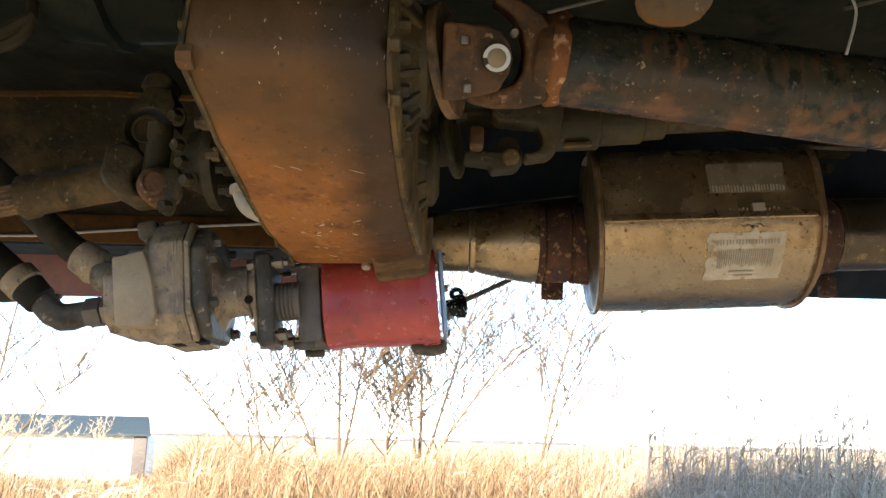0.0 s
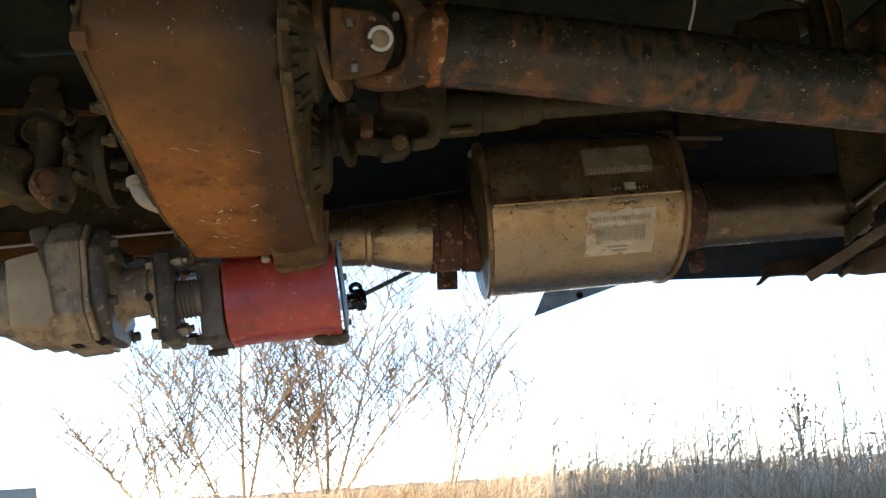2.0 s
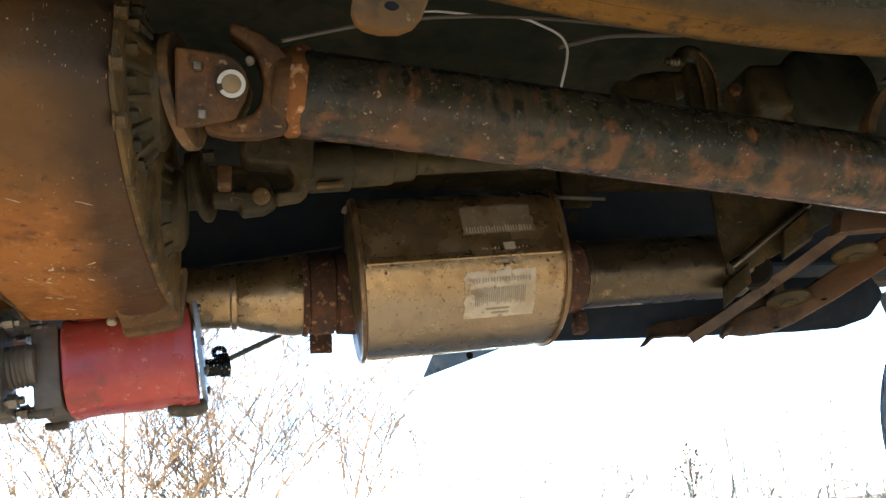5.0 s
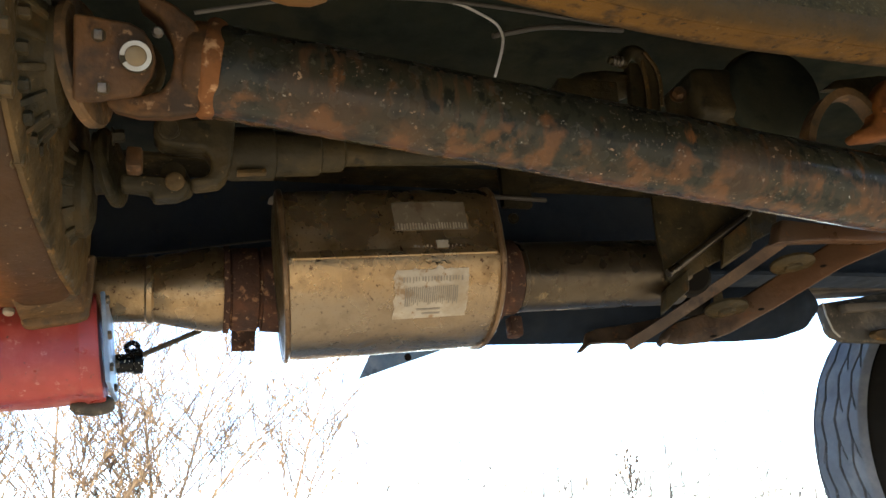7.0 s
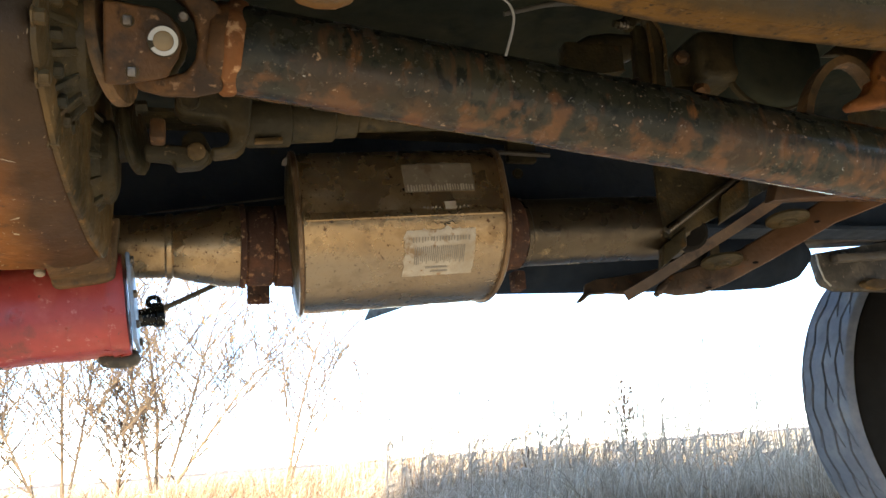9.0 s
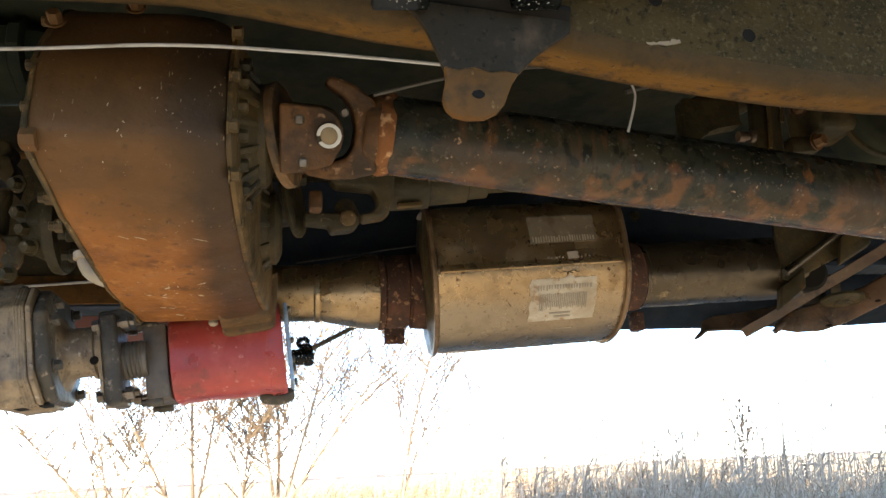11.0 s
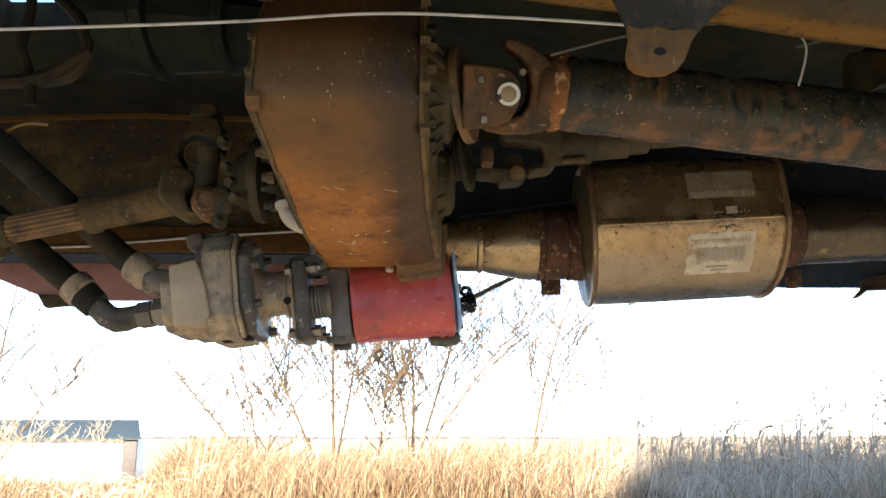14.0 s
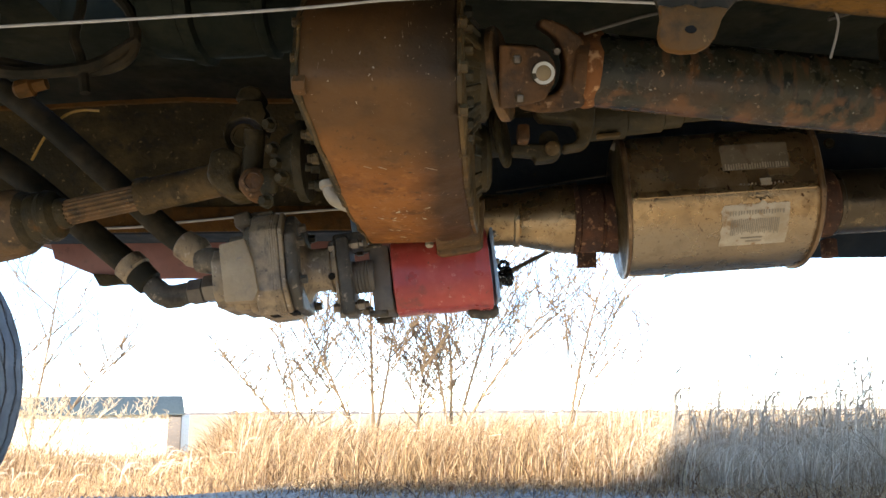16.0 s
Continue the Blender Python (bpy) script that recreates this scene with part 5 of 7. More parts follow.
act = thing("shift_actuator", (0.04, 1.45, 0.6), "black shift actuator with an eyelet bracket and rod", "actuator")
part("barrel", lathe((0.006, 1.43, 0.578), (1, 0.25, 0.12), [(0, 0.014), (0.026, 0.014), (0.028, 0.017), (0.040, 0.017), (0.042, 0.010)], 20), "blackpaint", act)
part("eyelet", sweep([(0.031 + 0.0085 * math.cos(a), 1.45, 0.607 + 0.0075 * math.sin(a)) for a in [i * 0.3927 for i in range(17)]], 0.0042, 10), "blackpaint", act)
part("eyelet_shank", box((0.036, 1.45, 0.592), (0.018, 0.012, 0.026), (0, 8, 0), 0.003), "blackpaint", act)
part("rod", sweep([(0.040, 1.452, 0.594), (0.13, 1.50, 0.646)], 0.0045, 10), "darkcast", act)

coup = thing("pump_coupling", (-0.25, 1.33, 0.5), "oily bolted flange coupling between pump and power take-off", "coupling")
part("flange_plate", box((-0.252, 1.335, 0.557), (0.024, 0.085, 0.138), w=0.006, seg=3), "darkcast", coup)
part("shim", box((-0.267, 1.335, 0.555), (0.005, 0.078, 0.110), w=0.001), "alu", coup)
part("threaded_neck", lathe((-0.241, 1.335, 0.556), (1, 0, 0), [(0, 0.029)] + [(0.004 + 0.003 * i, 0.030 - 0.0025 * (i % 2)) for i in range(10)] + [(0.036, 0.028)], 32), "gasket", coup, "pale ribbed neck")
for y, z in ((1.303, 0.503), (1.367, 0.500), (1.303, 0.610), (1.367, 0.610)):
    part("flange_bolt", lathe((-0.276, y, z), (1, 0, 0), [(0, 0.009), (0.010, 0.0105), (0.011, 0.006), (0.040, 0.006), (0.041, 0.010), (0.052, 0.010), (0.054, 0.006), (0.060, 0.006)], 6), "bolt", coup)
part("top_block", box((-0.240, 1.35, 0.622), (0.064, 0.06, 0.03), w=0.006), "darkcast", coup)

pump = thing("hydraulic_pump", (-0.39, 1.32, 0.5), "grimy cast aluminium hydraulic gear pump", "hydraulic pump")


def octo(x0, x1, cy, cz, hy, hz, cut, mname, parent, nm, w=0.004):
    pts = [(hy - cut, hz), (-hy + cut, hz), (-hy, hz - cut), (-hy, -hz + cut), (-hy + cut, -hz), (hy - cut, -hz), (hy, -hz + cut), (hy, hz - cut)]
    return part(nm, slab([(x0, cy + y, cz + z) for y, z in pts], (x1 - x0, 0, 0), w), mname, parent)


def octo_ring(x):
    hy, hz, cut = 0.0950, 0.0870, 0.0345
    pts = [(hy - cut, hz), (-hy + cut, hz), (-hy, hz - cut), (-hy, -hz + cut), (-hy + cut, -hz), (hy - cut, -hz), (hy, -hz + cut), (hy, hz - cut)]
    return slab([(x, 1.325 + y, 0.570 + z) for y, z in pts], (0.0018, 0, 0), 0.0005)


octo(-0.470, -0.440, 1.325, 0.556, 0.080, 0.050, 0.022, "alu", pump, "end_cover")
octo(-0.441, -0.412, 1.325, 0.562, 0.084, 0.064, 0.026, "alu", pump, "rear_body")
octo(-0.413, -0.398, 1.325, 0.566, 0.088, 0.074, 0.030, "alu", pump, "port_housing", 0.002)
octo(-0.399, -0.352, 1.325, 0.570, 0.094, 0.086, 0.034, "alu", pump, "gear_housing", 0.003)
octo(-0.3535, -0.3500, 1.325, 0.570, 0.091, 0.083, 0.033, "darkcast", pump, "gasket", 0.0008)
octo(-0.3505, -0.3440, 1.325, 0.570, 0.095, 0.086, 0.035, "alu", pump, "cover_edge", 0.001)
octo(-0.3445, -0.3240, 1.325, 0.569, 0.093, 0.083, 0.042, "darkcast", pump, "front_cover", 0.008)
part("nose", lathe((-0.326, 1.330, 0.561), (1, 0, 0), [(0, 0.060), (0.003, 0.056), (0.010, 0.042), (0.016, 0.0385), (0.044, 0.0375), (0.046, 0.034)], 36, wob=0.01), "alu", pump)
part("nose_flange", lathe((-0.284, 1.330, 0.559), (1, 0, 0), [(0, 0.036), (0.001, 0.0415), (0.006, 0.0420), (0.007, 0.037), (0.009, 0.037), (0.010, 0.040), (0.017, 0.040), (0.018, 0.034)], 36), "alu", pump, "pale machined rings")
part("port_pad", slab([(-0.448, 1.222, 0.604), (-0.404, 1.220, 0.610), (-0.394, 1.221, 0.570), (-0.389, 1.222, 0.520), (-0.398, 1.224, 0.504), (-0.446, 1.226, 0.508)], (0, 0.030, 0), 0.002), "palecast", pump, "flat pale port pad")
part("top_boss", lathe((-0.400, 1.34, 0.628), (0.05, -0.1, 1), [(0, 0.036), (0.030, 0.034), (0.036, 0.026), (0.050, 0.024), (0.052, 0.018)], 6), "darkcast", pump)
part("top_lug", box((-0.425, 1.325, 0.664), (0.03, 0.05, 0.026), (0, -8, 0), 0.006, seg=3), "darkcast", pump)
part("drain_hole", lathe((-0.276, 1.2905, 0.540), (0, -1, 0), [(0, 0.0065), (0.0015, 0.0055), (0.0016, 0.001)], 14), "groove", pump, "dark drain hole")
for y, z in ((1.258, 0.600), (1.258, 0.535), (1.385, 0.505), (1.385, 0.632), (1.285, 0.630)):
    part("cover_bolt", hexbolt((-0.324, y, z), (1, 0, 0), 0.008, 0.010), "darkcast", pump)
for z0, z1 in ((0.648, 0.662), (0.640, 0.654)):
    part("top_key", box((-0.392 + (z0 - 0.64) * 2, 1.29, z0 + 0.01), (0.026, 0.04, 0.012), (0, -4, 0), 0.002), "darkcast", pump)
for x, z in ((-0.378, 0.4855), (-0.344, 0.4845)):
    part("slot", box((x, 1.29, z), (0.014, 0.03, 0.005), w=0.001), "groove", pump, "dark slot")
for k in range(3):
    part("machined_groove", octo_ring(-0.3665 + 0.0042 * k), "alu", pump)


def hose(name, pts, r, label):
    h = thing(name, pts[0], label, "hose", "hydraulic hoses")
    part("hose_body", sweep(smooth_path(pts, 8), r, 20), "hose", h)
    return h


h1 = hose("hydraulic_hose", [(-1.35, 1.30, 0.98), (-1.1, 1.33, 0.90), (-0.90, 1.355, 0.79), (-0.74, 1.37, 0.665), (-0.648, 1.372, 0.592)], 0.024, "thick black dusty hydraulic hose with crimped end")
hd = Vector((0.63, 0.0, -0.55)).normalized()
q = Vector((-0.664, 1.372, 0.606))
part("ferrule", lathe(q, hd, [(0, 0.0245), (0.003, 0.030), (0.026, 0.030), (0.030, 0.026)], 26), "alu", h1, "pale crimp ferrule")
part("crimp", lathe(q + hd * 0.03, hd, [(0, 0.027), (0.030, 0.025), (0.033, 0.022)], 26), "hose", h1)
part("elbow", bev(sweep([q + hd * 0.055, q + hd * 0.090, q + hd * 0.102 + Vector((0.006, 0, 0.002)), (-0.566, 1.372, 0.542), (-0.530, 1.362, 0.550)], [0.019, 0.0215, 0.0225, 0.0215, 0.018], 10), 0.003, 2, 25), "darkcast", h1, "dark elbow fitting")
part("hex_nut", lathe((-0.540, 1.364, 0.547), (1, -0.08, 0.13), [(0, 0.021), (0.003, 0.024), (0.026, 0.024), (0.028, 0.021)], 6), "gasket", h1)
part("hex_nut", lathe((-0.511, 1.361, 0.552), (1, -0.08, 0.13), [(0, 0.024), (0.002, 0.026), (0.022, 0.026), (0.024, 0.022)], 6), "bolt", h1)
part("union", lathe((-0.53, 1.362, 0.549), (1, -0.08, 0.13), [(0, 0.018), (0.06, 0.018)], 18), "gasket", h1)
h2 = hose("hydraulic_hose", [(-1.30, 1.24, 1.02), (-1.05, 1.27, 0.985), (-0.87, 1.29, 0.905), (-0.70, 1.32, 0.765), (-0.585, 1.335, 0.660), (-0.530, 1.34, 0.622)], 0.022, "thick black dusty hydraulic hose with crimped end")
hd2 = Vector((0.70, 0.0, -0.45)).normalized()
q = Vector((-0.552, 1.338, 0.634))
part("ferrule", lathe(q, hd2, [(0, 0.023), (0.003, 0.027), (0.022, 0.028), (0.034, 0.030), (0.048, 0.024)], 26), "alu", h2, "pale swivel fitting")
part("port_fitting", lathe((-0.515, 1.33, 0.600), (1, -0.25, -0.1), [(0, 0.022), (0.03, 0.024), (0.06, 0.020)], 18), "darkcast", h2)


def nearer(e, k, c):
    """Draw a thing and its parts together towards a point."""
    e.location = Vector(c) + (e.location - Vector(c)) * k
    e.scale = (k, k, k)


nearer(pump, 0.966, (-0.03, -0.06, 0.345))
nearer(coup, 0.966, (-0.03, -0.06, 0.345))


def tilt(e, deg, pivot, lift=0.0):
    """Pitch a thing and its parts about a pivot, rear end up, and lift it."""
    r = Matrix.Rotation(radians(-deg), 3, "Y")
    e.location = Vector(pivot) + r @ (e.location - Vector(pivot)) + Vector((0, 0, lift))
    e.rotation_euler = r.to_euler()


tilt(pump, 7.0, (-0.28, 1.33, 0.56), 0.020)
tilt(coup, 7.0, (-0.28, 1.33, 0.56), 0.004)
tilt(pto, 6.0, (-0.08, 1.34, 0.57), 0.003)

# ---- cables, far boxes, hangers ----
def cable(name, pts, r, mname, label):
    return solo(name, sweep(smooth_path(pts, 8), r, 8), mname, label, "cable", "cables")


cable("cable", [(-1.9, 0.785, 0.745), (-1.0, 0.785, 0.765), (-0.33, 0.782, 0.790), (-0.11, 0.78, 0.804), (0.03, 0.78, 0.802), (0.172, 0.78, 0.794), (0.22, 0.80, 0.80), (0.25, 0.90, 0.868)], 0.0019, "wire", "thin light grey cable strung beside the frame rail")
cable("cable", [(-1.8, 1.518, 0.690), (-0.81, 1.518, 0.703), (-0.63, 1.518, 0.714), (-0.51, 1.518, 0.724), (-0.45, 1.518, 0.728), (-0.32, 1.518, 0.737), (0.0, 1.518, 0.757)], 0.0026, "wire", "thin pale cable along the far frame rail")
cable("cable", [(0.25, 0.90, 0.868), (0.28, 0.88, 0.858), (0.332, 0.88, 0.856), (0.380, 0.88, 0.856), (0.409, 0.88, 0.846), (0.428, 0.88, 0.834), (0.4335, 0.88, 0.819), (0.4315, 0.88, 0.805), (0.427, 0.88, 0.790), (0.419, 0.88, 0.767)], 0.0015, "wire", "thin pale kinked wire hanging above the driveshaft")
cable("cable", [(0.424, 0.885, 0.822), (0.45, 0.885, 0.830), (0.50, 0.89, 0.846), (0.60, 0.90, 0.860)], 0.0030, "darkwire", "short dark line tied to the wire")
cable("cable", [(0.108, 0.862, 0.7965), (0.150, 0.86, 0.808), (0.198, 0.86, 0.821), (0.28, 0.86, 0.836), (0.40, 0.87, 0.85), (0.6, 0.90, 0.865)], 0.0022, "darkwire", "thin dark brake line")
cable("cable", [(0.02, 1.44, 0.749), (0.10, 1.44, 0.760), (0.17, 1.44, 0.771), (0.245, 1.44, 0.782), (0.30, 1.46, 0.80)], 0.0018, "gasket", "thin dull line above the exhaust inlet")
cable("cable", [(-0.836, 1.33, 0.790), (-0.818, 1.33, 0.831), (-0.798, 1.33, 0.862), (-0.774, 1.33, 0.880), (-0.750, 1.335, 0.888), (-0.725, 1.345, 0.890)], 0.0026, "yellowwire", "thin yellow wire looped beside the hoses")
for way, rad in (([(-1.15, 1.2, 0.985), (-0.95, 1.2, 0.945), (-0.837, 1.2, 0.925), (-0.75, 1.2, 0.908), (-0.688, 1.2, 0.905), (-0.63, 1.2, 0.916), (-0.605, 1.2, 0.950), (-0.615, 1.2, 1.01), (-0.66, 1.2, 1.06)], 0.010),
                 ([(-1.10, 1.18, 0.955), (-0.90, 1.18, 0.915), (-0.80, 1.18, 0.896), (-0.72, 1.18, 0.898), (-0.66, 1.19, 0.915), (-0.60, 1.2, 0.96)], 0.011),
                 ([(-0.70, 1.19, 1.06), (-0.698, 1.19, 1.02), (-0.706, 1.19, 0.965), (-0.690, 1.19, 0.92), (-0.679, 1.19, 0.862)], 0.009),
                 ([(-0.88, 1.17, 1.06), (-0.84, 1.17, 1.00), (-0.86, 1.17, 0.96), (-0.93, 1.18, 0.93)], 0.013)):
    cable("cable", way, rad, "hose", "dark hose looped under the cab floor")
fit_ = thing("hose_fitting", (-0.77, 1.2, 0.885), "dull brown hose fitting among dark hoses", "fitting")
part("fitting_body", lathe((-0.805, 1.2, 0.872), (1, 0, 0.25), [(0, 0.010), (0.006, 0.016), (0.030, 0.017), (0.034, 0.012), (0.055, 0.011)], 8), "tabrust", fit_)

elb = thing("hose_elbow", (-0.27, 1.06, 0.64), "yellowed white plastic elbow beside the transfer case", "pipe elbow")
part("elbow_body", sweep(smooth_path([(-0.243, 1.08, 0.672), (-0.242, 1.08, 0.658), (-0.234, 1.08, 0.645), (-0.219, 1.08, 0.637), (-0.205, 1.08, 0.634)], 5), 0.0125, 18), "whiteplastic", elb)
part("elbow_lip", lathe((-0.243, 1.08, 0.660), (-0.1, 0, 1), [(0, 0.0135), (0.002, 0.0160), (0.010, 0.0160), (0.012, 0.013)], 20), "whiteplastic", elb)

blue_strip = thing("bracket_strip", (-0.27, 1.48, 0.70), "narrow blue steel strip behind the transfer case", "bracket")
part("strip", box((-0.255, 1.48, 0.70), (0.022, 0.02, 0.12), (0, -8, 0), 0.001), "bluesteel", blue_strip)

rb = thing("far_side_box", (-0.65, 1.8, 0.65), "faded red-brown painted step box beyond the frame rail", "side box")
part("box_body", slab([(-1.02, 1.66, 0.712), (-0.20, 1.66, 0.700), (-0.20, 1.95, 0.700), (-1.02, 1.95, 0.715)], (0, 0, 0.25), 0.004), "redbox", rb)
part("lower_panel", slab([(-0.960, 1.655, 0.716), (-0.945, 1.655, 0.668), (-0.852, 1.655, 0.631), (-0.72, 1.655, 0.622), (-0.20, 1.655, 0.622), (-0.20, 1.655, 0.712)], (0, 0.012, 0), 0.003), "redbox", rb)
part("bottom_lip", slab([(-0.856, 1.65, 0.634), (-0.838, 1.65, 0.606), (-0.80, 1.65, 0.610), (-0.73, 1.65, 0.609), (-0.72, 1.65, 0.624)], (0, 0.02, 0), 0.003), "greasy", rb, "dark angled lower lip")

bl = thing("far_side_bracket", (0.75, 2.4, 0.75), "folded steel sheet bracket on the far side of the truck, skylight blue in its colour", "bracket")
# skylight from below is put into the sheet's blue
part("sheet", slab([(0.572, 2.42, 0.735), (0.612, 2.42, 0.812), (0.70, 2.42, 0.93), (0.98, 2.42, 0.93), (0.862, 2.42, 0.827)], (0, 0.006, 0), 0.001), "bluesteel", bl)
part("fold", slab([(0.613, 2.416, 0.812), (0.70, 2.36, 0.812), (0.76, 2.36, 0.86), (0.66, 2.416, 0.875)], (0, 0, 0.005), 0.001), "bluesteel", bl)
part("stay", box((0.80, 2.33, 1.0), (0.03, 0.20, 0.2), w=0.003), "bluesteel", bl)
part("bolt_hole", lathe((0.718, 2.419, 0.795), (0, -1, 0), [(0, 0.011), (0.003, 0.008)], 12), "groove", bl)


def strap(pts, w, t, n=7):
    """A flat bar bent along points, its broad side turned outwards and down."""
    bm = bmesh.new()
    Q = smooth_path(pts, n)
    rings = []
    for i, p in enumerate(Q):
        d = (Q[min(i + 1, len(Q) - 1)] - Q[max(i - 1, 0)]).normalized()
        W = d.cross(Vector((0.45, 0.85, 0.30))).normalized()
        T = d.cross(W).normalized()
        rings.append([bm.verts.new(p + W * a * w / 2 + T * b * t / 2) for a, b in ((-1, -1), (1, -1), (1, 1), (-1, 1))])
    for a, b in zip(rings, rings[1:]):
        for i in range(4):
            bm.faces.new((a[i], a[(i + 1) % 4], b[(i + 1) % 4], b[i]))
    bm.faces.new(rings[0]), bm.faces.new(rings[-1])
    return bev(bm, 0.002, 2, 50)


# spring hanger with two bent straps
hg = thing("spring_hanger", (1.05, 1.5, 0.63), "rusty bent strap hanger with rubber blocks", "hanger")
part("strap", strap([(0.955, 1.606, 0.634), (1.004, 1.57, 0.661), (1.087, 1.49, 0.713), (1.117, 1.43, 0.735), (1.150, 1.31, 0.768)], 0.021, 0.008), "strapsteel", hg, "brown worn flat bar")
part("strap_tip", slab([(0.846, 1.62, 0.625), (0.865, 1.62, 0.644), (0.871, 1.62, 0.663), (0.897, 1.62, 0.674), (0.964, 1.615, 0.681), (1.029, 1.61, 0.691), (1.060, 1.61, 0.700), (1.005, 1.60, 0.650), (0.969, 1.60, 0.637), (0.914, 1.605, 0.641), (0.875, 1.61, 0.640), (0.857, 1.615, 0.626)], (0.004, 0.010, 0), 0.003, seg=2), "strapsteel", hg, "twisted brown strap end")
part("lower_plate", slab([(1.296, 1.371, 0.780), (1.374, 1.305, 0.772), (1.370, 1.307, 0.749), (1.302, 1.366, 0.726), (1.202, 1.453, 0.670), (1.132, 1.512, 0.635), (1.095, 1.544, 0.624), (1.057, 1.577, 0.627), (1.033, 1.597, 0.637), (1.029, 1.602, 0.652), (1.056, 1.578, 0.674), (1.092, 1.546, 0.682), (1.164, 1.485, 0.704), (1.212, 1.444, 0.732)], (0.006, 0.010, 0.004), 0.004, seg=3), "strapsteel", hg, "wide brown steel plate with a rounded end")
part("turned_lip", sweep(smooth_path([(1.024, 1.602, 0.634), (1.040, 1.598, 0.648), (1.075, 1.585, 0.668)], 5), [0.006] * 3 + [0.009] * 20, 12), "strapsteel", hg)
for hx, hy, hz in ((1.180, 1.468, 0.672), (1.275, 1.385, 0.735), (1.105, 1.530, 0.634)):
    part("bolt_hole", lathe((hx, hy, hz), (-0.65, -0.75, 0), [(0, 0.0045), (0.0012, 0.0042), (0.0013, 0.0005)], 12, ell=(1.4, 0.6)), "groove", hg, "small dark slot")
part("top_bar", slab([(1.128, 1.30, 0.793), (1.377, 1.30, 0.776), (1.375, 1.30, 0.758), (1.233, 1.30, 0.756), (1.149, 1.30, 0.751), (1.108, 1.30, 0.748)], (0, 0.03, 0.002), 0.003, seg=2), "strapsteel", hg, "rust-brown cross bar")
for p in ((1.222, 1.405, 0.746), (1.117, 1.490, 0.681)):
    part("washer", lathe(p, (-0.06, -0.16, -0.98), [(-0.002, 0.042), (0.003, 0.042), (0.006, 0.038), (0.008, 0.018), (0.012, 0.016), (0.013, 0.010)], 32), "greasy", hg, "dusty brown washer")
part("bushing", lathe((0.985, 1.41, 0.712), (-0.3, -1, -0.1), [(0, 0.034), (0.03, 0.034), (0.036, 0.028), (0.036, 0.012)], 26), "groove", hg, "black rubber bushing")
part("bushing", lathe((1.082, 1.56, 0.722), (-0.3, -1, -0.1), [(0, 0.040), (0.03, 0.040), (0.036, 0.032), (0.036, 0.012)], 26), "groove", hg, "black rubber bushing")
part("rubber_block", slab([(0.904, 1.36, 0.680), (0.955, 1.36, 0.715), (0.951, 1.36, 0.678), (0.896, 1.36, 0.639)], (0.012, 0.04, 0.0), 0.003), "greasy", hg, "dark rubber block")
part("rubber_block", slab([(1.027, 1.34, 0.769), (1.096, 1.34, 0.815), (1.086, 1.34, 0.756), (1.014, 1.34, 0.717)], (0.012, 0.026, 0.0), 0.003), "greasy", hg, "dark rubber block")
part("diagonal_bar", sweep([(0.906, 1.35, 0.703), (1.0, 1.35, 0.762), (1.100, 1.35, 0.824)], 0.0075, 12), "pipe", hg, "dark worn rod")
part("back_plate", slab([(0.913, 1.368, 0.858), (0.910, 1.368, 0.767), (0.912, 1.368, 0.732), (0.915, 1.368, 0.697), (0.930, 1.368, 0.690), (1.17, 1.368, 0.800), (1.192, 1.368, 0.868)], (0, 0.008, 0), 0.002), "greasy", hg)
sp = thing("leaf_spring", (1.5, 1.62, 0.72), "grey dusty leaf spring beside the far rail", "leaf spring")
for k in range(3):
    part("leaf", box((1.64 - 0.03 * k, 1.72, 0.800 - 0.010 * k), (0.62 - 0.06 * k, 0.06, 0.009), (0, -3, 0), 0.002), "gasket", sp)

# rear spring gear seen past the shaft
sg = thing("rear_spring_bracket", (1.03, 1.0, 0.82), "rusty cast spring bracket with a round opening", "bracket")
arc = [(0.925, 1.0, 0.765), (0.938, 1.0, 0.800), (0.962, 1.0, 0.834), (0.992, 1.0, 0.858), (1.022, 1.0, 0.866), (1.046, 1.0, 0.852), (1.066, 1.0, 0.815)]
part("arch", bev(sweep(smooth_path(arc, 6), 0, flat=(0.012, 0.022)), 0.004, 2, 50), "brown", sg, "worn brown arched rim")
part("plate", slab([(1.03, 1.045, 0.902), (1.06, 1.045, 0.922), (1.15, 1.045, 0.939), (1.34, 1.045, 0.945), (1.34, 1.045, 0.80), (1.11, 1.045, 0.82), (1.10, 1.045, 0.885), (1.06, 1.045, 0.905)], (0, 0.012, 0), 0.003), "grime", sg)
part("hook", bev(slab([(1.11, 0.98, 0.898), (1.085, 0.98, 0.888), (1.062, 0.98, 0.864), (1.052, 0.98, 0.842), (1.050, 0.98, 0.826), (1.030, 0.98, 0.808), (1.003, 0.98, 0.796), (1.008, 0.98, 0.785), (1.064, 0.98, 0.794), (1.13, 0.98, 0.806), (1.14, 0.98, 0.89)], (0, 0.03, 0), 0), 0.006, 3, 40), "rust", sg, "orange rusty broken clip")
part("hook_lip", sweep(smooth_path([(1.054, 0.976, 0.832), (1.09, 0.976, 0.826), (1.13, 0.976, 0.830)], 4), 0.004, 8), "rust", sg)
ac = thing("air_canister", (1.0, 1.15, 0.93), "dim olive-brown drum-shaped canister above the driveshaft", "canister")
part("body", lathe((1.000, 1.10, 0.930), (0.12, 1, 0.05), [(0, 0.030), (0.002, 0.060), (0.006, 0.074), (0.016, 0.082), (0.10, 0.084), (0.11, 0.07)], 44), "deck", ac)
part("neck", box((0.905, 1.17, 0.935), (0.085, 0.10, 0.085), (0, -3, 0), 0.015, seg=3), "grime", ac)
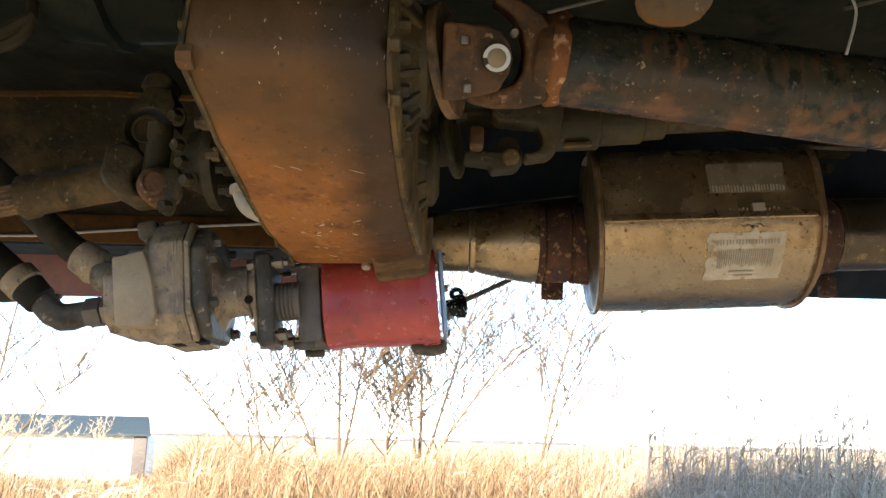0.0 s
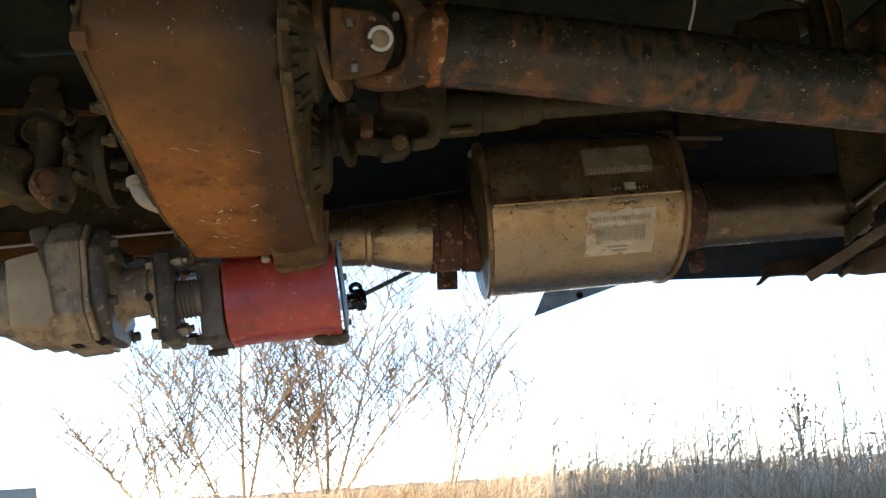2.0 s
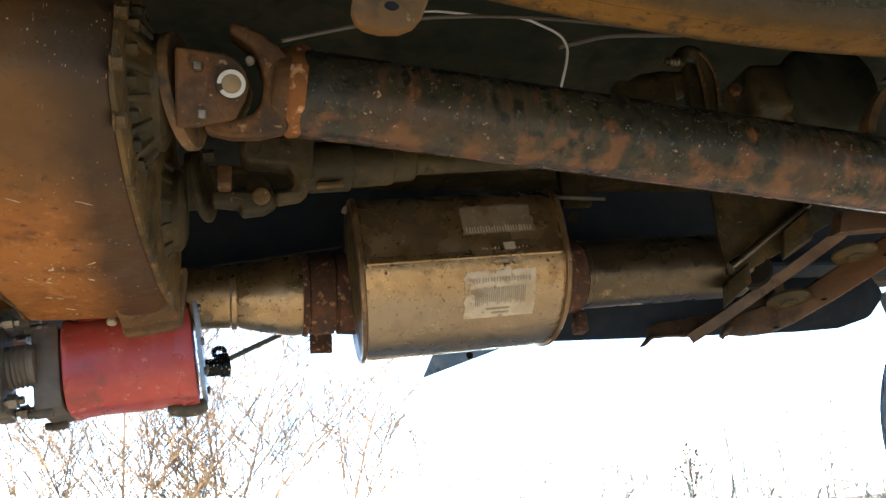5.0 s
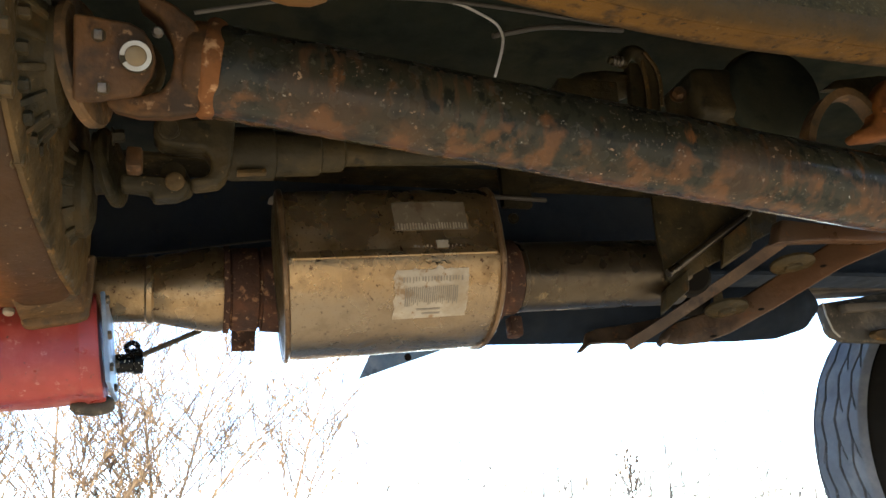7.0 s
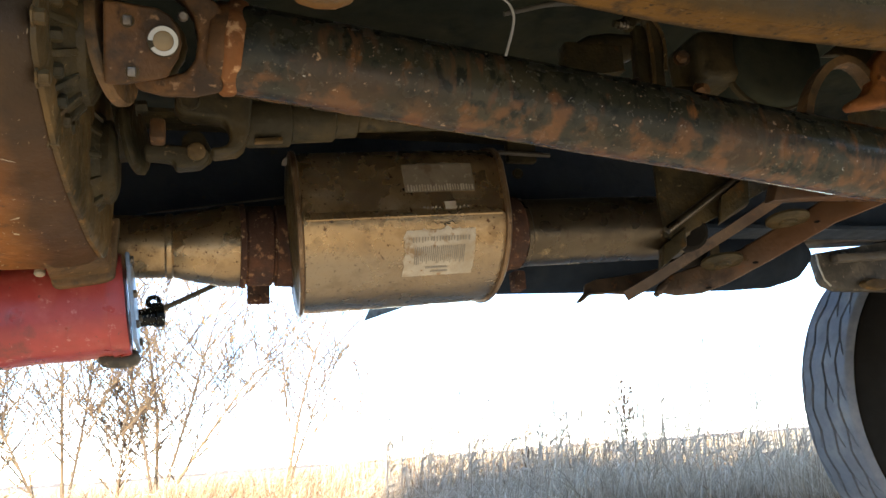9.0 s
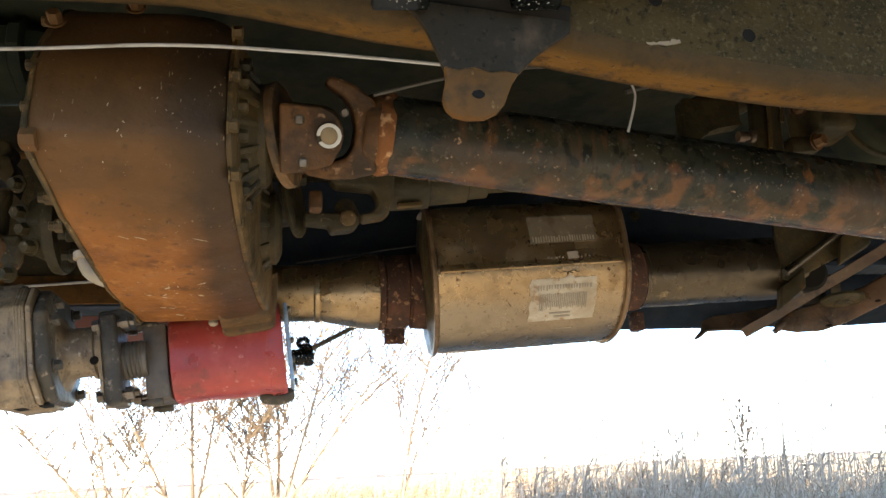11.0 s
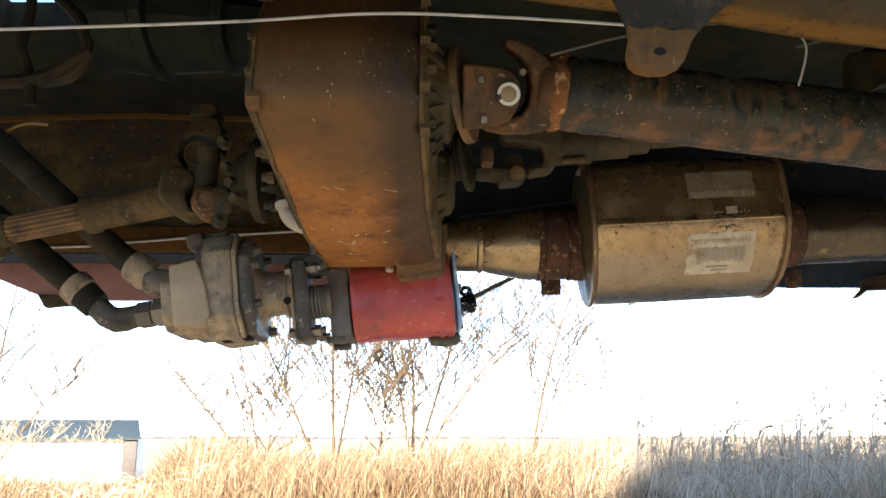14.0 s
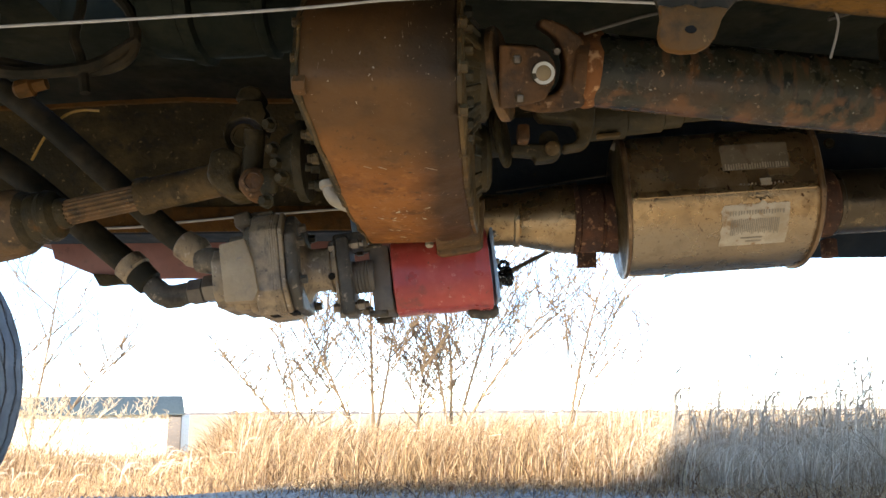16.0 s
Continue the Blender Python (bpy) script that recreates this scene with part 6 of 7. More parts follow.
part("rear_band", lathe((1.002, 1.125, 0.931), (0.12, 1, 0.05), [(0, 0.083), (0.001, 0.0865), (0.012, 0.0865), (0.013, 0.083)], 44), "grime", ac)

ht = thing("bent_pipe", (0.78, 1.15, 0.87), "dark bent pipe clamp with bright bolt ends", "pipe")
part("pipe", sweep(smooth_path([(0.752, 1.15, 0.985), (0.768, 1.15, 1.004), (0.788, 1.15, 1.004), (0.799, 1.15, 0.980), (0.802, 1.15, 0.950), (0.797, 1.15, 0.905), (0.794, 1.15, 0.84)], 6), 0.012, 14), "grime", ht)
part("edge", sweep(smooth_path([(0.790, 1.136, 1.000), (0.805, 1.136, 0.975), (0.809, 1.136, 0.948), (0.804, 1.136, 0.905)], 5), 0.003, 8), "oily", ht, "worn brown edge")
for k in range(3):
    part("thread", lathe((0.736 + 0.006 * k, 1.145, 0.985), (1, 0, 0), [(0, 0.0075), (0.003, 0.0085), (0.004, 0.0075)], 12), "bolt", ht)
part("bolt", lathe((0.728, 1.145, 0.985), (1, 0, 0), [(0, 0.006), (0.03, 0.006)], 10), "grime", ht)
part("bolt", hexbolt((0.84, 1.14, 0.93), (-0.4, -0.9, 0), 0.010, 0.012), "yoke", ht)
part("pad", lump(lathe((0.672, 1.18, 0.955), (1, 0, 0.1), [(0, 0.008), (0.02, 0.022), (0.06, 0.026), (0.10, 0.022), (0.12, 0.01)], 20), 0.012, 26), "grime", ht)

sb = thing("stay_bracket", (0.70, 1.15, 0.90), "dark folded bracket with bolts behind the driveshaft", "bracket")
part("folded_plate", slab([(0.640, 1.15, 0.950), (0.636, 1.15, 0.862), (0.658, 1.15, 0.868), (0.672, 1.15, 0.884), (0.688, 1.15, 0.894), (0.713, 1.15, 0.900), (0.740, 1.15, 0.905), (0.742, 1.15, 0.952)], (0, 0.03, 0), 0.004, seg=2), "greasy", sb)
part("plate_edge", sweep(smooth_path([(0.668, 1.146, 0.882), (0.688, 1.146, 0.894), (0.713, 1.146, 0.900), (0.738, 1.146, 0.9045)], 4), 0.0014, 8), "greasy", sb, "worn pale lower edge")
part("upright", slab([(0.768, 1.15, 0.99), (0.760, 1.15, 0.850), (0.782, 1.15, 0.850), (0.791, 1.15, 0.902), (0.792, 1.15, 0.99)], (0, 0.02, 0), 0.004, seg=2), "grime", sb)
part("upright_lip", sweep(smooth_path([(0.789, 1.144, 0.99), (0.789, 1.144, 0.935), (0.788, 1.144, 0.904), (0.780, 1.144, 0.852)], 4), 0.0035, 8), "oily", sb, "worn brown lip")
part("bolt", lathe((0.724, 1.14, 0.879), (1, 0, 0.02), [(0, 0.009), (0.012, 0.009), (0.0125, 0.006), (0.020, 0.006), (0.0205, 0.010), (0.028, 0.010), (0.029, 0.006)], 10), "strapsteel", sb, "worn bolt end")
part("bolt_block", box((0.846, 1.16, 0.872), (0.050, 0.03, 0.030), (0, -4, 0), 0.006, seg=2), "grime", sb)
part("bolt", hexbolt((0.862, 1.14, 0.873), (0.3, -0.9, 0), 0.011, 0.014), "yoke", sb, "rusty hex bolt")

# rear hanger above the far wheel
wh = thing("wheel_hanger", (1.65, 1.7, 0.7), "grey-green painted hanger bracket with bolts over the wheel", "hanger")
part("plate", slab([(1.546, 1.70, 0.752), (1.90, 1.70, 0.800), (1.90, 1.70, 0.652), (1.60, 1.70, 0.660), (1.566, 1.70, 0.672), (1.556, 1.70, 0.684)], (0, 0.03, 0), 0.006), "darkcast", wh)
part("edge_strip", sweep([(1.543, 1.695, 0.752), (1.545, 1.695, 0.720), (1.555, 1.695, 0.684), (1.570, 1.695, 0.668)], 0.0022, 8), "brass", wh, "pale worn edge")
part("bracket_arm", box((1.68, 1.68, 0.738), (0.20, 0.025, 0.02), (0, -3, 0), 0.004), "gasket", wh)
part("rust_pad", lathe((1.70, 1.69, 0.670), (0, -1, 0), [(0, 0.05), (0.01, 0.04)], 20, ell=(1, 0.3)), "oily", wh)
for x in (1.61, 1.66, 1.70):
    part("bolt", hexbolt((x, 1.685, 0.738), (-0.3, -0.9, 0), 0.010, 0.014), "bolt", wh)
fp = thing("air_tank", (1.25, 1.62, 0.66), "dark rounded tank slung under the far rail", "tank")
part("body", lathe((0.52, 1.69, 0.742), (1, 0, 0), [(0, 0.03), (0.01, 0.07), (0.04, 0.081), (0.76, 0.081), (0.87, 0.076), (0.94, 0.058), (0.985, 0.022)], 40), "tankblack", fp)
for x in (0.66, 1.18):
    part("tank_band", lathe((x, 1.69, 0.742), (1, 0, 0), [(0, 0.080), (0.001, 0.083), (0.024, 0.083), (0.025, 0.080)], 40), "greasy", fp, "greasy steel band")


# ---- wheels ----
def wheel(x, y, z, label, steer=0.0):
    e = thing("wheel", (x, y, z - 0.450), label, "wheel", "wheels")
    R, W = 0.450, 0.188
    bm = bmesh.new()
    nu, nv = 528, 84
    gro = ((-0.27, 0.0125), (-0.03, 0.0135), (0.22, 0.0125), (0.385, 0.006))
    g = []
    for i in range(nu):
        a = 2 * math.pi * i / nu
        zig = 0.030 * (abs((i % 22) / 11 - 1) * 2 - 1)
        row = []
        for j in range(nv + 1):
            v = -0.5 + j / nv
            dep = 0.0
            for c, wd in gro:
                if abs(v - c - zig) < wd:
                    dep = 0.012 if wd > 0.01 else 0.005
            # slanting sipes that leave the zigzag corners
            for c, way in ((-0.27, -1), (-0.03, -1), (0.22, 1)):
                k = (i % 22) - 11
                if 0 <= k < 9 and abs(v - c + 0.030 - way * (0.012 + 0.010 * k)) < 0.006:
                    dep = max(dep, 0.006)
            r = R - dep - 0.05 * max(0, abs(v) * 2 - 0.82) ** 1.5 * 4
            row.append(bm.verts.new((x + r * math.cos(a), y + v * W, z + r * math.sin(a))))
        g.append(row)
    for i in range(nu):
        a, b = g[i], g[(i + 1) % nu]
        for j in range(nv):
            bm.faces.new((a[j], a[j + 1], b[j + 1], b[j]))
    t = part("tyre_tread", bm, "tyre", e, "worn ribbed grey tyre tread", 30)
    for s, nm in ((-1, "sidewall"), (1, "sidewall")):
        yy = y + s * W * 0.5
        part(nm, lathe((x, yy - s * 0.004, z), (0, s, 0), [(0.0, 0.428), (0.012, 0.418), (0.03, 0.385), (0.034, 0.35), (0.022, 0.31), (0.004, 0.295)], 96), "groove", e, "dark tyre sidewall")
        part("rim", lathe((x, yy + s * 0.006, z), (0, s, 0), [(-0.12, 0.20), (-0.05, 0.27), (0.0, 0.294), (0.004, 0.285), (0.0, 0.27), (-0.05, 0.24)], 64), "greasy", e)
    return e


wheel(2.135, 1.915, 0.389, "worn truck wheel with ribbed grey tread on gravel")
wheel(-1.618, 1.915, 0.389, "front truck wheel with worn grey tyre on gravel")


st = thing("cross_rod", (0.71, 1.5, 0.9), "thin dull steel rod with a bolt above the exhaust", "rod")
part("rod", sweep([(0.655, 1.50, 0.901), (0.765, 1.50, 0.899)], 0.0045, 10), "gasket", st)
part("bolt", hexbolt((0.697, 1.51, 0.862), (-0.2, -1, 0), 0.008, 0.01), "greasy", st)
part("stay", box((0.71, 1.516, 0.93), (0.06, 0.02, 0.085), w=0.003), "grime", st)

# ---- field, grass, trees, shed ----
def island_material(name, cols, rough=0.8, trans=0.25):
    m = bpy.data.materials.new(name)
    m.use_nodes = True
    n, l = m.node_tree.nodes, m.node_tree.links
    b = n["Principled BSDF"]
    g = n.new("ShaderNodeNewGeometry")
    r = n.new("ShaderNodeValToRGB")
    r.color_ramp.elements[0].color = (*cols[0], 1)
    r.color_ramp.elements[1].color = (*cols[-1], 1)
    for i, c in enumerate(cols[1:-1]):
        r.color_ramp.elements.new((i + 1) / (len(cols) - 1)).color = (*c, 1)
    l.new(g.outputs["Random Per Island"], r.inputs["Fac"])
    tc = n.new("ShaderNodeTexCoord")
    t = n.new("ShaderNodeTexNoise")
    t.inputs["Scale"].default_value = 9.0
    l.new(tc.outputs["Object"], t.inputs["Vector"])
    h = n.new("ShaderNodeHueSaturation")
    mr = n.new("ShaderNodeMapRange")
    mr.inputs["To Min"].default_value, mr.inputs["To Max"].default_value = 0.6, 1.4
    l.new(t.outputs["Fac"], mr.inputs["Value"])
    l.new(mr.outputs["Result"], h.inputs["Value"])
    l.new(r.outputs["Color"], h.inputs["Color"])
    l.new(h.outputs["Color"], b.inputs["Base Color"])
    b.inputs["Roughness"].default_value = rough
    if trans:
        tr = n.new("ShaderNodeBsdfTranslucent")
        l.new(h.outputs["Color"], tr.inputs["Color"])
        mx = n.new("ShaderNodeMixShader")
        mx.inputs["Fac"].default_value = trans
        l.new(b.outputs["BSDF"], mx.inputs[1])
        l.new(tr.outputs["BSDF"], mx.inputs[2])
        l.new(mx.outputs["Shader"], n["Material Output"].inputs["Surface"])
    return m


M["straw"] = island_material("dry_straw_grass", [(0.085, 0.042, 0.018), (0.36, 0.225, 0.10), (0.56, 0.405, 0.225), (0.20, 0.10, 0.040), (0.055, 0.028, 0.014), (0.44, 0.29, 0.14), (0.15, 0.075, 0.030), (0.54, 0.41, 0.26)])
# Shaded-side straw: greyer and paler, so the shade's tone is in the colour.
M["shade_straw"] = island_material("grey_grass_paled_for_shade", [(0.44, 0.325, 0.20), (0.70, 0.565, 0.40), (0.28, 0.195, 0.115), (0.76, 0.635, 0.47), (0.22, 0.15, 0.085), (0.60, 0.46, 0.30)])
M["reed"] = island_material("grey_brown_reed", [(0.46, 0.36, 0.25), (0.62, 0.50, 0.36), (0.30, 0.225, 0.15), (0.52, 0.40, 0.27)])
M["bark"] = island_material("grey_brown_bark", [(0.050, 0.033, 0.019), (0.105, 0.068, 0.036), (0.22, 0.145, 0.072)], 0.85, 0)
M["strawtwig"] = island_material("dry_straw_twig", [(0.42, 0.30, 0.16), (0.55, 0.44, 0.28), (0.28, 0.18, 0.09)], 0.85, 0)
M["leaf"] = island_material("dry_yellow_leaf", [(0.38, 0.19, 0.055), (0.56, 0.33, 0.11), (0.28, 0.14, 0.05), (0.16, 0.09, 0.04), (0.52, 0.36, 0.16)], 0.7, 0.25)
M["seed"] = island_material("dark_seed_head", [(0.020, 0.014, 0.010), (0.045, 0.032, 0.022)], 0.9, 0)


def from_arrays(name, verts, faces, mname, label, category, kind="stuff"):
    me = bpy.data.meshes.new(name)
    me.from_pydata(verts, [], faces)
    me.materials.append(M[mname])
    return tagged(new(name, me), label, category, kind=kind)


def blades(rng, count, region, hmin, hmax, width, lean, segs=4):
    """Tapering blades that arch over at the tip; region(rng) gives a root."""
    V, F = [], []
    for _ in range(count):
        x, y = region(rng)
        z = ground_z(x, y) - 0.01
        h = rng.uniform(hmin, hmax) * (1.0 + 0.3 * max(0.0, min(1.0, (x - 0.5) / 2))) * (1.0 - 0.5 * max(0.0, min(1.0, (x - 3.2) / 1.8))) * (1.0 - 0.72 * clearing(x, y)) * (0.85 + 0.5 * noise.noise(Vector((x * 0.8, y * 0.8, 7))))
        a, b = rng.uniform(0, 2 * math.pi), abs(rng.gauss(0, lean))
        dx, dy = math.cos(a) * b * 1.35 + 0.12, math.sin(a) * b
        droop = rng.uniform(0.1, 0.62) if rng.random() < 0.55 else 0.03
        f = rng.uniform(-0.8, 0.8)
        w0 = width * rng.uniform(0.5, 1.3) / 2
        wx, wy = math.cos(f) * w0, math.sin(f) * w0
        k = len(V)
        for s in range(segs + 1):
            t = s / segs
            q = t ** 2.2 * h
            hh = h * (t - droop * t ** 3)
            if s == segs:
                V.append((x + dx * q * 1.2, y + dy * q * 1.2, z + hh))
            else:
                w = (0.8 + 0.8 * t - 1.3 * t * t)
                V += [(x + dx * q - wx * w, y + dy * q - wy * w, z + hh), (x + dx * q + wx * w, y + dy * q + wy * w, z + hh)]
        F += [(k + 2 * s, k + 2 * s + 1, k + 2 * s + 3, k + 2 * s + 2) for s in range(segs - 1)] + [(k + 2 * segs - 2, k + 2 * segs - 1, k + 2 * segs)]
    return V, F


rng = random.Random(11)


def near_band(r):
    x = r.uniform(-7, 1.1)
    return x, edge_y(x) + abs(r.gauss(0, 0.9)) + r.uniform(-0.1, 0.2)


def mid_band(r):
    x = r.uniform(-12, 13)
    return x, edge_y(max(-8, min(9, x))) + 1.0 + r.uniform(0, 5.5)


V, F = blades(rng, 44000, lambda r: (lambda x: (x, edge_y(x) + abs(r.gauss(0, 0.9)) + r.uniform(-0.1, 0.2)))(1.0 + 7 * r.random() ** 1.2 - abs(r.gauss(0, 0.3))), 0.08, 0.42, 0.0045, 0.42)
from_arrays("dry_grass", V, F, "shade_straw", "grey-tan grass among the reeds, its colour paled to lift the shade", "grass")
V, F = blades(rng, 56000, near_band, 0.08, 0.45, 0.0042, 0.36)
from_arrays("dry_grass", V, F, "straw", "tall dry golden grass along the gravel edge", "grass")
V, F = blades(rng, 40000, mid_band, 0.20, 0.54, 0.0060, 0.32)
from_arrays("dry_grass", V, F, "straw", "tall dry golden grass of the field", "grass")
V, F = blades(rng, 26000, lambda r: (lambda x: (x, edge_y(x) + r.gauss(0.0, 0.26)))(r.uniform(-7, 8)), 0.03, 0.13, 0.0045, 1.6)
from_arrays("dry_grass", V, F, "straw", "short broken straw at the gravel edge", "grass")


def reeds(r, count, xr, yr, hmin, hmax):
    """Thin stalks with a drooping plume at the tip and a few arching leaves."""
    V, F = [], []
    for _ in range(count):
        x = r.uniform(*xr)
        y = edge_y(x) + r.uniform(*yr)
        z, h = ground_z(x, y), (hmin + (hmax - hmin) * r.random() ** 1.6) * (1 - 0.6 * clearing(x, y))
        lx, ly = r.gauss(0.05, 0.07), r.gauss(0, 0.05)
        k = len(V)
        for t, w in ((0, 0.0034), (0.5, 0.0028), (0.85, 0.0022)):
            V += [(x + lx * t * t - w, y + ly * t, z + h * t), (x + lx * t * t + w, y + ly * t, z + h * t)]
        V.append((x + lx, y + ly, z + h))
        F += [(k, k + 1, k + 3, k + 2), (k + 2, k + 3, k + 5, k + 4), (k + 4, k + 5, k + 6)]
        bend = r.choice((-1, 1, 1))
        for _ in range(r.randrange(8, 30)):
            t = r.uniform(0.80, 1.01)
            s = r.uniform(0.008, 0.018)
            a = bend * r.uniform(0.1, 1.0)
            px, py, pz = x + lx * t * t, y + ly * t, z + h * t
            k = len(V)
            V += [(px, py, pz), (px + s * math.sin(a) + 0.004, py, pz + s * 0.8), (px + s * math.sin(a) * 1.5, py + 0.004, pz + s * 0.7)]
            F.append((k, k + 1, k + 2))
        for _ in range(r.randrange(1, 4)):
            t, way, ln = r.uniform(0.25, 0.65), r.choice((-1, 1)), r.uniform(0.10, 0.24)
            k = len(V)
            for q in (0, 0.35, 0.7, 1.0):
                w = 0.0042 * (1 - q) + 0.0006
                cx, cz = x + lx * t * t + way * ln * q * (0.45 + 0.4 * q), z + h * t + ln * (1.1 * q - 0.95 * q * q)
                V += [(cx - w * 0.7, y + ly * t, cz + w), (cx + w * 0.7, y + ly * t, cz - w)]
            F += [(k + 2 * q, k + 2 * q + 1, k + 2 * q + 3, k + 2 * q + 2) for q in range(3)]
    return V, F


V, F = reeds(rng, 640, (0.95, 5.2), (0.3, 2.6), 0.38, 1.06)
from_arrays("reed_stalks", V, F, "reed", "tall thin dry reed stalks with feathery seed heads", "reeds")
V, F = reeds(rng, 160, (-7.0, 1.0), (0.3, 3.5), 0.34, 0.60)
from_arrays("reed_stalks", V, F, "reed", "thin dry grass stalks with seed heads", "reeds")


def tree(x, y, height, seed, label, stems=((0.0, 1.0),), leaves=1.0, first=0.15, boughs=17, lean=0.0, thick=1.0, fine=1.0):
    """A bare young tree: straight rising stems (sideways slope, share of the height), forking boughs, twigs and small leaves."""
    r = random.Random(seed)
    z0 = ground_z(x, y) - 0.03
    e = thing("sapling_tree", (x, y, z0), label, "tree", "saplings")
    V, F, LV, LF = [], [], [], []

    def leaf(c):
        s = r.uniform(0.014, 0.030)
        a = r.uniform(0, 6.28)
        u = Vector((math.cos(a) * 0.7, math.sin(a) * 0.5, r.uniform(-0.9, 0.5))).normalized()
        w = frame_of(u)[1] * s * r.uniform(0.24, 0.40)
        k = len(LV)
        LV.extend([c, c + u * s * 0.5 + w, c + u * s, c + u * s * 0.5 - w + Vector((0, 0.003, 0))])
        LF.append((k, k + 1, k + 2, k + 3))

    def limb(p, d, length, rad, depth):
        n = (12, 7, 5, 3)[depth]
        wander = (0.028, 0.075, 0.12, 0.18)[depth]
        pts, q, dd = [p], p.copy(), d.copy()
        for _ in range(n):
            dd = (dd + Vector((r.gauss(0, wander), r.gauss(0, wander), r.gauss(0.045 if depth else 0.0, wander * 0.6)))).normalized()
            q = q + dd * length / n
            pts.append(q.copy())
        sides = (7, 5, 4, 3)[depth]
        k0 = len(V)
        for i, c in enumerate(pts):
            rr = max((0.0065, 0.0050, 0.0042, 0.0036)[depth] * fine, rad * (1 - 0.80 * i / n))
            t_ = pts[min(i + 1, n)] - pts[max(i - 1, 0)]
            a_, u_, v_ = frame_of(t_)
            for s in range(sides):
                a = 2 * math.pi * s / sides
                V.append(c + (u_ * math.cos(a) + v_ * math.sin(a)) * rr)
        for i in range(n):
            for s in range(sides):
                F.append((k0 + i * sides + s, k0 + i * sides + (s + 1) % sides, k0 + (i + 1) * sides + (s + 1) % sides, k0 + (i + 1) * sides + s))
        if depth < 3:
            count = (boughs, 6, 2)[depth]
            for m in range(count):
                lo = first if depth == 0 else 0.18
                t = lo + (0.98 - lo) * (m + r.random()) / count
                i = min(n - 1, int(t * n))
                c = pts[i].lerp(pts[i + 1], t * n - i)
                side = 1 if (m + seed) % 2 else -1
                a = r.gauss(0, 0.7)
                out = Vector((side * math.cos(a), math.sin(a) * 0.9, 0.0))
                spread_ = r.uniform(0.45, 0.80)
                way = (dd * (1 - spread_) * 1.25 + out * spread_ + Vector((0, 0, 0.30))).normalized()
                ln = height * (0.50 - 0.34 * t) * r.uniform(0.6, 1.15) if depth == 0 else length * r.uniform(0.30, 0.60) * (1.1 - 0.5 * t)
                limb(c, way, ln, max((0.0085, 0.0060, 0.0045)[depth] * fine, rad * (1 - 0.75 * t) * (0.48 if depth == 0 else 0.55)), depth + 1)
        if depth >= 1:
            for _ in range(int((0, 3.6, 3.4, 1.8)[depth] * leaves + r.random())):
                i = r.randrange(0, n)
                leaf(pts[i].lerp(pts[i + 1], r.random()) + Vector((r.gauss(0, 0.006), r.gauss(0, 0.006), r.gauss(0, 0.006))))

    for slope, share in stems:
        d = Vector((slope + lean, r.gauss(0, 0.10), 1)).normalized()
        limb(Vector((x + r.gauss(0, 0.03), y + r.gauss(0, 0.05), z0)), d, height * share, 0.017 * thick * height / 2.6 * (0.5 + 0.5 * share), 0)
    for nm, vv, ff, mm in (("trunk", V, F, "bark"), ("crown", LV, LF, "leaf")):
        if not vv:
            continue
        me = bpy.data.meshes.new(nm)
        me.from_pydata([tuple(v) for v in vv], [], ff)
        me.materials.append(M[mm])
        o = new(nm, me)
        o.parent = e
        o.matrix_parent_inverse = Matrix.Translation(-e.location)
    return e


TL = "slender leafless sapling with a few dry yellow leaves in tall grass"
tree(-1.07, 9.0, 3.3, 1, TL, ((0.0, 1.0), (-0.42, 0.55), (0.16, 0.7)), 0.8, 0.16, 24)
tree(-0.18, 9.0, 3.4, 2, TL, ((0.03, 1.0), (0.55, 0.72), (-0.12, 0.75), (0.28, 0.8)), 1.5, 0.14, 22)
tree(-0.61, 9.2, 2.0, 3, TL, ((0.0, 1.0), (0.2, 0.6)), 0.9, 0.2, 18)
tree(1.02, 9.0, 2.9, 4, TL, ((0.17, 1.0), (0.34, 0.6)), 0.7, 0.22, 15)
tree(-1.75, 9.0, 1.75, 5, TL, ((-0.12, 1.0), (-0.75, 0.85), (0.2, 0.6)), 0.6, 0.2, 13)
tree(-4.45, 8.4, 2.7, 6, "bare leafless sapling with thin branches", ((0.10, 1.0), (-0.35, 0.7), (0.55, 0.6)), 0.0, 0.25, 9)
tree(1.55, 9.3, 1.6, 7, TL, ((0.35, 1.0),), 0.4, 0.4, 6)
M["bark"] = M["strawtwig"]
for x, y, h, k in ((-3.35, 6.6, 0.85, 8), (-3.75, 6.9, 0.95, 9), (-4.2, 7.0, 1.10, 12), (-2.95, 7.4, 0.70, 13)):
    tree(x, y, h, k, "low twiggy straw-coloured bush", ((0.1, 1.0), (-0.4, 0.8), (0.5, 0.8), (-0.1, 0.9)), 0.0, 0.12, 9, thick=0.4, fine=0.42)
V, F = blades(rng, 4200, lambda r: (r.gauss(-3.75, 0.40), 6.0 + abs(r.gauss(0, 0.7))), 0.3, 1.5, 0.004, 0.3)
from_arrays("dry_grass", V, F, "straw", "tangled pale straw weeds in the open patch", "grass")
V, F = blades(rng, 5200, lambda r: (lambda y: (-0.31 * y + 0.02 + r.gauss(0, 0.22), y))(6.4 + 3.6 * r.random()), 0.22, 0.62, 0.005, 0.5)
from_arrays("dry_grass", V, F, "straw", "tangled brown weeds beside the open patch", "grass")


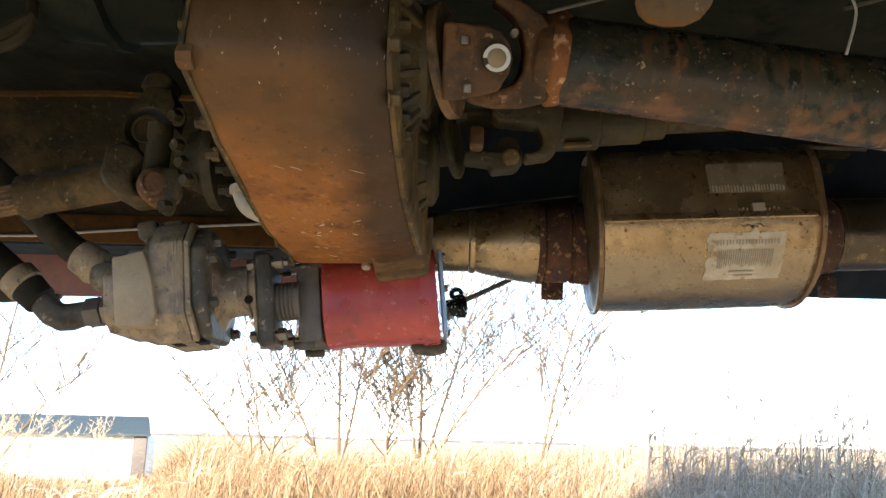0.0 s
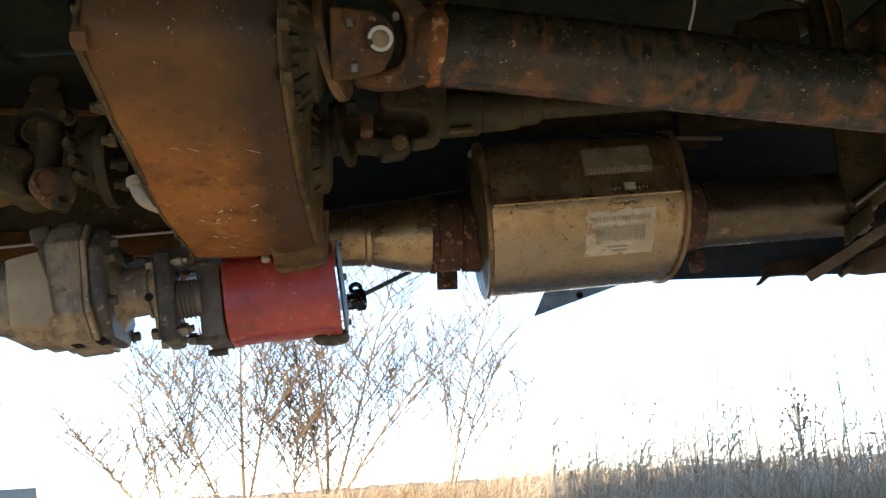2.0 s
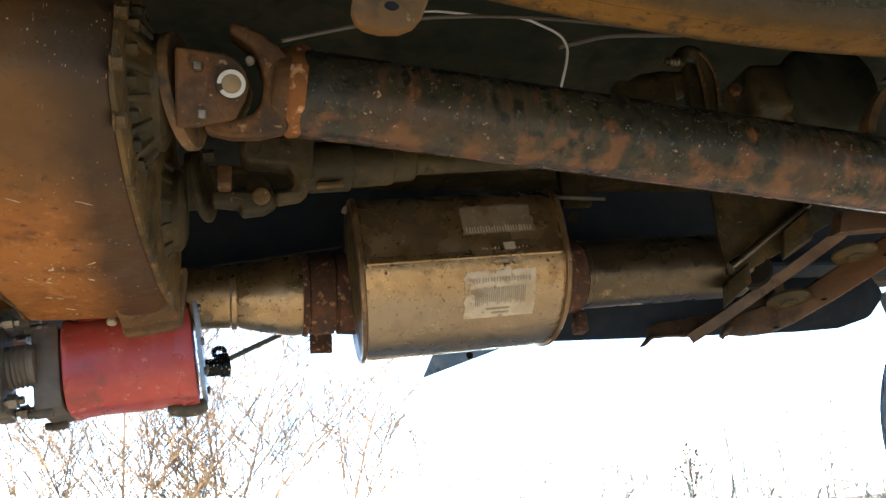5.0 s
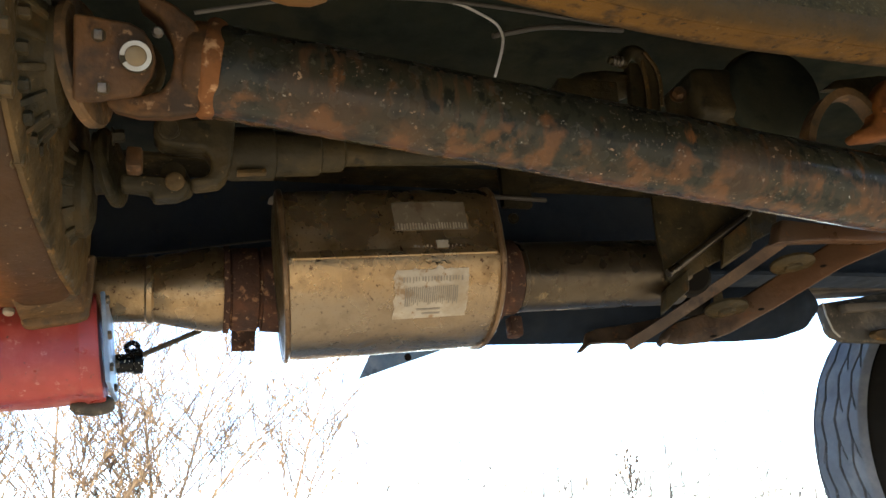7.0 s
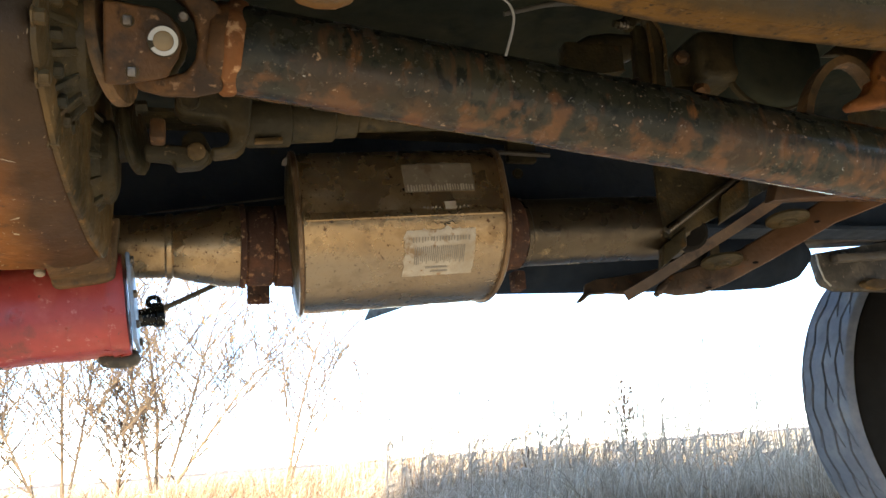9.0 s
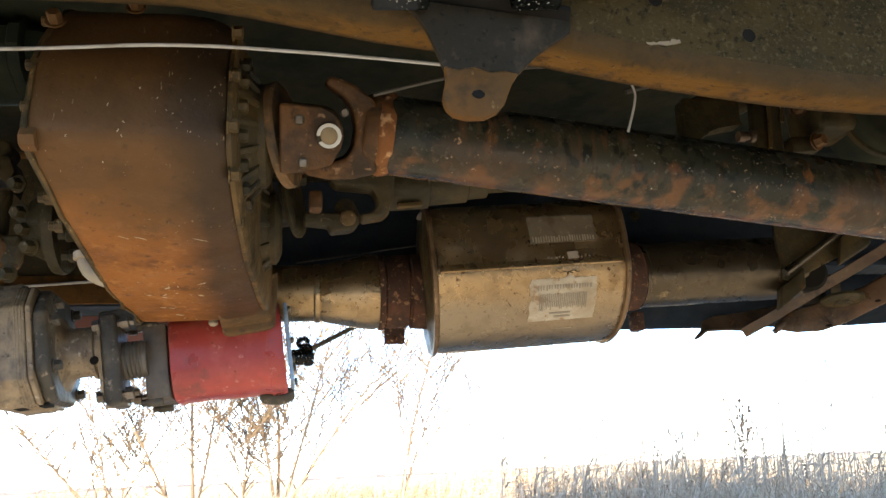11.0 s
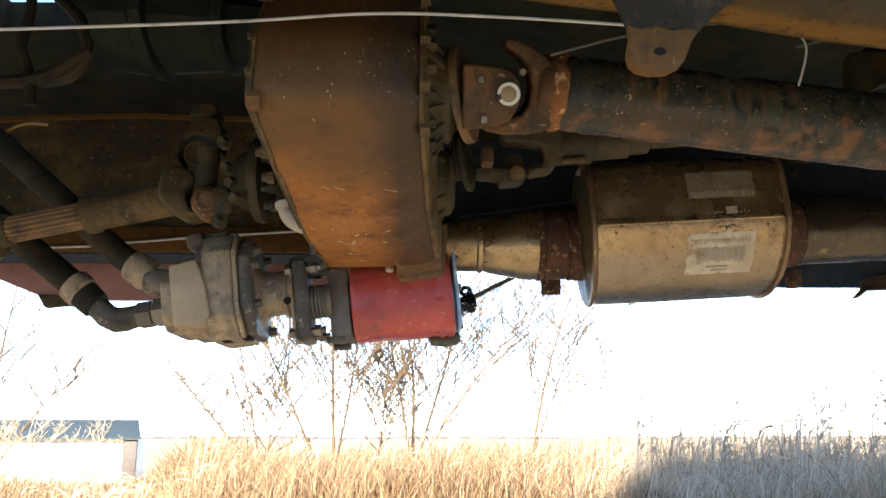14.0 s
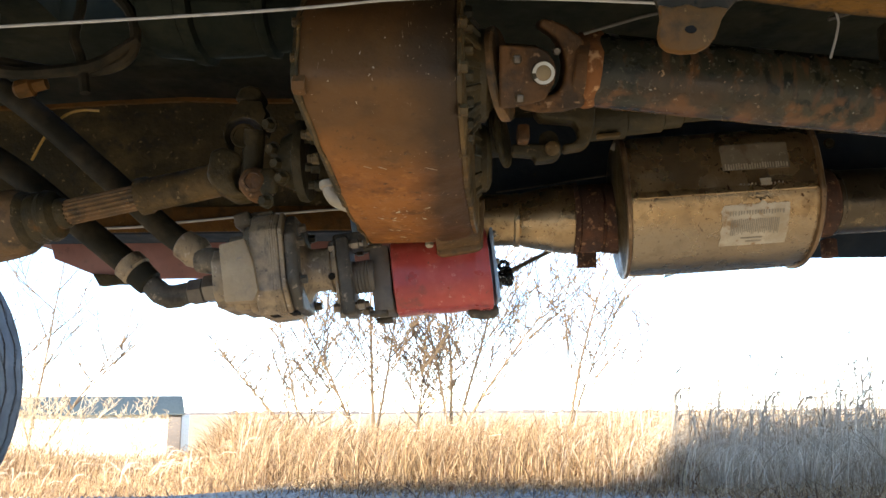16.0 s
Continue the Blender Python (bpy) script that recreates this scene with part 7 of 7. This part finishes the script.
def thistle(x, y, h):
    r = random.Random(21)
    e = thing("dry_thistle", (x, y, ground_z(x, y)), "dark dry branching weed with round seed heads", "weed")
    stem = sweep([(x, y, ground_z(x, y)), (x + 0.01, y, h * 0.5), (x + 0.02, y, h * 0.8)], 0.006, 6)
    heads = []
    for k in range(34):
        a, t = r.uniform(0, 6.28), r.uniform(0.35, 0.8)
        p0 = Vector((x + 0.02 * t, y, h * t))
        p1 = p0 + Vector((math.cos(a) * r.uniform(0.04, 0.15), math.sin(a) * 0.06, r.uniform(0.08, 0.26) * h))
        stem = sweep(smooth_path([p0, p0.lerp(p1, 0.5) + Vector((math.cos(a) * 0.02, 0, -0.01)), p1], 3), 0.0042, 5, stem)
        heads.append(p1)
    part("stem", stem, "seed", e)
    for p in heads:
        bm = bmesh.new()
        bmesh.ops.create_icosphere(bm, subdivisions=1, radius=0.0145, matrix=Matrix.Translation(p) @ Matrix.Diagonal((1, 1, 1.2, 1)))
        part("seed_head", lump(bm, 0.004, 60), "seed", e)


thistle(3.93, 7.0, 0.92)

shed = thing("shed", (-12.5, 26.5, -1.1), "low pale shed with a grey-blue metal roof in the field", "shed")
part("wall", box((-12.75, 25.45, -0.40), (8.3, 0.9, 1.42), w=0.01), surface("pale_shed_wall", (0.62, 0.58, 0.50), [(1.2, 0.45, 0.65, (0.54, 0.50, 0.43), I3), (6, 0.5, 0.7, (0.50, 0.46, 0.38), (1, 1, 0.1))], 0.6, 0, ((20, 0.1),)), shed)
roofm = surface("blue_grey_roof", (0.034, 0.048, 0.050), [(1.5, 0.45, 0.65, (0.026, 0.038, 0.040), I3)], 0.75, 0.0, ((20, 0.1),))
part("roof", slab([(-17.1, 24.8, 0.31), (-8.39, 24.8, 0.31), (-8.90, 26.0, 0.86), (-17.1, 26.0, 0.86)], (0, 0, 0.05), 0.01), roofm, shed)
part("roof", slab([(-17.1, 26.0, 0.86), (-8.90, 26.0, 0.86), (-9.40, 27.7, 0.31), (-17.1, 27.7, 0.31)], (0, 0, 0.05), 0.01), roofm, shed)
part("roof_hip", slab([(-8.40, 24.83, 0.31), (-9.38, 27.67, 0.31), (-8.91, 26.0, 0.86)], (0, 0, 0.05), 0.01), roofm, shed)
part("corner_trim", box((-8.73, 24.94, -0.40), (0.40, 0.08, 1.40), w=0.01), surface("grey_trim", (0.105, 0.080, 0.060), [(3, 0.45, 0.65, (0.08, 0.062, 0.048), I3)], 0.7, 0, ((20, 0.1),)), shed, "grey-brown corner trim")

V, F = [], []
tr_ = random.Random(3)
for i in range(900):
    x = tr_.uniform(-700, 900)
    y = 620 + tr_.uniform(-20, 20)
    h = max(0.6, 1.8 + 1.4 * noise.noise(Vector((x * 0.012, 0, 0))) + tr_.gauss(0, 0.5))
    w = tr_.uniform(2, 6)
    k = len(V)
    for j in range(7):
        a = 2 * math.pi * j / 7
        V.append((x + w * math.cos(a) * tr_.uniform(0.7, 1.2), y + 2 * math.sin(a), 0.0 + (0.45 + 0.55 * math.sin(a)) * h))
    F.append(tuple(range(k, k + 7)))
M["farwood"] = island_material("distant_bare_wood", [(0.10, 0.085, 0.075), (0.16, 0.135, 0.115)], 0.95, 0)
from_arrays("distant_trees", V, F, "farwood", "thin line of distant bare trees on the horizon", "trees")

V, F = [], []
pr = random.Random(8)
for i in range(16000):
    x = pr.uniform(-4, 5)
    y = edge_y(x) - abs(pr.gauss(0, 0.9)) + 0.15
    if y < 2.4:
        continue
    r0 = pr.uniform(0.004, 0.016)
    z = ground_z(x, y)
    k = len(V)
    for j in range(5):
        a = 2 * math.pi * j / 5 + pr.random()
        V.append((x + r0 * math.cos(a) * pr.uniform(0.7, 1.2), y + r0 * math.sin(a) * pr.uniform(0.7, 1.2), z - 0.002))
    V.append((x + pr.uniform(-0.3, 0.3) * r0, y, z + r0 * pr.uniform(0.4, 0.9)))
    F += [(k + j, k + (j + 1) % 5, k + 5) for j in range(5)]
M["pebble"] = island_material("grey_gravel_stone", [(0.10, 0.092, 0.082), (0.22, 0.20, 0.175), (0.36, 0.33, 0.285), (0.14, 0.125, 0.105)], 0.9, 0)
from_arrays("gravel_stones", V, F, "pebble", "loose grey gravel stones on the yard", "gravel")
